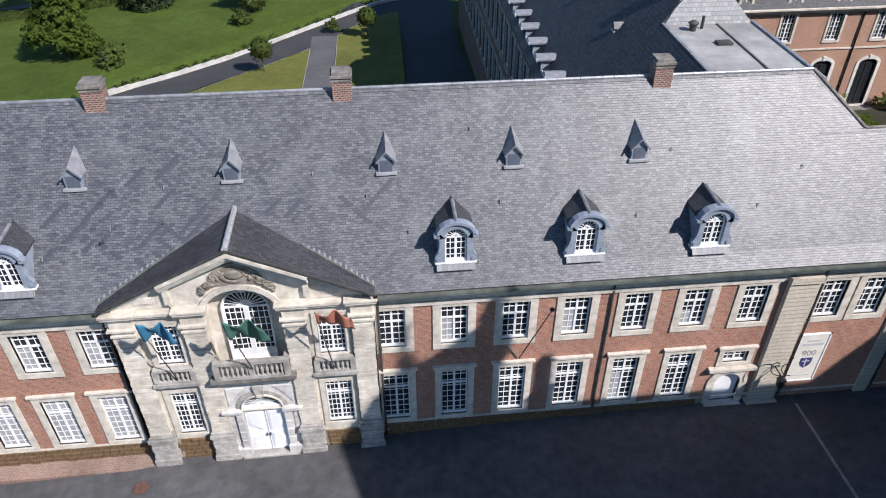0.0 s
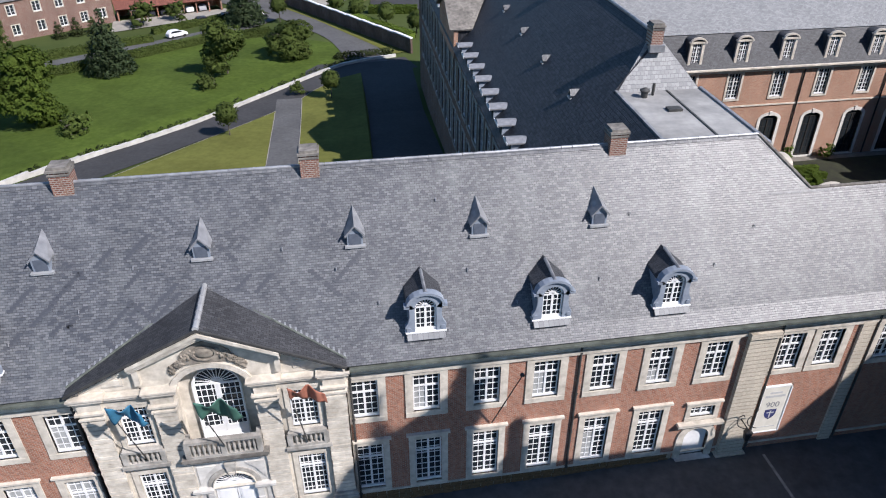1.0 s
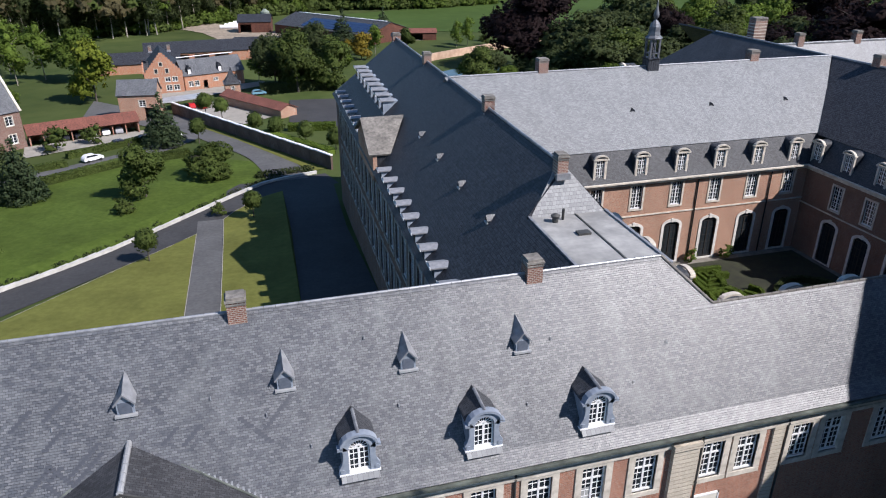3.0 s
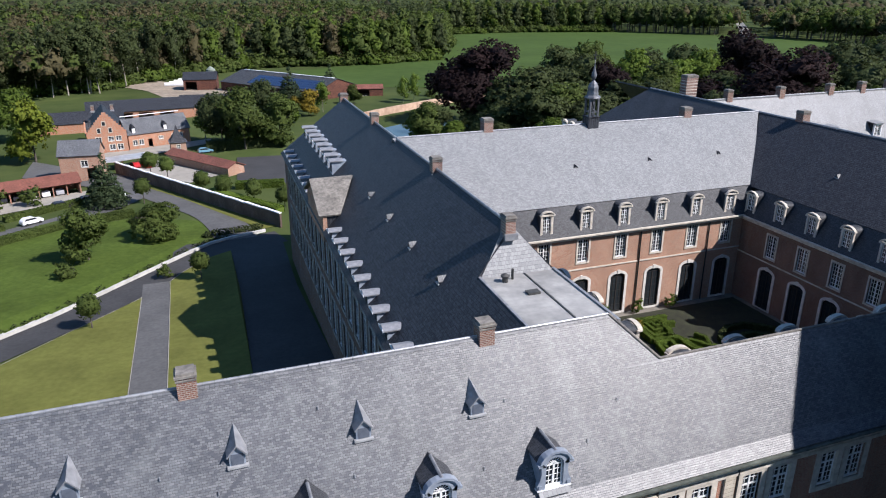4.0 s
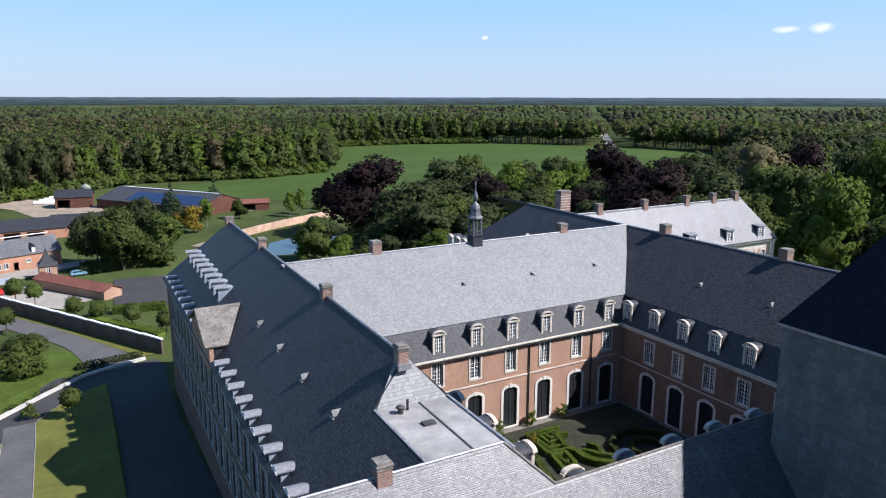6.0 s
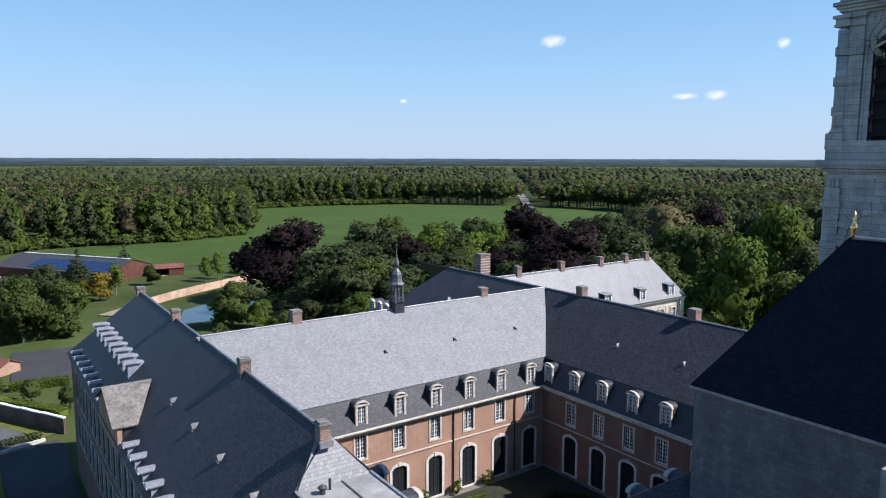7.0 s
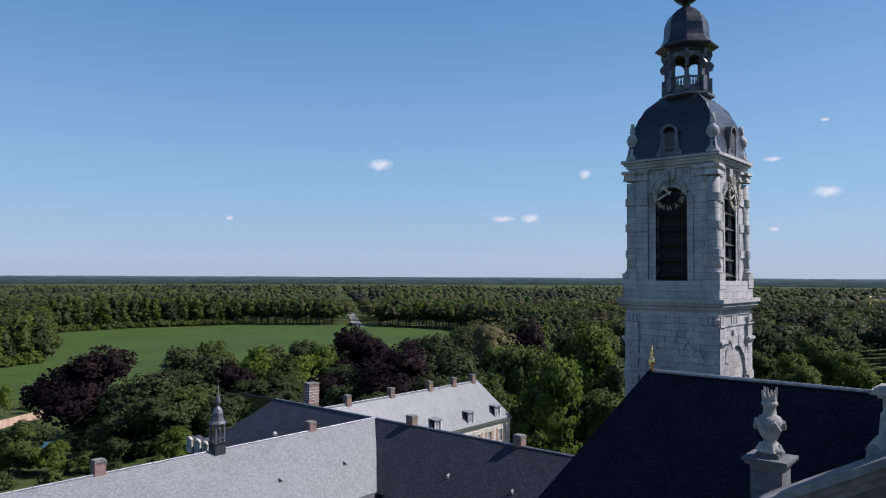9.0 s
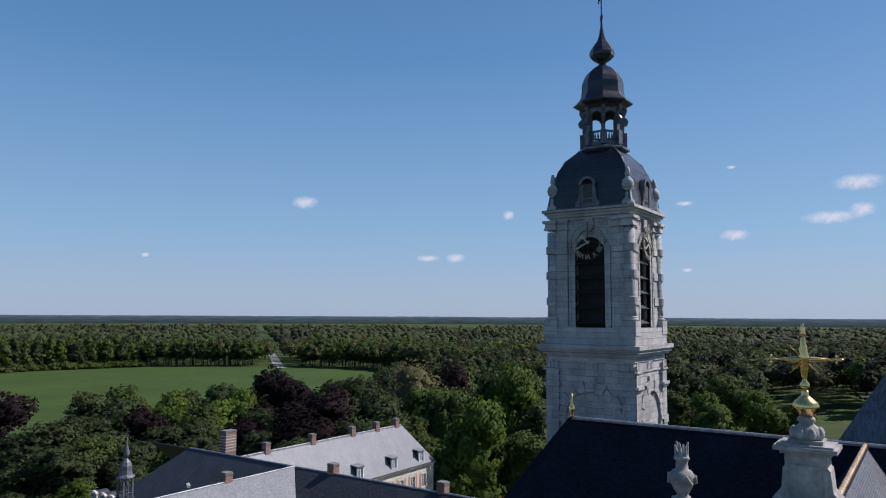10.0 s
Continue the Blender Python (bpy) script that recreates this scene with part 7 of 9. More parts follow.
def sprays_on(masses, size, seed, keep=0.86):
    """Points for leaf sprays over the outside of a crown's masses (x, y, z, rx, ry, rz): places, outward ways and sizes."""
    rng = np.random.default_rng(seed)
    ms = np.array(masses, float)
    out = []
    for i, m in enumerate(ms):
        n = max(6, int(3.4 * m[3] * max(m[3], m[5]) / size ** 2))
        k = np.arange(n) + 0.5
        ph, z = k * 2.39996 + rng.uniform(0, 6), 1 - 1.7 * k / n
        r = np.sqrt(np.maximum(0, 1 - z * z))
        d = np.stack([r * np.cos(ph), r * np.sin(ph), z], 1) + rng.normal(scale=0.12, size=(n, 3))
        d /= np.linalg.norm(d, axis=1)[:, None]
        c = m[:3] + d * m[3:6] * rng.uniform(0.86, 1.12, (n, 1))
        ok = rng.random(n) < keep
        for j, o in enumerate(ms):
            if j != i:
                ok &= (((c - o[:3]) / o[3:6]) ** 2).sum(1) > 0.62
        out.append(np.hstack([c, d, size * rng.uniform(0.65, 1.3, (n, 1))])[ok])
    return np.concatenate(out)


def spray_mesh(sp, leaves, leaf, seed, centre, droop=0.0):
    """Leaf cards bunched at each spray; they shade with the roundness of bough and crown."""
    rng = np.random.default_rng(seed)
    sp = np.repeat(sp, leaves, axis=0)
    n = len(sp)
    q = rng.normal(size=(n, 3))
    q *= (rng.random(n) ** 0.4 / np.linalg.norm(q, axis=1))[:, None]
    q[:, 2] *= 0.75
    c = sp[:, :3] + q * sp[:, 6:7]
    c[:, 2] -= droop * rng.random(n) ** 2 * sp[:, 6]
    nrm = sp[:, 3:6] * 0.6 + q * 0.8 + rng.normal(scale=0.5, size=(n, 3)) + np.array((0, 0, 0.4))
    nrm /= np.linalg.norm(nrm, axis=1)[:, None]
    t = np.cross(nrm, rng.normal(size=(n, 3)))
    t /= np.linalg.norm(t, axis=1)[:, None]
    b = np.cross(nrm, t)
    s = leaf * rng.uniform(0.6, 1.4, (n, 1))
    k = rng.uniform(0.4, 0.85, (n, 1))
    bend = nrm * s * 0.25
    v = np.stack([c - t * s, c - b * s * k + bend, c + t * s * rng.uniform(0.7, 1.2, (n, 1)), c + b * s * k + bend * rng.uniform(-1, 1, (n, 1))], 1).reshape(-1, 3)
    way = c - centre
    way /= np.linalg.norm(way, axis=1)[:, None] + 1e-6
    soft = way * 0.5 + sp[:, 3:6] * 0.35 + q * 0.45 + nrm * 0.35 + np.array((0, 0, 0.15))
    return np.hstack([v, np.repeat(soft, 4, axis=0)]), np.arange(n * 4).reshape(-1, 4)


def leaf_mesh(lobes, count, size, mat, seed):
    """Leaf sprays over a few low lobes, for bedding plants and shrubs."""
    sp = sprays_on(lobes, size * 2.2, seed)
    return spray_mesh(sp, max(2, count // max(1, len(sp))), size, seed, np.array(lobes, float)[:, :3].mean(0) - np.array((0, 0, 0.5)))


def join(a, b):
    """Triangles and leaf quads in one set of faces."""
    (v0, f0), (v1, f1) = a, b
    return np.vstack([v0, v1]), f0.tolist() + (f1 + len(v0)).tolist()


def data_mesh(v, f, mat):
    me = bpy.data.meshes.new("mesh")
    me.from_pydata(v[:, :3].tolist(), [], f if isinstance(f, list) else f.tolist())
    me.materials.append(mat)
    if v.shape[1] == 6:                       # leaves shade with the roundness of their crown
        n = v[:, 3:] / np.linalg.norm(v[:, 3:], axis=1)[:, None]
        me.polygons.foreach_set("use_smooth", [True] * len(me.polygons))
        me.normals_split_custom_set_from_vertices(n.tolist())
    return me


def trunk_mesh(h, r, limbs, seed, spread, bark=None):
    rnd = random.Random(seed)
    bm = bmesh.new()
    p, rr = Vector((0, 0, -0.3)), r
    for i in range(5):
        q = p + Vector((rnd.uniform(-0.06, 0.06) * h / 5, rnd.uniform(-0.06, 0.06) * h / 5, h / 5))
        rod(bm, p, q, rr, rr * 0.82, 8)
        p, rr = q, rr * 0.82
        if i >= 1:
            for _ in range(limbs):
                a = rnd.uniform(0, 6.28)
                rod(bm, q, q + Vector((math.cos(a) * spread, math.sin(a) * spread, h * rnd.uniform(0.12, 0.3))), rr * 0.55, 0.04, 5)
    return to_mesh(bm, bark or BARK)


def crown_masses(w, h, clear, n, seed, top=0.35):
    """The boughs of a broad crown as a few uneven masses round a core; top: how far it narrows upwards."""
    rnd = random.Random(seed)
    hh = h - clear
    out = [(0, 0, clear + hh * 0.52, w * 0.27, w * 0.27, hh * 0.40)]
    for i in range(n):
        f = 0.14 + 0.74 * ((i * 0.618 + rnd.uniform(0, 0.12)) % 1.0)
        prof = math.sqrt(max(0.05, 1 - (max(0.0, f - top) / (1.04 - top)) ** 2)) * (0.72 + 0.28 * min(1.0, f / 0.3))
        a, d = i * 2.39996 + rnd.uniform(-0.5, 0.5), w * 0.31 * prof * rnd.uniform(0.7, 1.12)
        r = w * rnd.uniform(0.13, 0.21)
        out.append((d * math.cos(a), d * math.sin(a), clear + hh * f, r, r, min(r * rnd.uniform(0.7, 1.05), hh * 0.3)))
    out.append((rnd.uniform(-0.05, 0.05) * w, rnd.uniform(-0.05, 0.05) * w, clear + hh * 0.86, w * 0.15, w * 0.15, hh * 0.14))
    return out


def tree_proto(name, label, w, h, clear, n, spray, leaves, leaf, mat, seed, shape="round", bark=None, droop=0.0, top=0.35):
    ob = thing(name, label, "tree")
    if shape == "round":
        lob = crown_masses(w, h, clear, n, seed, top)
    elif shape == "cone":
        lob = []
        for i in range(n):
            f = i / (n - 1)
            r = w * 0.5 * (1 - f) ** 0.85 + 0.25
            z = clear + (h - clear) * f * 0.96
            for a in range(5 if f < 0.8 else 1):
                an = a * 1.2566 + i * 0.7
                lob.append((0.55 * r * math.cos(an), 0.55 * r * math.sin(an), z, 0.5 * r, 0.5 * r, (h - clear) / n * 0.45))
    else:
        lob = [(0, 0, clear + (h - clear) * 0.5, w * 0.5, w * 0.5, (h - clear) * 0.5)]
    part("trunk", trunk_mesh(h * (0.75 if shape == "round" else 0.9), max(0.12, h * (0.011 if bark else 0.018)), 2 if shape == "round" else 0, seed, w * 0.3, bark), None, ob)
    k = {"ball": 0.95, "cone": 0.42}.get(shape, 0.76)
    core = [(x, y, z, a * k, b * k, c * k) for x, y, z, a, b, c in lob]
    lv = spray_mesh(sprays_on(lob, spray, seed, 1.0 if shape == "ball" else 0.86), leaves, leaf, seed, np.array((0, 0, clear + (h - clear) * 0.42)), droop)
    v, f = join(clump_mesh(core, seed + 50, ICO2 if shape == "ball" else ICO1, 0.05 if shape == "ball" else 0.14), lv)
    part("crown", data_mesh(v, f, mat), None, ob)
    ob["tall"] = h
    return ob


def plant(proto, x, y, s=1.0, rot=None, label="", z=None, wide=1.0):
    r = random.uniform(0, 360) if rot is None else rot
    m = pose(x, y, ground_z(y) if z is None else z, 0, 0, r)
    sc = (s * wide, s * wide, s)
    if not proto.get("used"):
        proto["used"] = 1
        proto.matrix_basis = m @ Matrix.Diagonal((*sc, 1))
        ob = proto
    else:
        keep = proto.scale.copy()
        proto.scale = sc
        ob = copy_thing(proto, m)
        proto.scale = keep
    if label:
        ob["label"] = label
    return ob


random.seed(11)
P = {
    "park": tree_proto("park_tree", "full green deciduous tree on the lawn", 8.5, 10, 0.8, 15, 0.55, 24, 0.19, LEAF, 1),
    "park2": tree_proto("park_tree", "broad leafy green tree on the lawn", 9.0, 9.5, 0.6, 15, 0.55, 24, 0.19, LEAF_BRIGHT, 2),
    "wide": tree_proto("low_spreading_tree", "low spreading tree with a flat crown", 10.0, 5.8, 0.4, 15, 0.55, 24, 0.19, LEAF, 3),
    "bush": tree_proto("shrub", "rounded green shrub on the lawn", 4.2, 3.0, 0.1, 6, 0.5, 9, 0.2, LEAF, 4),
    "cedar": tree_proto("cedar_tree", "tall dark conifer with tiered branches", 7.5, 10.5, 0.9, 9, 0.55, 10, 0.22, NEEDLE, 5, "cone"),
    "ball": tree_proto("topiary_tree", "clipped round topiary tree on a bare stem", 2.9, 5.0, 1.7, 1, 0.3, 14, 0.12, LEAF, 6, "ball"),
    "cone": tree_proto("topiary_cone", "tiered dark green clipped conifer", 2.2, 3.2, 0.1, 5, 0.3, 8, 0.14, LEAF_DARK, 26, "cone"),
    "big": tree_proto("large_tree", "large dense green tree", 18, 17, 0.5, 18, 1.1, 17, 0.42, LEAF_DARK, 7),
    "lime": tree_proto("large_tree", "large bright lime green tree beside the gate lodge", 15, 17, 0.7, 18, 1.1, 17, 0.42, LEAF_LIME, 28, top=0.25),
    "big2": tree_proto("large_tree", "large fresh green tree", 17, 18, 0.8, 18, 1.1, 17, 0.42, LEAF, 8, top=0.2),
    "fresh": tree_proto("large_tree", "large bright fresh green tree", 17, 18, 0.8, 18, 1.1, 17, 0.42, LEAF_BRIGHT, 18, top=0.25),
    "copper": tree_proto("copper_beech", "huge dark purple copper beech", 29, 26, 0.5, 26, 1.45, 18, 0.5, LEAF_COPPER, 9, top=0.3),
    "wood": tree_proto("woodland_tree", "tall green woodland tree behind the abbey", 19, 22, 0.8, 20, 1.2, 16, 0.46, LEAF, 10, top=0.25),
    "wood2": tree_proto("woodland_tree", "tall dark green woodland tree behind the abbey", 18, 22, 0.8, 20, 1.2, 16, 0.46, LEAF_DARK, 12),
    "pale": tree_proto("pale_tree", "pale tan budding tree", 22, 25, 1, 22, 1.5, 13, 0.34, LEAF_PALE, 13),
    "willow": tree_proto("weeping_tree", "weeping tree with hanging dark green branches", 15, 22, 1, 16, 1.1, 17, 0.42, LEAF_DARK, 16, droop=4.5),
    "gold": tree_proto("golden_tree", "bright yellow leaved tree", 8, 9, 0.6, 12, 0.7, 12, 0.3, LEAF_YELLOW, 14),
    "light": tree_proto("slender_tree", "slender light green tree", 9, 15, 1.5, 12, 0.8, 9, 0.28, LEAF_BRIGHT, 19, bark=BARK_PALE),
    "pine": tree_proto("tall_conifer", "tall dark conifer with a bare pale stem", 11.5, 29, 4, 18, 1.1, 13, 0.42, LEAF_DARK, 15, "round", BARK_PALE, droop=1.5, top=0.1),
}
for i in range(26):
    f = i / 25
    x = -92 + 96 * f
    plant(P["pine"], x + random.uniform(-2, 2), (318 + 26 * f if x < -32 else 346 + (x + 32) * 1.5) + random.uniform(-3, 12), random.uniform(0.85, 1.15))
for k, x, y, s in (("park", -18.6, 97.5, 1.0), ("wide", -8.0, 107.5, 1.0), ("bush", -20.9, 89.5, 1.0), ("cedar", -39.0, 102.5, 1.05), ("park2", -44.0, 77.0, 1.2),
                   ("bush", -36.3, 71.0, 1.25), ("cedar", -18.3, 134.5, 1.1), ("park", -56, 100, 1.1), ("bush", -40.4, 136.8, 1.7), ("bush", -33.8, 141.4, 1.3),
                   ("ball", -11.0, 134.5, 1.15), ("ball", -10.2, 160.5, 1.3), ("ball", -6.2, 155.5, 1.2), ("cone", -49.8, 133.2, 1.0), ("cone", -52.6, 131.5, 1.1), ("cone", -55.5, 129.6, 1.0),
                   ("ball", -15.4, 68.4, 1.0), ("ball", -0.9, 82.6, 0.95), ("big2", 15.5, 187, 1.0), ("big2", 26, 190, 0.85), ("big", 9.5, 199, 0.85), ("light", 4.8, 205, 0.8),
                   ("lime", -40.5, 190, 1.0), ("light", -61.7, 230, 1.2), ("light", -68, 222, 1.1), ("light", -75, 243, 1.3), ("fresh", -50, 224, 0.9), ("park2", -62, 178, 1.2), ("big", -76, 205, 1.1), ("gold", 43.5, 240, 1.1), ("gold", 39, 243, 0.8),
                   ("cedar", 40, 262, 1.5), ("cedar", 62, 290, 1.3), ("park", 66, 262, 0.8), ("park2", 34, 226, 0.9), ("big", 28, 236, 0.8), ("light", 50, 246, 0.8),
                   ("bush", -6.2, 85.5, 0.7), ("bush", 13.5, 28.0, 0.9), ("bush", -5.8, 31.5, 1.1)):
    plant(P[k], x, y, s)
for x, y in ((1.5, 141.5), (6.0, 135.0), (12.0, 128.5), (17.5, 120.0)):
    plant(P["ball"], x, y, 1.2, z=ground_z(y) - 1.2, label="narrow dark green clipped tree behind the garden wall")
# the tall trees behind the cloister: kind, place, height and breadth
random.seed(23)
belt = [("copper", 97, 204, 26, 1.0), ("big", 104, 182, 20, 1.0), ("big2", 110, 168, 17, 1.0), ("big", 118, 158, 14, 1.1), ("wood2", 144, 233, 23, 1.0), ("big2", 159, 232, 24, 0.9), ("copper", 139, 188, 20, 0.7),
        ("fresh", 161, 202, 23, 0.8), ("big2", 155, 178, 21, 0.9), ("wood2", 187, 206, 24, 1.0), ("fresh", 184, 191, 23, 0.8), ("copper", 204, 194, 28, 0.85), ("copper", 162, 128, 26, 0.95), ("fresh", 218, 200, 23, 0.7),
        ("wood2", 233, 191, 23, 1.0), ("wood2", 203, 147, 28, 1.0), ("pale", 209, 132, 34, 1.05), ("wood", 190, 111, 27, 0.9), ("wood2", 180, 118, 25, 1.0), ("copper", 218, 117, 31, 0.6), ("wood", 169, 89, 29, 0.8),
        ("fresh", 174, 70, 35, 0.7), ("fresh", 138, 59, 29, 0.75), ("wood2", 185, 82, 33, 0.8), ("willow", 170, 58, 26, 0.8), ("big2", 147, 84, 23, 1.0), ("wood2", 153, 101, 20, 1.0), ("copper", 160, 158, 16, 1.1), ("big2", 151, 52, 20, 0.9),
        ("wood2", 128, 208, 18, 1.0), ("big", 120, 196, 16, 1.0), ("wood2", 172, 168, 18, 1.0), ("copper", 182, 176, 18, 0.9), ("wood2", 146, 140, 16, 1.1), ("big", 134, 152, 15, 1.1), ("wood2", 196, 160, 22, 1.0), ("wood2", 160, 70, 20, 1.0),
        ("gold", 139, 52, 8, 1.0), ("big2", 132, 76, 10, 1.0), ("wood2", 200, 62, 30, 0.9), ("wood", 216, 90, 31, 0.8), ("wood2", 240, 160, 28, 1.0), ("wood", 250, 136, 30, 0.9), ("wood2", 236, 104, 31, 0.9), ("wood", 262, 180, 27, 1.0),
        ("wood2", 280, 150, 28, 1.0), ("wood", 252, 76, 32, 0.9), ("wood2", 276, 110, 31, 1.0), ("wood", 300, 124, 30, 1.0), ("wood2", 222, 60, 29, 0.9), ("wood2", 314, 190, 25, 1.1), ("wood", 286, 200, 25, 1.0), ("wood2", 330, 160, 28, 1.0),
        ("wood2", 205, 236, 20, 0.9), ("wood2", 222, 222, 21, 0.9), ("fresh", 246, 204, 20, 0.8), ("big", 92, 190, 9, 1.3), ("big", 84, 158, 8, 1.0), ("park2", 73, 166, 8, 1.0), ("park2", 66, 176, 8, 1.0), ("bush", 66, 150, 5, 1.0), ("bush", 78, 160, 5, 1.2),
        ("bush", 88, 142, 5, 1.2), ("park2", 96, 146, 10, 1.2), ("big", 108, 142, 11, 1.0), ("big", 122, 132, 12, 1.1), ("bush", 60, 160, 4, 1.0), ("big", 126, 112, 13, 1.1), ("wood2", 140, 118, 16, 1.0), ("bush", 112, 100, 6, 1.2), ("bush", 128, 90, 6, 1.2),
        ("big", 120, 180, 15, 1.1), ("wood2", 132, 170, 17, 1.1), ("big2", 126, 150, 14, 1.1), ("big", 100, 165, 16, 1.0), ("wood2", 142, 165, 17, 1.0), ("big", 90, 172, 11, 1.2), ("wood2", 150, 215, 21, 1.0), ("fresh", 171, 190, 20, 0.9), ("wood2", 176, 215, 22, 1.0),
        ("wood2", 128, 196, 18, 1.0), ("big2", 67, 171, 13, 0.8), ("big", 76, 190, 10, 0.9), ("wood2", 168, 148, 20, 1.0), ("wood2", 182, 140, 22, 1.0), ("wood2", 158, 112, 19, 1.1)]
for k, x, y, h, wd in belt:
    plant(P[k], x, y, h / P[k]["tall"], wide=1.25 * wd * min(1.0, P[k]["tall"] / h) ** 0.5)
for k, x, y, z, sc in (("fresh", 262, 38, 0, 1.0), ("fresh", 268, 22, 0, 1.05), ("big2", 262, 52, 0, 1.0), ("wood", 280, 34, 0, 1.05), ("fresh", 276, 12, 0, 0.85), ("wood2", 292, 60, 0, 1.1), ("wood", 250, 66, 0, 0.9),
                       ("big", 330, 48, 0, 1.15), ("big", 342, 40, 0, 1.1), ("wood2", 356, 44, 0, 1.0), ("big", 318, 56, 0, 1.1), ("big2", 240, 30, 0, 0.9)):
    plant(P[k], x, y, sc, z=z)
# saplings and scrub on the field's near edge
for x, y, s in ((92, 262, 1.3), (100, 262, 1.1), (108, 268, 1.4), (118, 266, 1.2), (126, 272, 1.0), (86, 258, 1.2), (112, 258, 1.0)):
    plant(P["light" if s > 1.15 else "bush"], x, y, s * 0.6 if s > 1.15 else s * 1.3)

# ---- woods ----
FIELD_EDGE = [(60, 398), (110, 420), (163, 438), (198, 520), (248, 664), (335, 668), (440, 632), (512, 548), (540, 428), (480, 300), (400, 232), (310, 250), (130, 290), (70, 320)]


def inside(x, y, poly):
    c = False
    for (ax, ay), (bx, by) in zip(poly, poly[1:] + poly[:1]):
        if (ay > y) != (by > y) and x < (bx - ax) * (y - ay) / (by - ay) + ax:
            c = not c
    return c


def far_z(x, y):
    """The plain, rising gently towards the horizon."""
    d = math.hypot(x, y)
    return ground_z(y) + max(0.0, (d - 1500) / 3200) * 14


lone("meadow", sheet(bmesh.new(), FIELD_EDGE, 0.15), FIELD, "smooth bright green meadow ringed by woods", "field", "structure")
lone("far_meadow", sheet(bmesh.new(), [(280, -60), (280, 28), (372, 34), (384, 6), (420, -60)], 0.25), FIELD, "green meadow beyond the tower", "field", "structure")
lone("meadow_track", ribbon(bmesh.new(), smooth_line([(330, 268), (372, 308), (405, 368), (470, 462), (516, 536), (620, 660), (800, 880)]), 10.0, 0.3, 12), GRAVEL, "pale dirt track leading into the woods", "track", "structure")


def wood_stuff(name, label, spots, mat, boughs, spray, leaves, leaf, seed):
    """Many crowns in one mesh: spots are (x, y, z, width, height, clear stem)."""
    masses, sprays = [], []
    for i, (x, y, z, w, h, clear) in enumerate(spots):
        ms = crown_masses(w, h, clear, boughs, seed * 1000 + i, 0.2) if boughs else [(0, 0, clear + (h - clear) * 0.5, w * 0.45, w * 0.45, (h - clear) * 0.5)]
        off = np.array((x, y, z))
        masses += [(a + x, b + y, c + z, p * 0.84, q * 0.84, r * 0.84) for a, b, c, p, q, r in ms]
        if leaves:
            sp = sprays_on(ms, spray, seed * 1000 + i)
            cv, cf = spray_mesh(sp, leaves, leaf, seed + i, np.array((0, 0, clear + (h - clear) * 0.4)))
            cv[:, :3] += off
            sprays.append(cv)
    v, f = clump_mesh(masses, seed, ICO1, 0.2)
    if leaves and sprays:
        lv = np.concatenate(sprays)
        v, f = join((v, f), (lv, np.arange(len(lv)).reshape(-1, 4)))
    return tagged(new(name, data_mesh(v, f, mat)), label, "woods", kind="stuff")


rng = random.Random(7)
MATS = {0: (LEAF, "green"), 1: (LEAF_DARK, "dark green"), 2: (LEAF_BRIGHT, "fresh green"), 3: (LEAF_BROWN, "brownish budding"), 4: (LEAF_OLIVE, "dark olive")}
edge_sets, near_sets = {k: [] for k in range(5)}, {k: [] for k in range(5)}
cells = set()


def edge_row(line, step, h0, h1, clear, kinds, rows=2, back=9.0):
    """Tall trees along a wood's edge; the wood lies to the left of the line."""
    for (ax, ay), (bx, by) in zip(line, line[1:]):
        ln = math.hypot(bx - ax, by - ay)
        ux, uy = (bx - ax) / ln, (by - ay) / ln
        for r in range(rows):
            for i in range(int(ln / step)):
                s, o = (i + rng.uniform(0.1, 0.9)) * step, r * back + rng.uniform(-2, 3)
                x, y = ax + ux * s - uy * o, ay + uy * s + ux * o
                edge_sets[rng.choice(kinds)].append((x, y, ground_z(y), rng.uniform(13, 19), rng.uniform(h0, h1) * (1 + 0.06 * r), clear * rng.uniform(0.7, 1.3)))
                cells.add((int(x // 11.5), int(y // 11.5)))


edge_row([(5, 402), (44, 432), (112, 424), (165, 440)], 8.5, 23, 29, 0.3, (0, 0, 1, 1, 2, 3), 3)
edge_row([(165, 440), (200, 520), (250, 668)], 9.5, 22, 28, 0.3, (0, 1, 2), 2)
edge_row([(250, 670), (335, 672), (430, 640)], 9.0, 24, 30, 0.3, (0, 1, 1, 2, 0), 3)
edge_row([(425, 641), (506, 556)], 7.5, 23, 26, 6.0, (0, 1, 0), 3, 8.0)
edge_row([(522, 520), (536, 470), (545, 425)], 9.0, 21, 26, 5.0, (0, 1, 0, 2), 3)
edge_row([(545, 425), (490, 300), (410, 226)], 10.0, 20, 27, 0.5, (0, 1, 1, 3), 2)
edge_row([(-95, 334), (-36, 362), (2, 412)], 7.5, 20, 27, 0.3, (1, 1, 0, 3), 2)
for line in ([(-95, 324), (-34, 352), (3, 404)], [(8, 400), (44, 428), (112, 420), (164, 436)], [(256, 664), (335, 668), (428, 636)]):     # scrub at the woods' feet
    edge_row(line, 5.0, 4, 8, 0.1, (0, 0, 2), 1)
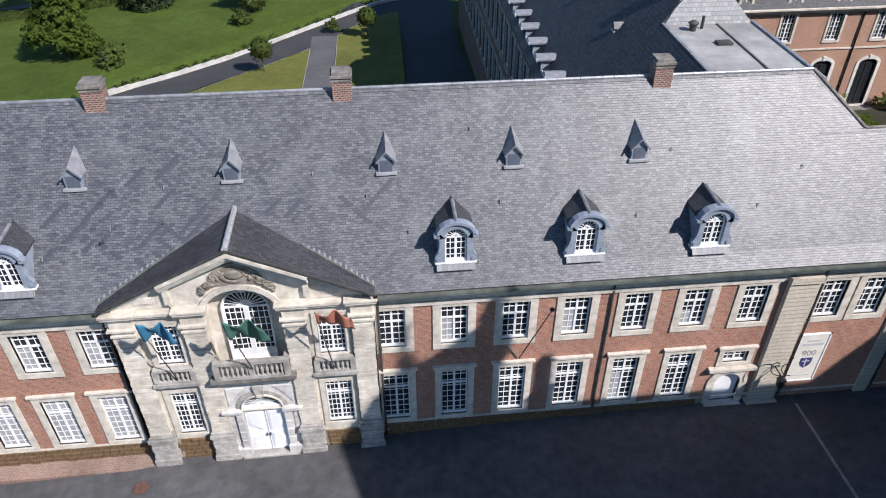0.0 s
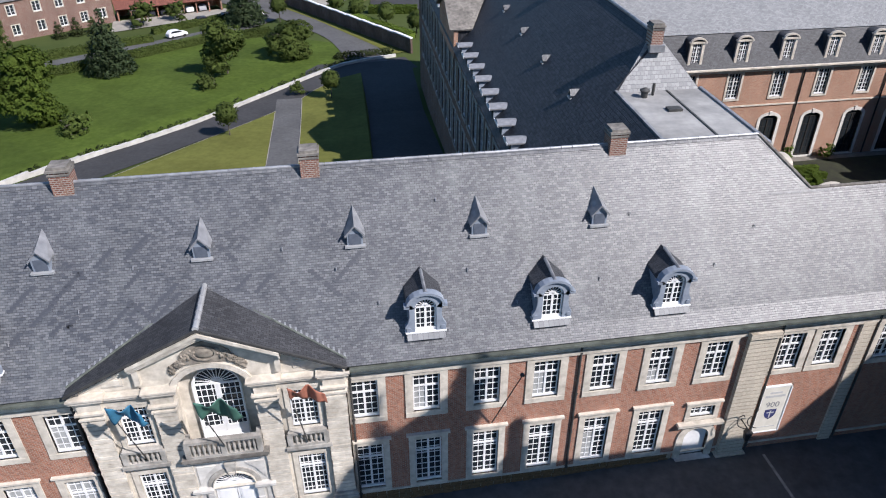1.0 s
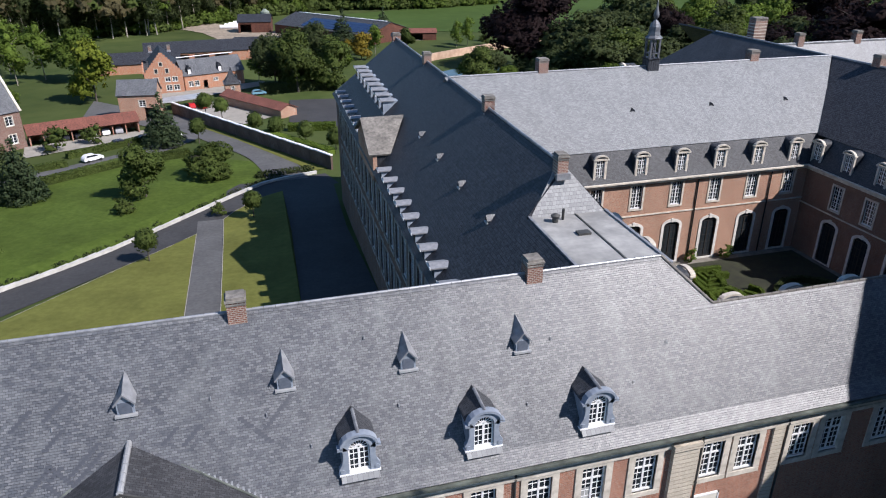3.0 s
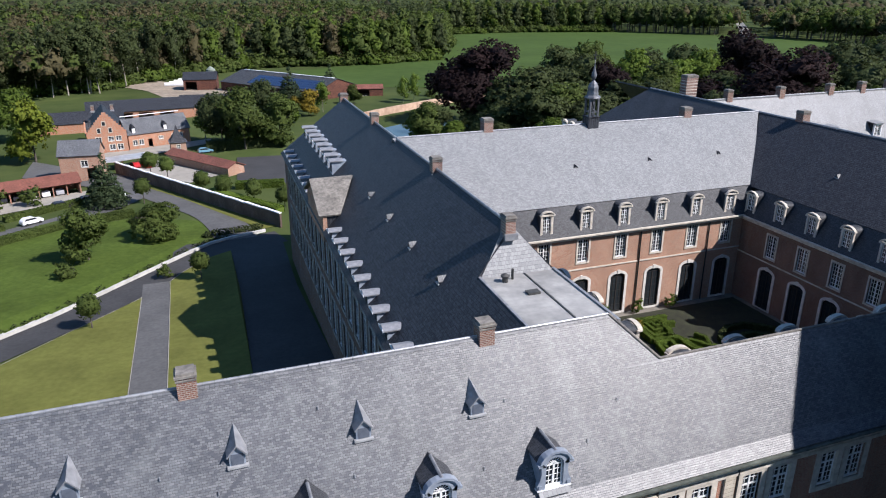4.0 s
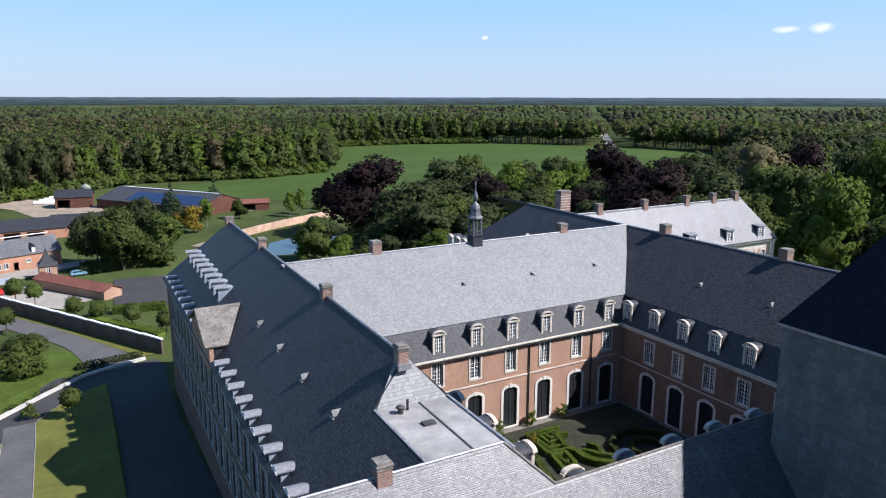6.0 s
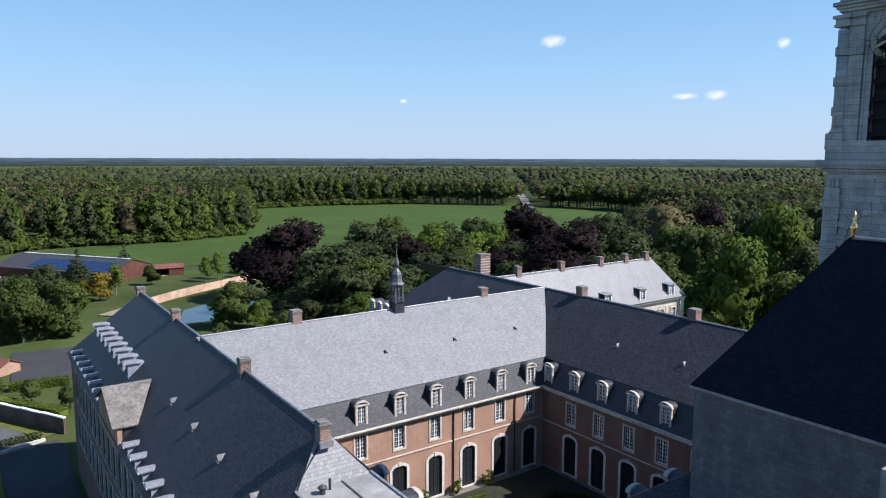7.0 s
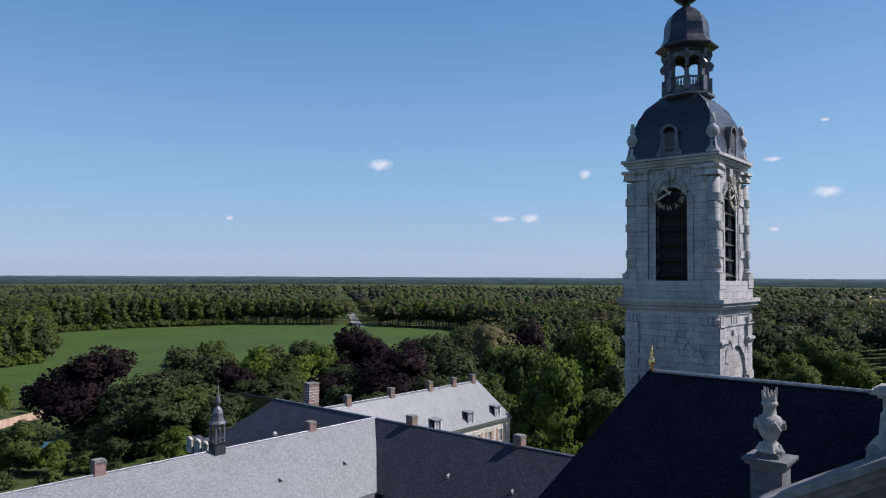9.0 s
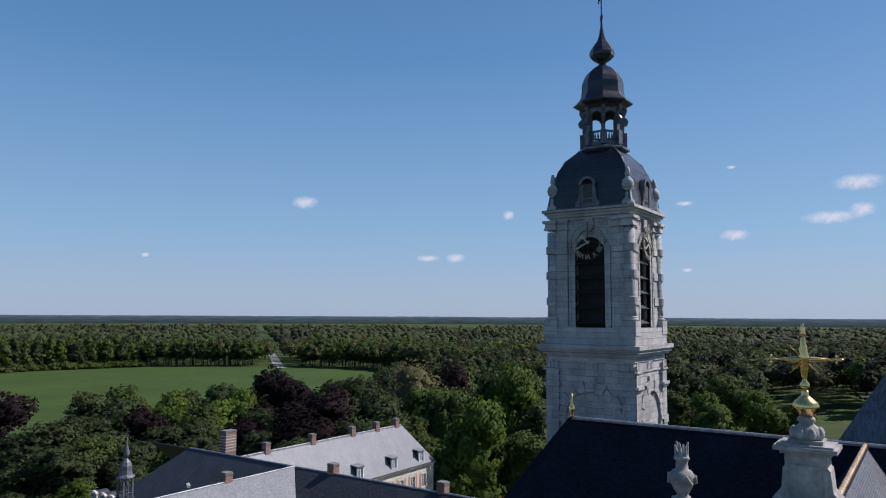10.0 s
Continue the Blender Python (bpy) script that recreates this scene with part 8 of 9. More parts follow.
for _ in range(60000):
    az, dist = rng.uniform(-0.62, 1.62), math.sqrt(rng.uniform(300 ** 2, 900 ** 2))
    x, y = dist * math.sin(az), dist * math.cos(az)
    if inside(x, y, FIELD_EDGE) or (y < 318 and x < 150 and x > -95) or (y < 300 and x < 330 and y > 30) or (x < 376 and y < 46 and y > -90):
        continue
    if -95 < x < 165 and y < min(428, 350 + (x + 30) * 1.6):
        continue
    if abs((x - 516) * 0.76 - (y - 536) * 0.64) < 10 and x > 470:
        continue
    cell = (int(x // 11.5), int(y // 11.5))
    if cell in cells:
        continue
    cells.add(cell)
    x, y = x + rng.uniform(-5, 5), y + rng.uniform(-5, 5)
    h = rng.uniform(21, 26) * (0.9 if x > 520 else 1.0)
    nz = noise.noise((x * 0.006, y * 0.006, 0))
    h *= 1 + 0.2 * noise.noise((x * 0.02, y * 0.02, 5))
    kind = 4 if (x > 330 and y < 300 and rng.random() < 0.3) else 1 if (x > 330 and y < 300 and rng.random() < 0.6) else 3 if (nz > 0.1 and rng.random() < 0.55) or (x < 130 and rng.random() < 0.3) else (1 if nz < -0.1 or rng.random() < 0.12 else 2 if rng.random() < 0.06 else 0)
    near_sets[kind].append((x, y, ground_z(y), rng.uniform(15, 20), h, h * 0.5))
for k in range(5):
    if edge_sets[k]:
        wood_stuff("wood_edge", f"tall {MATS[k][1]} trees along the edge of the meadow", edge_sets[k], MATS[k][0], 7, 1.9, 9, 0.85, 40 + k)
    for where, trees, args in (("round", [t for t in near_sets[k] if math.hypot(t[0], t[1]) < 620], (3, 2.7, 6, 1.0, 50 + k)),
                               ("beyond", [t for t in near_sets[k] if math.hypot(t[0], t[1]) >= 620], (1, 4.0, 3, 1.5, 60 + k))):
        if trees:
            wood_stuff("wood", f"{MATS[k][1]} woodland trees {where} the meadow", trees, MATS[k][0], *args)
# stems along the woods' near edges
bm_v, bm_f = [], []
for k in range(5):
    for x, y, z, w, h, clear in edge_sets[k]:
        i = len(bm_v)
        bm_v += [(x + dx * r, y + dy * r, z + zz) for zz, r in ((0, 0.38), (h * 0.6, 0.22)) for dx, dy in ((-1, -1), (1, -1), (1, 1), (-1, 1))]
        bm_f += [(i + q, i + (q + 1) % 4, i + 4 + (q + 1) % 4, i + 4 + q) for q in range(4)]
me = bpy.data.meshes.new("mesh")
me.from_pydata(bm_v, [], bm_f)
me.materials.append(BARK)
tagged(new("stems", me), "grey stems of the woodland trees", "stems", kind="stuff")
mid = {0: [], 1: [], 3: [], 4: []}
for _ in range(11500):
    az, dist = rng.uniform(-0.6, 1.62), math.sqrt(rng.uniform(860 ** 2, 2300 ** 2))
    x, y = dist * math.sin(az), dist * math.cos(az)
    if abs((x - 516) * 0.76 - (y - 536) * 0.64) < 14:
        continue
    nz, fine = noise.noise((x * 0.003, y * 0.003, 3)), noise.noise((x * 0.012, y * 0.012, 8))
    if nz > 0.42:
        continue
    w = rng.uniform(12, 28)
    h = rng.uniform(15, 22) * (1 + 0.25 * fine) * (1.15 if w < 16 else 1.0)
    mid[3 if nz > 0.28 and rng.random() < 0.7 else (0 if nz > 0.12 else 1 if nz < 0.0 else 4)].append((x, y, far_z(x, y), w, h, h * 0.3))
for k in mid:
    wood_stuff("far_wood", f"{MATS[k][1]} woods stretching into the distance", mid[k], MATS[k][0], 0, 1, 0, 1, 70 + k)
# the last low woods before the horizon, a backdrop glowing with painted blue haze
DISTANCE = bpy.data.materials.new("painted_haze")
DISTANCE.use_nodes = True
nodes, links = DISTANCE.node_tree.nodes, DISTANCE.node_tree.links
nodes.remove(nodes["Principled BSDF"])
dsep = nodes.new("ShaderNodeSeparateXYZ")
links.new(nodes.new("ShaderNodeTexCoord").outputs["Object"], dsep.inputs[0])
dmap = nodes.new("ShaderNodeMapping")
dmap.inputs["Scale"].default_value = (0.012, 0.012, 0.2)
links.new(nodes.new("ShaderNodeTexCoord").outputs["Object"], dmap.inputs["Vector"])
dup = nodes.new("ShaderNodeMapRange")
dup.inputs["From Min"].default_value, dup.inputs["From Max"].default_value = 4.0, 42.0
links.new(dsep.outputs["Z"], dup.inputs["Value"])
# paler and bluer upwards: aerial haze put into the glow
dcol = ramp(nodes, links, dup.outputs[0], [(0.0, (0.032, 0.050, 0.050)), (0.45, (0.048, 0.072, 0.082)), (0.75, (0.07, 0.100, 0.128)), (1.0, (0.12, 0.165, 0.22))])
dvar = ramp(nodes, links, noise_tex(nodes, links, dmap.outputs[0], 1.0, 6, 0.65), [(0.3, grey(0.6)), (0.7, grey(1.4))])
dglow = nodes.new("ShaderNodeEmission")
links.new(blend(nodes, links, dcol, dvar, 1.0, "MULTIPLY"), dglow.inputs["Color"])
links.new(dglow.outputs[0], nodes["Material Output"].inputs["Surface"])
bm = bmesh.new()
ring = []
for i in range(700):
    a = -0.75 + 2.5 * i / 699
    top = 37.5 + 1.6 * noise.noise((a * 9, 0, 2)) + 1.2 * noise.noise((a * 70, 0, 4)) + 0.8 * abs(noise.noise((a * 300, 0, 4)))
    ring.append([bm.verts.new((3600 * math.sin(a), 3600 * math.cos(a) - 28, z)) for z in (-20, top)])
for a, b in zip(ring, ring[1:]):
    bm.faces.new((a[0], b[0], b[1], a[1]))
lone("distance_backdrop", bm, DISTANCE, "low far woods with painted blue haze along the horizon", "backdrop", "structure")
# the plain rising to the horizon
bm = bmesh.new()
ring = []
for d in (1500, 2300, 3200, 4000, 4720):
    ring.append([bm.verts.new((d * math.sin(a), d * math.cos(a), -9 + (d - 1500) / 3200 * 14 + (0.05 if d > 1500 else -0.3))) for a in [-1.5 + 0.1 * i for i in range(34)]])
for a, b in zip(ring, ring[1:]):
    for i in range(33):
        bm.faces.new((a[i], a[i + 1], b[i + 1], b[i]))
lone("far_ground", bm, MEADOW, "distant plain of fields and woods", "ground", "structure")


# ---- farm and village buildings ----
def house(name, label, x, y, rz, w, d, hw, hr, wmat, rmat, wins=(), gable=False, z=None, chim=0, steps=False, over=0.35, doors=()):
    """A gabled building: its front runs along local x at y = 0; gable: the gable is the front. wins: (x, z, w, h) on the front."""
    zz = ground_z(y) if z is None else z
    base = pose(x, y, zz, 0, 0, rz)
    ob = thing(name, label, "building", (x, y, zz))
    hl = [hole(wx, wz, ww, wh) for wx, wz, ww, wh in wins] + [(a, b, 0.0, h) for a, b, h in doors]
    wall(ob, base, w, -1.5, hw, hl, wmat, 0.35)
    for wx, wz, ww, wh in wins:
        window(ob, base @ pose(wx, 0, wz), ww, wh, 2 if ww < 1.6 else 4, 3, STONE, 0.16)
    wall(ob, base @ pose(w, 0.36, 0, 0, 0, 90), d - 0.72, -1.5, hw, [], wmat, 0.35)
    wall(ob, base @ pose(w, d, 0, 0, 0, 180), w, -1.5, hw, [], wmat, 0.35)
    wall(ob, base @ pose(0, d - 0.36, 0, 0, 0, -90), d - 0.72, -1.5, hw, [], wmat, 0.35)
    part("floor", boxes((0.3, w - 0.3, 0.3, d - 0.3, -0.2, 0.05)), MORTAR, ob, m=base)
    T = lambda p: base @ Vector(p)
    if gable:
        for y0 in (0.0, d - 0.35):
            pts = [(0, hw), (w, hw), (w / 2, hw + hr)]
            if steps and y0 == 0:
                n, pts = 9, [(0, hw)]
                for i in range(n):
                    zt = hw + hr * (i + 1) / n + 0.35
                    pts += [(w / 2 * i / n, zt), (w / 2 * (i + 1) / n - (0.25 if i == n - 1 else 0), zt)]
                pts = pts + [(w - a, b) for a, b in pts[::-1]]
                pts = [p for k, p in enumerate(pts) if k == 0 or p != pts[k - 1]]
            part("gable_wall", prism(bmesh.new(), pts, y0, y0 + 0.34), wmat, ob, m=base)
        slope("roof_slope", ob, rmat, T((-over, d, hw)), T((-over, 0.3, hw)), T((w / 2, d, hw + hr)), thick=0.15)
        slope("roof_slope", ob, rmat, T((w + over, 0.3, hw)), T((w + over, d, hw)), T((w / 2, d, hw + hr)), thick=0.15)
    else:
        for x0 in (0.0, w - 0.34):
            part("gable_wall", prism(bmesh.new(), [(0, hw), (d, hw), (d / 2, hw + hr - 0.1)], x0, x0 + 0.34, "x"), wmat, ob, m=base)
        slope("roof_slope", ob, rmat, T((-over, -over, hw)), T((w + over, -over, hw)), T((-over, d / 2, hw + hr)), thick=0.15)
        slope("roof_slope", ob, rmat, T((w + over, d + over, hw)), T((-over, d + over, hw)), T((-over, d / 2, hw + hr)), thick=0.15)
    for i in range(chim):
        p = T((w * (i + 0.5) / chim, d / 2, 0))
        chimney(ob, p.x, p.y, zz + hw + hr - 1, zz + hw + hr + 1.2, 0.9, 0.7, rz)
    return ob


ORANGE = coursed("orange_brick", (0.52, 0.22, 0.12), (0.42, 0.17, 0.10), (0.45, 0.36, 0.28), 0.22, 0.075, 0.012, True, rough=0.9, stain=0.2, spec=0.2, bump=0.3)
BRICK_HOUSE = coursed("dull_brown_brick", (0.24, 0.13, 0.10), (0.18, 0.10, 0.08), (0.28, 0.23, 0.2), 0.22, 0.075, 0.012, True, rough=0.9, stain=0.3, spec=0.2, bump=0.3)
BOARDS = coursed("red_brown_boards", (0.18, 0.07, 0.045), (0.13, 0.05, 0.035), (0.03, 0.015, 0.01), 4.0, 0.18, 0.02, True, rough=0.9, stain=0.4)
gh = house("gabled_house", "orange brick farmhouse with a stepped gable and slate roof", -27.6, 195.5, 6, 10.6, 20, 5.4, 6.0, ORANGE, SLATE_DARK,
           [(3.1, 0.8, 1.5, 1.6), (6.4, 0.8, 1.5, 1.6), (8.5, 0.8, 1.5, 1.6), (3.0, 3.4, 1.4, 1.3), (6.3, 3.4, 1.4, 1.3), (8.3, 3.4, 1.4, 1.3)], gable=True, steps=True, chim=2)
ghm = pose(-27.6, 195.5, ground_z(195.5), 0, 0, 6)
for x, z, w, h in ((3.4, 6.0, 0.8, 1.2), (6.4, 6.0, 0.8, 1.2), (4.9, 8.0, 0.8, 1.1)):
    gwin = part("gable_window", boxes((x - w / 2 - 0.18, x - w / 2, -0.05, 0.02, z - 0.15, z + h + 0.18), (x + w / 2, x + w / 2 + 0.18, -0.05, 0.02, z - 0.15, z + h + 0.18), (x - w / 2, x + w / 2, -0.05, 0.02, z + h, z + h + 0.18), (x - w / 2, x + w / 2, -0.07, 0.02, z - 0.15, z)), STONE, gh, m=ghm)
    part("pane", boxes((x - w / 2, x + w / 2, -0.02, -0.01, z, z + h)), GLASS, gwin, local=True)
for i in range(3):
    y = 3.0 + 4.2 * i
    side = part("side_gable", prism(bmesh.new(), [(y, 5.2), (y + 3.2, 5.2), (y + 2.6, 6.6), (y + 1.6, 8.0), (y + 0.6, 6.6)], -0.3, 0.1, "x"), ORANGE, gh, m=ghm)
    part("side_roof", prism(bmesh.new(), [(y + 0.2, 5.3), (y + 3.0, 5.3), (y + 1.6, 7.7)], 0.1, 3.2, "x"), SLATE_DARK, side, local=True)
lb = house("long_barn", "low orange brick barn with a slate roof", -16.9, 198.6, 21, 18.5, 8.5, 4.3, 4.2, ORANGE, SLATE, [(1.8, 1.0, 1.2, 1.6), (3.6, 1.0, 1.2, 1.6), (9.5, 2.0, 1.2, 0.9), (13.5, 2.2, 1.2, 0.9), (15.6, 2.2, 1.0, 0.9)], doors=((5.6, 6.9, 2.5),))
house("gate_lodge", "narrow brick gate lodge with a slate roof", -30.5, 162, -6, 9, 7, 6.6, 3.3, BRICK_PALE, SLATE, [(5.6, 3.7, 1.5, 1.6)], doors=((5.9, 8.6, 3.4),))
lh = house("left_house", "large brown brick house with a pale slate roof", -73.0, 121.5, 39, 33, 12, 7.6, 7.5, BRICK_HOUSE, SLATE,
      [(x, z, 1.5, 2.0) for x in (3.5, 8, 12.5, 17.5, 22, 26.5, 30.5) for z in (0.9, 4.8)], chim=2)
lbm = pose(-16.9, 198.6, ground_z(198.6), 0, 0, 21)
part("ridge_tiles", rod(bmesh.new(), (-0.3, 4.5, 9.15), (17.3, 4.5, 9.15), 0.14), WHITE, lb, m=lbm)
for x in (1.8, 11.2):
    dm = part("dormer", boxes((x - 0.55, x + 0.55, 0.2, 2.4, 4.6, 6.2)), SLATE_DARK, lb, m=lbm)
    part("dormer_window", boxes((x - 0.45, x + 0.45, 0.14, 0.2, 4.75, 6.1)), WHITE, dm, local=True)
    part("dormer_roof", prism(bmesh.new(), [(x - 0.7, 6.2), (x + 0.7, 6.2), (x, 7.2)], 0.0, 3.2), SLATE_DARK, dm, local=True)
lhm = pose(-73.0, 121.5, ground_z(121.5), 0, 0, 39)
dm = part("stepped_dormer", prism(bmesh.new(), [(25.4, 7.4), (27.8, 7.4), (27.8, 9.2), (27.3, 9.2), (27.3, 9.9), (26.95, 9.9), (26.95, 10.6), (26.25, 10.6), (26.25, 9.9), (25.9, 9.9), (25.9, 9.2), (25.4, 9.2)], -0.1, 0.3), BRICK, lh, "stepped brick dormer with a red shutter", m=lhm)
part("dormer_roof", prism(bmesh.new(), [(25.5, 7.4), (27.7, 7.4), (27.7, 8.9), (26.6, 10.2), (25.5, 8.9)], 0.3, 3.0), SLATE_DARK, dm, local=True)
part("dormer_shutter", boxes((26.15, 27.05, -0.16, -0.1, 7.7, 8.9)), mottled("red_paint", (0.30, 0.03, 0.025), (0.4, 0.05, 0.04), 3, 0.6), dm, local=True)
part("verge", slab(bmesh.new(), [(32.9, -0.4, 7.7), (33.4, -0.4, 7.7), (33.4, 6.0, 15.3), (32.9, 6.0, 15.3)], 0.3), STONE, lh, m=lhm)
house("shed", "low shed with a rust-red roof behind the wall", -6.5, 176.5, -57, 27, 5, 2.6, 1.3, BRICK_PALE, ROOFTILE, [])
tur = house("garden_turret", "small square brick turret with a pointed slate roof", -5.2, 184.5, 5, 4.2, 4.2, 4.0, 0.3, BRICK_PALE, SLATE, [(2.1, 1.6, 0.9, 1.6)])
part("spire", lathe(bmesh.new(), [(3.2, 4.0), (1.6, 5.6), (0.6, 7.2), (0.1, 8.4)], 4, Matrix.Rotation(math.pi / 4 - math.pi / 4, 4, "Z")), SLATE_DARK, tur, m=pose(-5.2, 184.5, ground_z(184.5), 0, 0, 5) @ pose(2.1, 2.1, 0))
house("cart_barn", "dark-roofed open-sided farm barn", -33, 250, 4, 36, 12, 3.6, 3.4, ORANGE, SLATE_DARK, [], doors=((3, 8, 3), (10, 15, 3), (17, 22, 3), (24, 29, 3)))
house("small_barn", "low barn with a grey slate roof", -2, 256, -8, 17, 10, 3.6, 3.6, BRICK_PALE, SLATE_DARK, [])
house("stable", "dark farm range behind the gabled house", -46, 232, 4, 26, 10, 3.2, 3.2, ORANGE, SLATE_DARK, [])
house("timber_barn", "dark timber barn in the farm yard", 0.5, 331, -8, 15, 12, 5.0, 3.0, BOARDS, SLATE_DARK, [], gable=False, doors=((1, 6, 4),))
bigb = house("cattle_barn", "very long farm barn with solar panels on its roof", 17.2, 326, -55, 62, 27, 4.2, 4.4, BOARDS, SLATE_GABLE, [])
bb = pose(17.2, 326, ground_z(326), 0, 0, -55)
ang = math.degrees(math.atan2(4.4, 13.5))
for i in range(14):
    for j in range(4):
        part("solar_panel", boxes((0, 2.9, 0, 2.0, 0.05, 0.12)), SOLAR, bigb, m=bb @ pose(17 + 3.0 * i, -0.3, 4.25, ang, 0, 0) @ pose(0, 1.6 + 2.15 * j, 0))
for r in range(2):
    part("ridge_light", boxes((2, 60, 12.9 + 0.7 * r, 13.4 + 0.7 * r, 8.55, 8.72)), WHITE, bigb, m=bb)
house("lean_to", "red timber lean-to beside the cattle barn", 70, 284, -10, 14, 9, 3.2, 1.4, BOARDS, ROOFTILE, [], doors=((2, 8, 2.6),))
silo = thing("silo", "round green-grey feed silo", "silo", (14, 345, -8.4))
part("tank", lathe(bmesh.new(), [(2.2, 0), (2.2, 8), (0.4, 9.5)], 16, pose(14, 345, -8.4)), mottled("silo_paint", (0.2, 0.24, 0.2), (0.28, 0.32, 0.27), 1, 0.6), silo)
for i in range(4):
    lone("wrapped_bale", rod(bmesh.new(), (-8 + i * 2.2, 352 + i * 5, -7.6), (6 + i * 2.2, 348 + i * 5, -7.6), 1.0, 1.0, 10), WHITE, "long white plastic-wrapped silage roll", "bale", group="silage rolls")

# garages: open cart sheds under red tiles
gar = thing("garage_row", "open garage row under a red tile roof", "garage", (-36, 146, -6))
gm2 = pose(-46.7, 142.0, ground_z(143), 0, 0, 18)
part("back_wall", boxes((0, 23, 5.2, 5.5, 0, 2.8)), BRICK, gar, m=gm2)
for x in (0, 22.7):
    part("side_wall", boxes((x, x + 0.3, 0.2, 5.2, 0, 2.8)), BRICK, gar, m=gm2)
for i in range(1, 8):
    part("post", boxes((i * 2.86 - 0.12, i * 2.86 + 0.12, 0.1, 0.35, 0, 2.5)), BRICK, gar, m=gm2)
part("beam", boxes((0, 23, 0.05, 0.3, 2.4, 2.75)), BOARDS, gar, m=gm2)
G = lambda p: gm2 @ Vector(p)
slope("roof_slope", gar, ROOFTILE, G((-0.3, -0.4, 2.7)), G((23.3, -0.4, 2.7)), G((-0.3, 3.0, 4.5)), thick=0.12)
slope("roof_slope", gar, ROOFTILE, G((23.3, 6.0, 2.7)), G((-0.3, 6.0, 2.7)), G((-0.3, 3.0, 4.5)), thick=0.12)

# carport behind the wall
cp = thing("carport", "flat pale-roofed carport on posts", "carport", (-14, 172, -6.8))
cpm = pose(-21, 170, ground_z(172), 0, 0, 20)
part("roof_deck", boxes((0, 12, 0, 6, 2.6, 2.8)), ZINC, cp, m=cpm)
for x in (0.2, 4, 8, 11.8):
    part("post", boxes((x - 0.08, x + 0.08, 0.1, 0.26, 0, 2.6)), BOARDS, cp, m=cpm)

CARS = {}
RUBBER = mottled("tyre_rubber", (0.015, 0.015, 0.015), (0.03, 0.03, 0.03), 5, 0.9)


def car(x, y, rz, colour, name_col, z=None):
    ob = thing("car", f"parked {name_col} hatchback car", "car", (x, y, ground_z(y) if z is None else z))
    m = pose(x, y, (ground_z(y) if z is None else z) + 0.16, 0, 0, rz)
    if "body" not in CARS:
        b = bmesh.new()
        prism(b, [(-2.05, 0.25), (2.05, 0.25), (2.1, 0.6), (1.95, 0.82), (1.0, 0.95), (0.3, 1.42), (-1.35, 1.45), (-1.95, 1.0), (-2.1, 0.6)], -0.84, 0.84)
        bmesh.ops.bevel(b, geom=b.edges[:], offset=0.09, segments=2, affect="EDGES")
        g = bmesh.new()
        prism(g, [(0.88, 0.98), (0.3, 1.36), (-1.3, 1.38), (-1.75, 1.02)], -0.855, 0.855)
        w = lathe(bmesh.new(), [(0.2, -0.1), (0.32, -0.1), (0.32, 0.1), (0.2, 0.1)], 14, pose(0, 0, 0, 90, 0, 0))
        CARS["body"] = b
        CARS["glass"], CARS["wheel"] = to_mesh(g, GLASS), to_mesh(w, RUBBER)
        CARS["base"] = to_mesh(b, None)
    me = CARS["base"].copy()
    key = name_col + "_car_paint"
    if key not in bpy.data.materials:
        mm = mottled(key, colour, tuple(min(1, c * 1.1) for c in colour), 2, 0.2, bump=0.0, stain=0.05)
    me.materials.append(bpy.data.materials[key])
    part("body", me, None, ob, m=m)
    part("side_glass", CARS["glass"], None, ob, m=m)
    for sx in (-1.3, 1.3):
        for sy in (-0.76, 0.76):
            part("wheel", CARS["wheel"], None, ob, m=m @ pose(sx, sy, 0.18))
    return ob


car(-31.6, 126.0, 36, (0.75, 0.75, 0.75), "white")
for i, (c, n) in enumerate((((0.3, 0.3, 0.32), "grey"), ((0.02, 0.02, 0.025), "black"), ((0.03, 0.03, 0.04), "black"), ((0.5, 0.5, 0.52), "silver"), ((0.6, 0.6, 0.6), "white"), ((0.12, 0.12, 0.13), "grey"))):
    p = gm2 @ Vector((4.3 + 2.86 * i, 2.6, 0))
    car(p.x, p.y, 108, c, n)
car(-27.5, 137.0, 25, (0.02, 0.02, 0.025), "black")
car(-22.5, 140.0, 25, (0.02, 0.022, 0.03), "black")
car(-17.0, 141.0, 40, (0.6, 0.6, 0.6), "white")
car(-14.5, 173.5, 110, (0.4, 0.02, 0.02), "red")
car(-11.5, 172.5, 110, (0.35, 0.02, 0.02), "red")
car(4.0, 186, 10, (0.15, 0.3, 0.4), "blue")

# garden wall with stepped coping
gw = thing("garden_wall", "dark brick garden wall with pale stepped coping", "wall", (0, 137, -6))
A, B, N = Vector((15.0, 105.6, 0)), Vector((-18.5, 168.5, 0)), 12
dirv = (B - A).normalized()
rzw = math.degrees(math.atan2(dirv.y, dirv.x))
WALLBRICK = coursed("old_dark_brick", (0.11, 0.07, 0.055), (0.16, 0.10, 0.08), (0.2, 0.17, 0.15), 0.22, 0.075, 0.012, True, rough=0.9, stain=0.5)
seg = (B - A).length / N
for i in range(N):
    p = A + dirv * seg * i
    zb = ground_z(p.y + dirv.y * seg * 0.5)
    m = pose(p.x, p.y, zb, 0, 0, rzw)
    part("wall_panel", boxes((0, seg, 0, 0.45, -1.5, 2.9)), WALLBRICK, gw, m=m)
    part("coping", boxes((-0.02, seg - 0.02, -0.1, 0.55, 2.9, 3.1)), WHITE, gw, m=m)


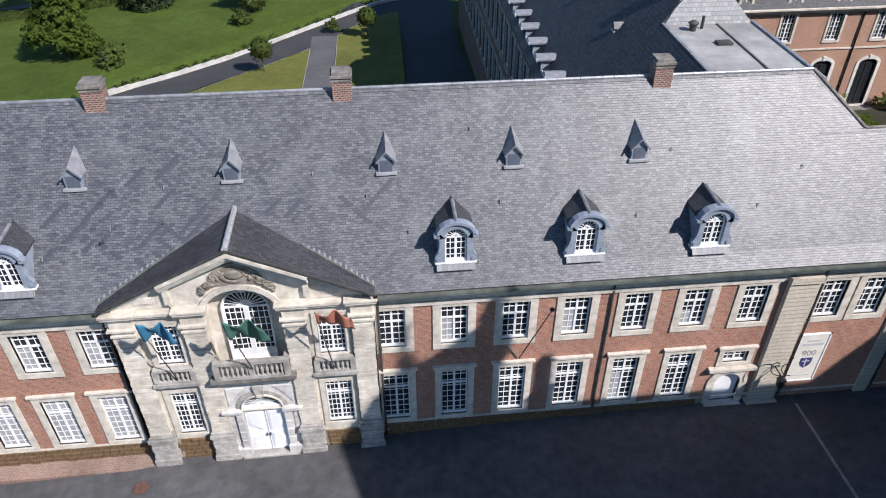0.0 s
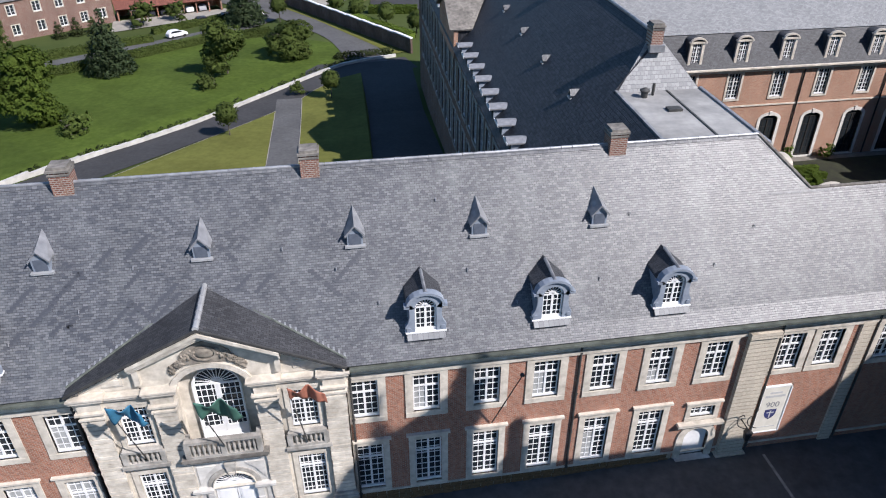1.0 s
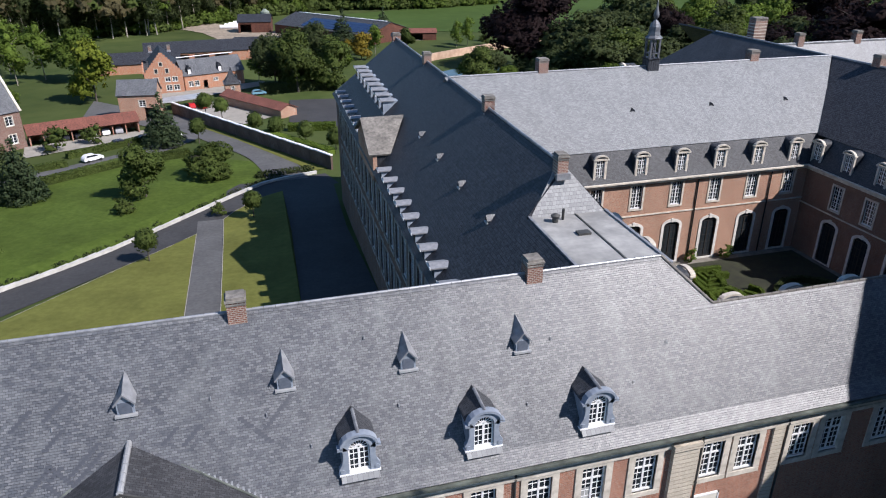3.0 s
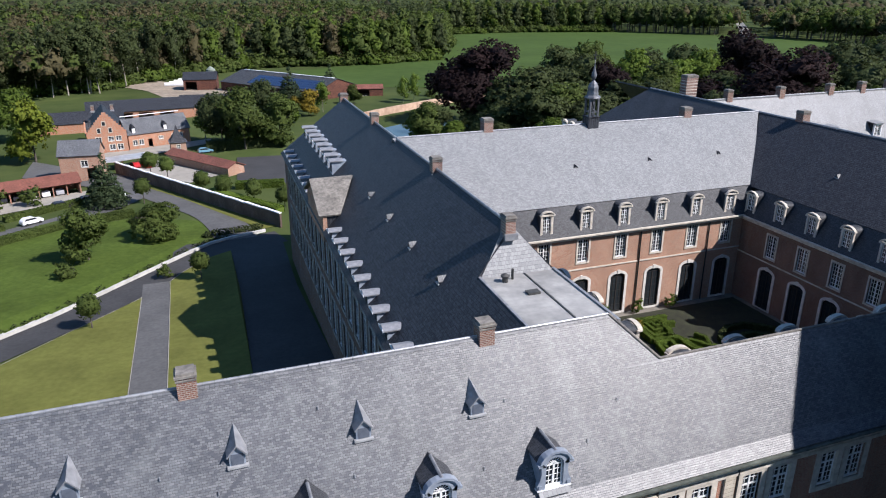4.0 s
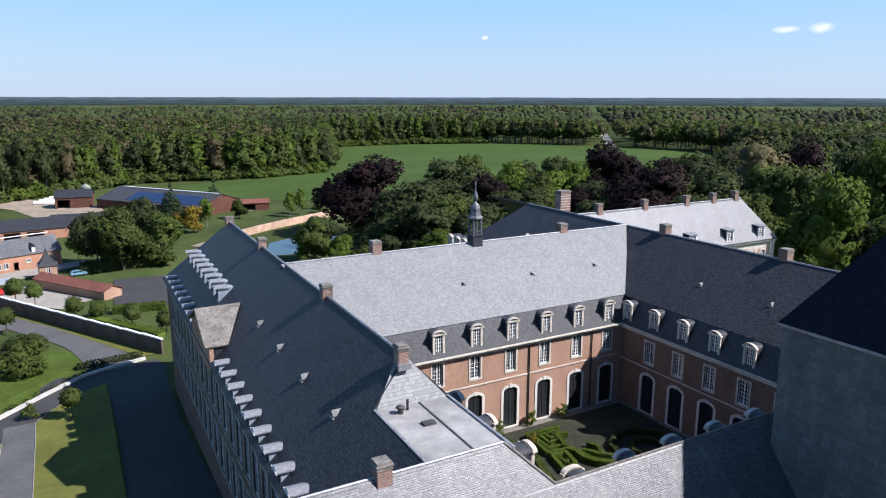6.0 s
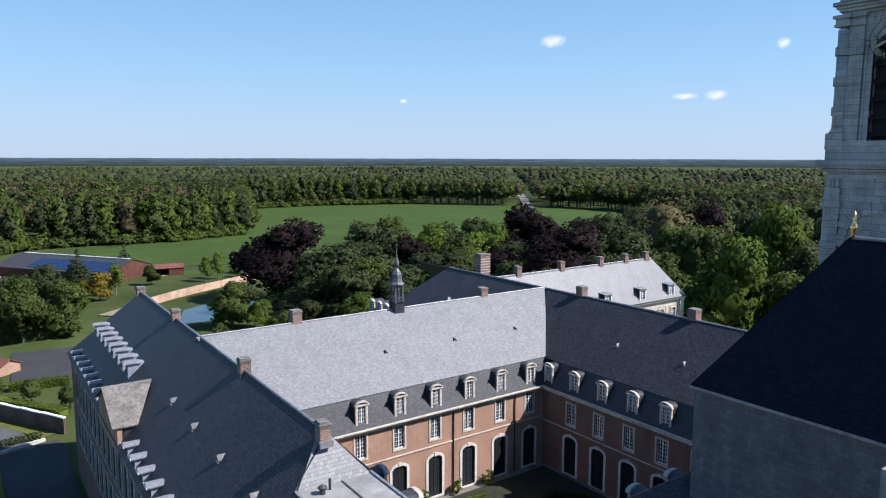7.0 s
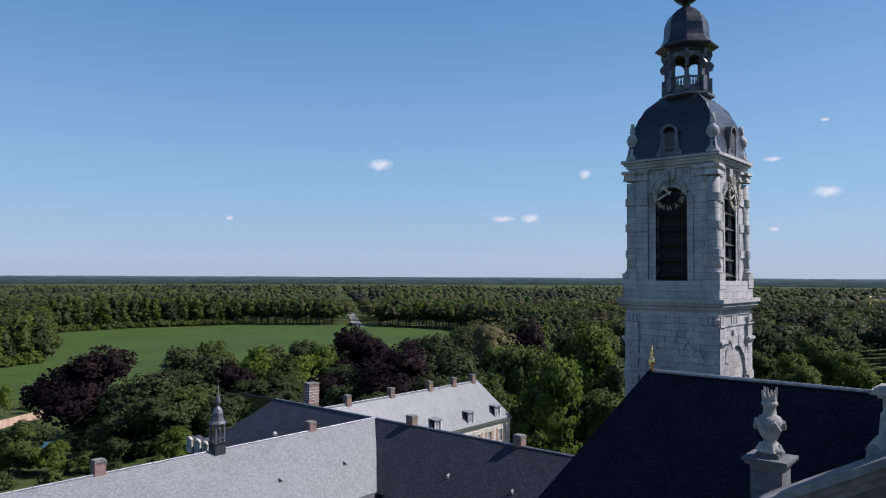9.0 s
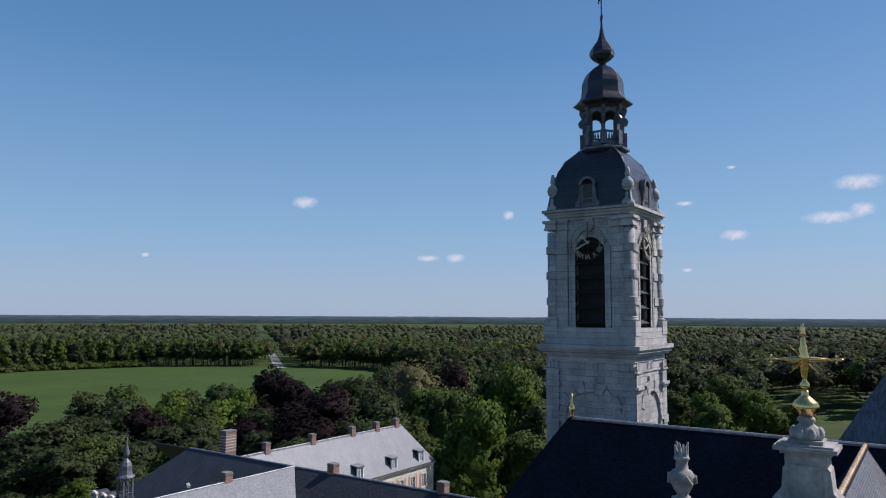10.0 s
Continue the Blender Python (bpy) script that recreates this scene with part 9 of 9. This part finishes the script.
# hedges of small leaves
def hedge(line, width, height, mat=LEAF, name="hedge", label="clipped green box hedge along the road", z=None, size=0.17, dens=36, lift=0.0):
    rng = np.random.default_rng(int(abs(line[0][0] * 31 + line[0][1] * 7)) + 3)
    vs, total, core = [], 0, bmesh.new()
    for (ax, ay), (bx, by) in zip(line, line[1:]):
        ln = math.hypot(bx - ax, by - ay)
        n = int(ln * (2 * height + width) * dens)
        u, face, v = rng.random(n), rng.random(n) * (2 * height + width), rng.random(n)
        off = np.where(face < height, -width / 2, np.where(face < height + width, face - height - width / 2, width / 2))
        up = np.where(face < height, face, np.where(face < height + width, height, face - height - width))
        nx, ny = -(by - ay) / ln, (bx - ax) / ln
        zz = np.array([(ground_z(ay + (by - ay) * t) if z is None else z) for t in u]) + lift
        c = np.stack([ax + (bx - ax) * u + nx * off, ay + (by - ay) * u + ny * off, zz + up], 1) + rng.normal(scale=0.03, size=(n, 3))
        nr = np.stack([nx * np.sign(off) * (np.abs(off) >= width / 2 - 1e-6), ny * np.sign(off) * (np.abs(off) >= width / 2 - 1e-6), (up >= height - 1e-6) * 1.0 + 0.2], 1) + rng.normal(scale=0.4, size=(n, 3))
        nr /= np.linalg.norm(nr, axis=1)[:, None]
        t = np.cross(nr, rng.normal(size=(n, 3)))
        t /= np.linalg.norm(t, axis=1)[:, None]
        b = np.cross(nr, t)
        s = size * rng.uniform(0.6, 1.4, (n, 1))
        vs.append(np.stack([c - t * s, c - b * s * 0.7, c + t * s, c + b * s * 0.7], 1).reshape(-1, 3))
        m = pose(ax, ay, (ground_z((ay + by) / 2) if z is None else z) + lift, 0, 0, math.degrees(math.atan2(by - ay, bx - ax)))
        box(core, 0, ln, -width * 0.44, width * 0.44, -0.5, height * 0.94, m)
    ob = thing(name, label, "hedge", (*line[0], ground_z(line[0][1]) if z is None else z))
    v = np.concatenate(vs)
    part("foliage", data_mesh(v, np.arange(len(v)).reshape(-1, 4), mat), None, ob)
    part("core", core, mat, ob)
    return ob


hedge([(-70, 92), (-47.6, 103.7), (-25.5, 120.6), (-12.6, 124.5)], 1.6, 1.5)
hedge([(-60, 110.5), (-51, 115.6), (-36, 123.4)], 1.5, 1.4)
hedge([(-37, 129.4), (-21.5, 141)], 1.5, 1.3)
hedge([(9.0, 140.5), (20, 138.5)], 2.6, 1.6, LEAF_BRIGHT, label="fresh green hedge beside the ball court")
hedge([(4.5, 188), (27, 188.5)], 2.0, 3.0, LEAF_DARK, label="tall dark hedge behind the ball court")
hedge([(3.5, 137), (16, 116)], 2.2, 1.3, LEAF_BRIGHT, label="rounded green hedge behind the garden wall")
# low planting along the retaining wall
random.seed(31)
fl = []
for a, b in zip(EDGE[:-4], EDGE[1:-4]):
    for _ in range(2):
        t = random.random()
        px, py = a[0] + (b[0] - a[0]) * t - 0.9, a[1] + (b[1] - a[1]) * t + 0.9
        r = random.uniform(0.25, 0.6)
        fl.append((px, py, ground_z(py) + 0.3, r, r, r * 0.8))
v, f = leaf_mesh(fl, 3000, 0.13, LEAF_DARK, 77)
tagged(new("border_plants", data_mesh(v, f, LEAF_DARK)), "low dark border plants along the pale wall", "plants", kind="stuff")
shr = [(1.0 + 0.8 * i, 104.5 + 0.12 * i, ground_z(104) + 0.5, 0.8, 0.7, 0.6) for i in range(13)]
v, f = leaf_mesh(shr, 2600, 0.14, LEAF_DARK, 78)
tagged(new("border_shrubs", data_mesh(v, f, LEAF_DARK)), "dark shrubs at the end of the pale wall", "plants", kind="stuff")

# pond and its sandstone bank
lone("pond_water", sheet(bmesh.new(), [(55, 184), (70, 182), (84, 190), (88, 203), (78, 214), (62, 204)], 0.25), glassy("pond_surface", (0.03, 0.05, 0.06)), "still pond water below the copper beech", "water", "structure")
bk = bmesh.new()
pts = smooth_line([(50, 214), (65, 227), (84, 239), (104, 250), (130, 258)])
for a, b in zip(pts, pts[1:]):
    d = Vector((b[0] - a[0], b[1] - a[1], 0))
    box(bk, 0, d.length + 0.1, 0, 0.8, -1, 2.6, pose(a[0], a[1], ground_z(a[1]), 0, 0, math.degrees(math.atan2(d.y, d.x))))
lone("bank_wall", bk, mottled("pink_sandstone", (0.42, 0.27, 0.19), (0.58, 0.42, 0.31), 0.5, 0.95, stain=0.3), "low pinkish retaining wall by the pond", "wall", "structure")
lone("bank_track", ribbon(bmesh.new(), [(40, 210), (60, 228), (82, 243), (105, 255), (140, 266)], 6, 0.3), SAND, "sandy track above the pond", "track", "structure")

# ---- cloister parterre ----
CZ = 1.6
lone("courtyard_beds", boxes((29, 63.2, 9.6, 37.4, 1.6, 1.64)), mottled("planted_soil", (0.016, 0.018, 0.010), (0.03, 0.034, 0.014), 1.5, 0.95, bump=0.6), "dark planted beds of the cloister garden", "lawn", "structure")
BOX = dict(mat=LEAF_BRIGHT, z=CZ, size=0.055, dens=190)
KNOT = "square clipped box knot in the cloister garden"
hedge([(45.9, 30.3), (46.3, 35.0), (51.0, 34.8)], 0.55, 0.75, label="low clipped box edging of the cloister garden", **BOX)
hedge([(45.9, 30.2), (48.4, 30.0)], 0.5, 0.7, label="low clipped box edging of the cloister garden", **BOX)
hedge([(46.9, 34.2), (46.8, 31.2), (48.3, 31.2)], 0.38, 0.6, label=KNOT, **BOX)
hedge([(47.7, 34.2), (47.6, 32.3), (48.9, 32.4)], 0.38, 0.6, label=KNOT, **BOX)
hedge([(48.4, 34.2), (48.4, 33.2), (49.3, 33.2), (49.4, 34.2)], 0.38, 0.6, label=KNOT, **BOX)
hedge([(49.7, 34.2), (50.0, 33.3), (50.9, 33.1)], 0.6, 0.75, label="curved clipped box scroll in the cloister garden", **BOX)
hedge([(49.6, 33.4), (49.2, 32.4), (49.0, 31.4), (48.5, 30.6)], 0.6, 0.75, label="curved clipped box scroll in the cloister garden", **BOX)
hedge([(48.4, 30.0), (49.0, 29.2), (48.9, 28.2), (49.0, 27.2), (49.5, 26.2), (50.5, 25.3), (52.0, 24.6)], 0.85, 0.8, label="long curved box scroll beside the garden path", **BOX)
hedge([(49.9, 29.0), (50.8, 27.4), (52.2, 26.2)], 0.5, 0.7, label="curved clipped box scroll in the cloister garden", **BOX)
hedge([(45.9, 29.6), (47.8, 29.6), (47.2, 27.0), (45.2, 26.3), (45.9, 29.4)], 0.45, 0.7, label=KNOT, **BOX)
hedge([(46.5, 28.9), (46.4, 27.6), (47.0, 28.2)], 0.38, 0.6, label=KNOT, **BOX)
hedge([(51.3, 30.0), (51.9, 28.9), (51.3, 27.4)], 0.4, 0.7, label="curved clipped box scroll in the cloister garden", **BOX)
for r in (2.0, 4.2):
    hedge([(57 + r * math.cos(0.63 * i), 26 + r * math.sin(0.63 * i)) for i in range(11)], 0.6, 0.7, LEAF_DARK, label="round box ring in the cloister garden", z=CZ, size=0.09, dens=70)
hedge([(40, 18), (44, 30), (43, 36)], 0.9, 0.8, LEAF, label="low clipped box line in the cloister garden", z=CZ, size=0.09, dens=70)
for i, (x, y) in enumerate(((44.0, 37.6), (48.9, 37.7), (53.7, 37.6), (41.5, 37.5), (45.5, 33.0))):
    ob = thing("potted_shrub", "small leafy shrub against the courtyard wall", "shrub", (x, y, CZ))
    v, f = leaf_mesh([(0, 0, 0.7, 0.6, 0.5, 0.7), (0.3, 0, 1.3, 0.4, 0.4, 0.4)], 260, 0.14, LEAF_BRIGHT, 90 + i)
    part("foliage", data_mesh(v, f, LEAF_BRIGHT if i < 4 else LEAF_YELLOW), None, ob, m=pose(x, y, CZ))
for x in (49.0, 58.9):
    part("downpipe", rod(bmesh.new(), (x, NY - 0.12, 1.6), (x, NY - 0.12, 12.3), 0.08), BLACK, north)

# ---- clouds ----
# clouds as flat cards whose sunlit white is a painted glow
CLOUD = bpy.data.materials.new("glowing_cloud")
CLOUD.use_nodes = True
nodes, links = CLOUD.node_tree.nodes, CLOUD.node_tree.links
nodes.remove(nodes["Principled BSDF"])
gen = nodes.new("ShaderNodeTexCoord").outputs["UV"]
off = nodes.new("ShaderNodeVectorMath")
off.operation = "SUBTRACT"
off.inputs[1].default_value = (0.5, 0.45, 0)
links.new(gen, off.inputs[0])
ln = nodes.new("ShaderNodeVectorMath")
ln.operation = "LENGTH"
links.new(off.outputs[0], ln.inputs[0])
tuft = noise_tex(nodes, links, nodes.new("ShaderNodeTexCoord").outputs["Object"], 0.028, 7, 0.75)
core = nodes.new("ShaderNodeMapRange")
core.inputs["From Min"].default_value, core.inputs["From Max"].default_value = 0.5, 0.0
links.new(ln.outputs["Value"], core.inputs["Value"])
mul = nodes.new("ShaderNodeMath")
mul.operation = "MULTIPLY"
links.new(core.outputs[0], mul.inputs[0])
links.new(tuft, mul.inputs[1])
thick = ramp(nodes, links, mul.outputs[0], [(0.13, grey(0.0)), (0.42, grey(0.8))])
glow, clear = nodes.new("ShaderNodeEmission"), nodes.new("ShaderNodeBsdfTransparent")
glow.inputs["Color"].default_value, glow.inputs["Strength"].default_value = (0.80, 0.83, 0.88, 1), 0.8
mx = nodes.new("ShaderNodeMixShader")
links.new(thick, mx.inputs[0])
links.new(clear.outputs[0], mx.inputs[1])
links.new(glow.outputs[0], mx.inputs[2])
links.new(mx.outputs[0], nodes["Material Output"].inputs["Surface"])
for cx, cy, cz, w, h in ((2683, 2735, 655, 150, 60), (3366, 1861, 599, 70, 46), (3149, 2250, 360, 150, 30), (3236, 2124, 364, 120, 46), (3712, 1010, 634, 100, 22), (3791, 781, 465, 150, 50),
                         (3850, 352, 532, 270, 55), (3857, 217, 563, 120, 62), (3837, 226, 692, 240, 66), (2083, 3255, 348, 44, 22), (3749, 1015, 288, 60, 20), (3739, 778, 804, 50, 16)):
    bm = bmesh.new()
    side = Vector((cy, -cx, 0)).normalized() * w * 0.68
    up = Vector((0, 0, h * 0.85))
    uv = bm.loops.layers.uv.new("uv")
    f = bm.faces.new([bm.verts.new(a * side + b * up) for a, b in ((-1, -1), (1, -1), (1, 1), (-1, 1))])
    for lp, q in zip(f.loops, ((0, 0), (1, 0), (1, 1), (0, 1))):
        lp[uv].uv = q
    ob = lone("cloud", bm, CLOUD, "small white fair-weather cloud far off in the sky", "cloud", "structure")
    ob.matrix_basis = pose(cx, cy, cz)

# ---- plinth of brown ironstone ----
random.seed(17)
STONES = []
for i in range(8):
    b = bmesh.new()
    box(b, 0, 1, -0.05 - 0.03 * (i % 3), 0.02, 0, 1)
    for v in b.verts:
        v.co += Vector((random.uniform(-0.03, 0.03), random.uniform(-0.012, 0.012), random.uniform(-0.06, 0.06)))
    STONES.append(to_mesh(b, IRONSTONE))
for a, b, y, zb, rows in ((-30.5, PX0, 0.0, 0.62, 4), (-12.4, -10.4, PY, 0.7, 5), (-4.1, -2.1, PY, 0.8, 4), (PX1 + 0.1, 18.5, 0.0, 0.9, 3)):
    top = zb + 0.35 * rows
    pl = part("plinth", boxes((a, b, y - 0.055, y, -0.3, top)), MORTAR, gate, "brown ironstone plinth with pale joints")
    for r in range(rows):
        x = a + random.uniform(0, 0.3)
        while x < b - 0.3:
            w = random.uniform(0.35, 0.8)
            part("stone", STONES[random.randrange(8)], None, pl, m=pose(x, y - 0.06, zb + 0.02 + 0.35 * r) @ Matrix.Diagonal((min(w, b - x) - 0.045, 1, 0.305, 1)))
            x += w
# sloping brick apron at the foot of the sunny front
part("brick_apron", prism(bmesh.new(), [(-1.0, 0.3), (-0.06, 0.3), (-0.06, 1.0), (-1.0, 0.74)], -30.5, -13.8, "x"), BRICK_APRON, gate, "worn pinkish brick apron along the wall foot")

# ---- chalk line and diagonal runs of darker slates ----
lone("painted_line", boxes((24.3, 24.48, -14.0, -0.7, 1.47, 1.51)), mottled("worn_paint", (0.2, 0.2, 0.2), (0.32, 0.32, 0.31), 5, 0.9), "worn pale line across the forecourt", "line", "structure")
rs = random.Random(61)
for x, y in ((-22.5, 1.6), (-19.8, 2.4), (-16.4, 1.2), (-13.2, 2.0), (-10.6, 3.2), (-3.4, 3.4), (-0.8, 2.6), (1.2, 1.4), (5.9, 2.2), (8.3, 1.0), (12.9, 1.5), (15.0, 3.6), (19.4, 1.6), (22.0, 2.8), (-25.0, 3.4), (4.6, 4.6)):
    z = KINK_Z + (y - KINK_Y) * ROOF_K
    part("roof_hook", HOOK, None, gate, m=pose(x, y, z + 0.03, 0, 0, 90))
DARKER = coursed("darker_slate", (0.062, 0.067, 0.08), (0.1, 0.105, 0.12), (0.03, 0.03, 0.04), 0.5, 0.3, 0.0, False, rough=0.45, stain=0.2, spec=0.5, bump=0.3)
SLATE_PIECE = to_mesh(boxes((-0.15, 0.15, -0.085, 0.085, 0.0, 0.014)), DARKER)
ra = math.atan(ROOF_K)
for c in range(42):
    x, u, s = rs.uniform(-23, -9.5) if c < 36 else rs.uniform(-9, 2), rs.uniform(0.4, 5.6), rs.choice((-1, 1, 1))
    for i in range(rs.randint(4, 11)):
        if 0.2 < u < 7.3 and rs.random() < 0.85:
            part("slate", SLATE_PIECE, None, gate, m=pose(x, KINK_Y + u * math.cos(ra), KINK_Z + u * math.sin(ra) + 0.012, math.degrees(ra), 0, 0))
        x, u = x + s * 0.15, u + 0.15
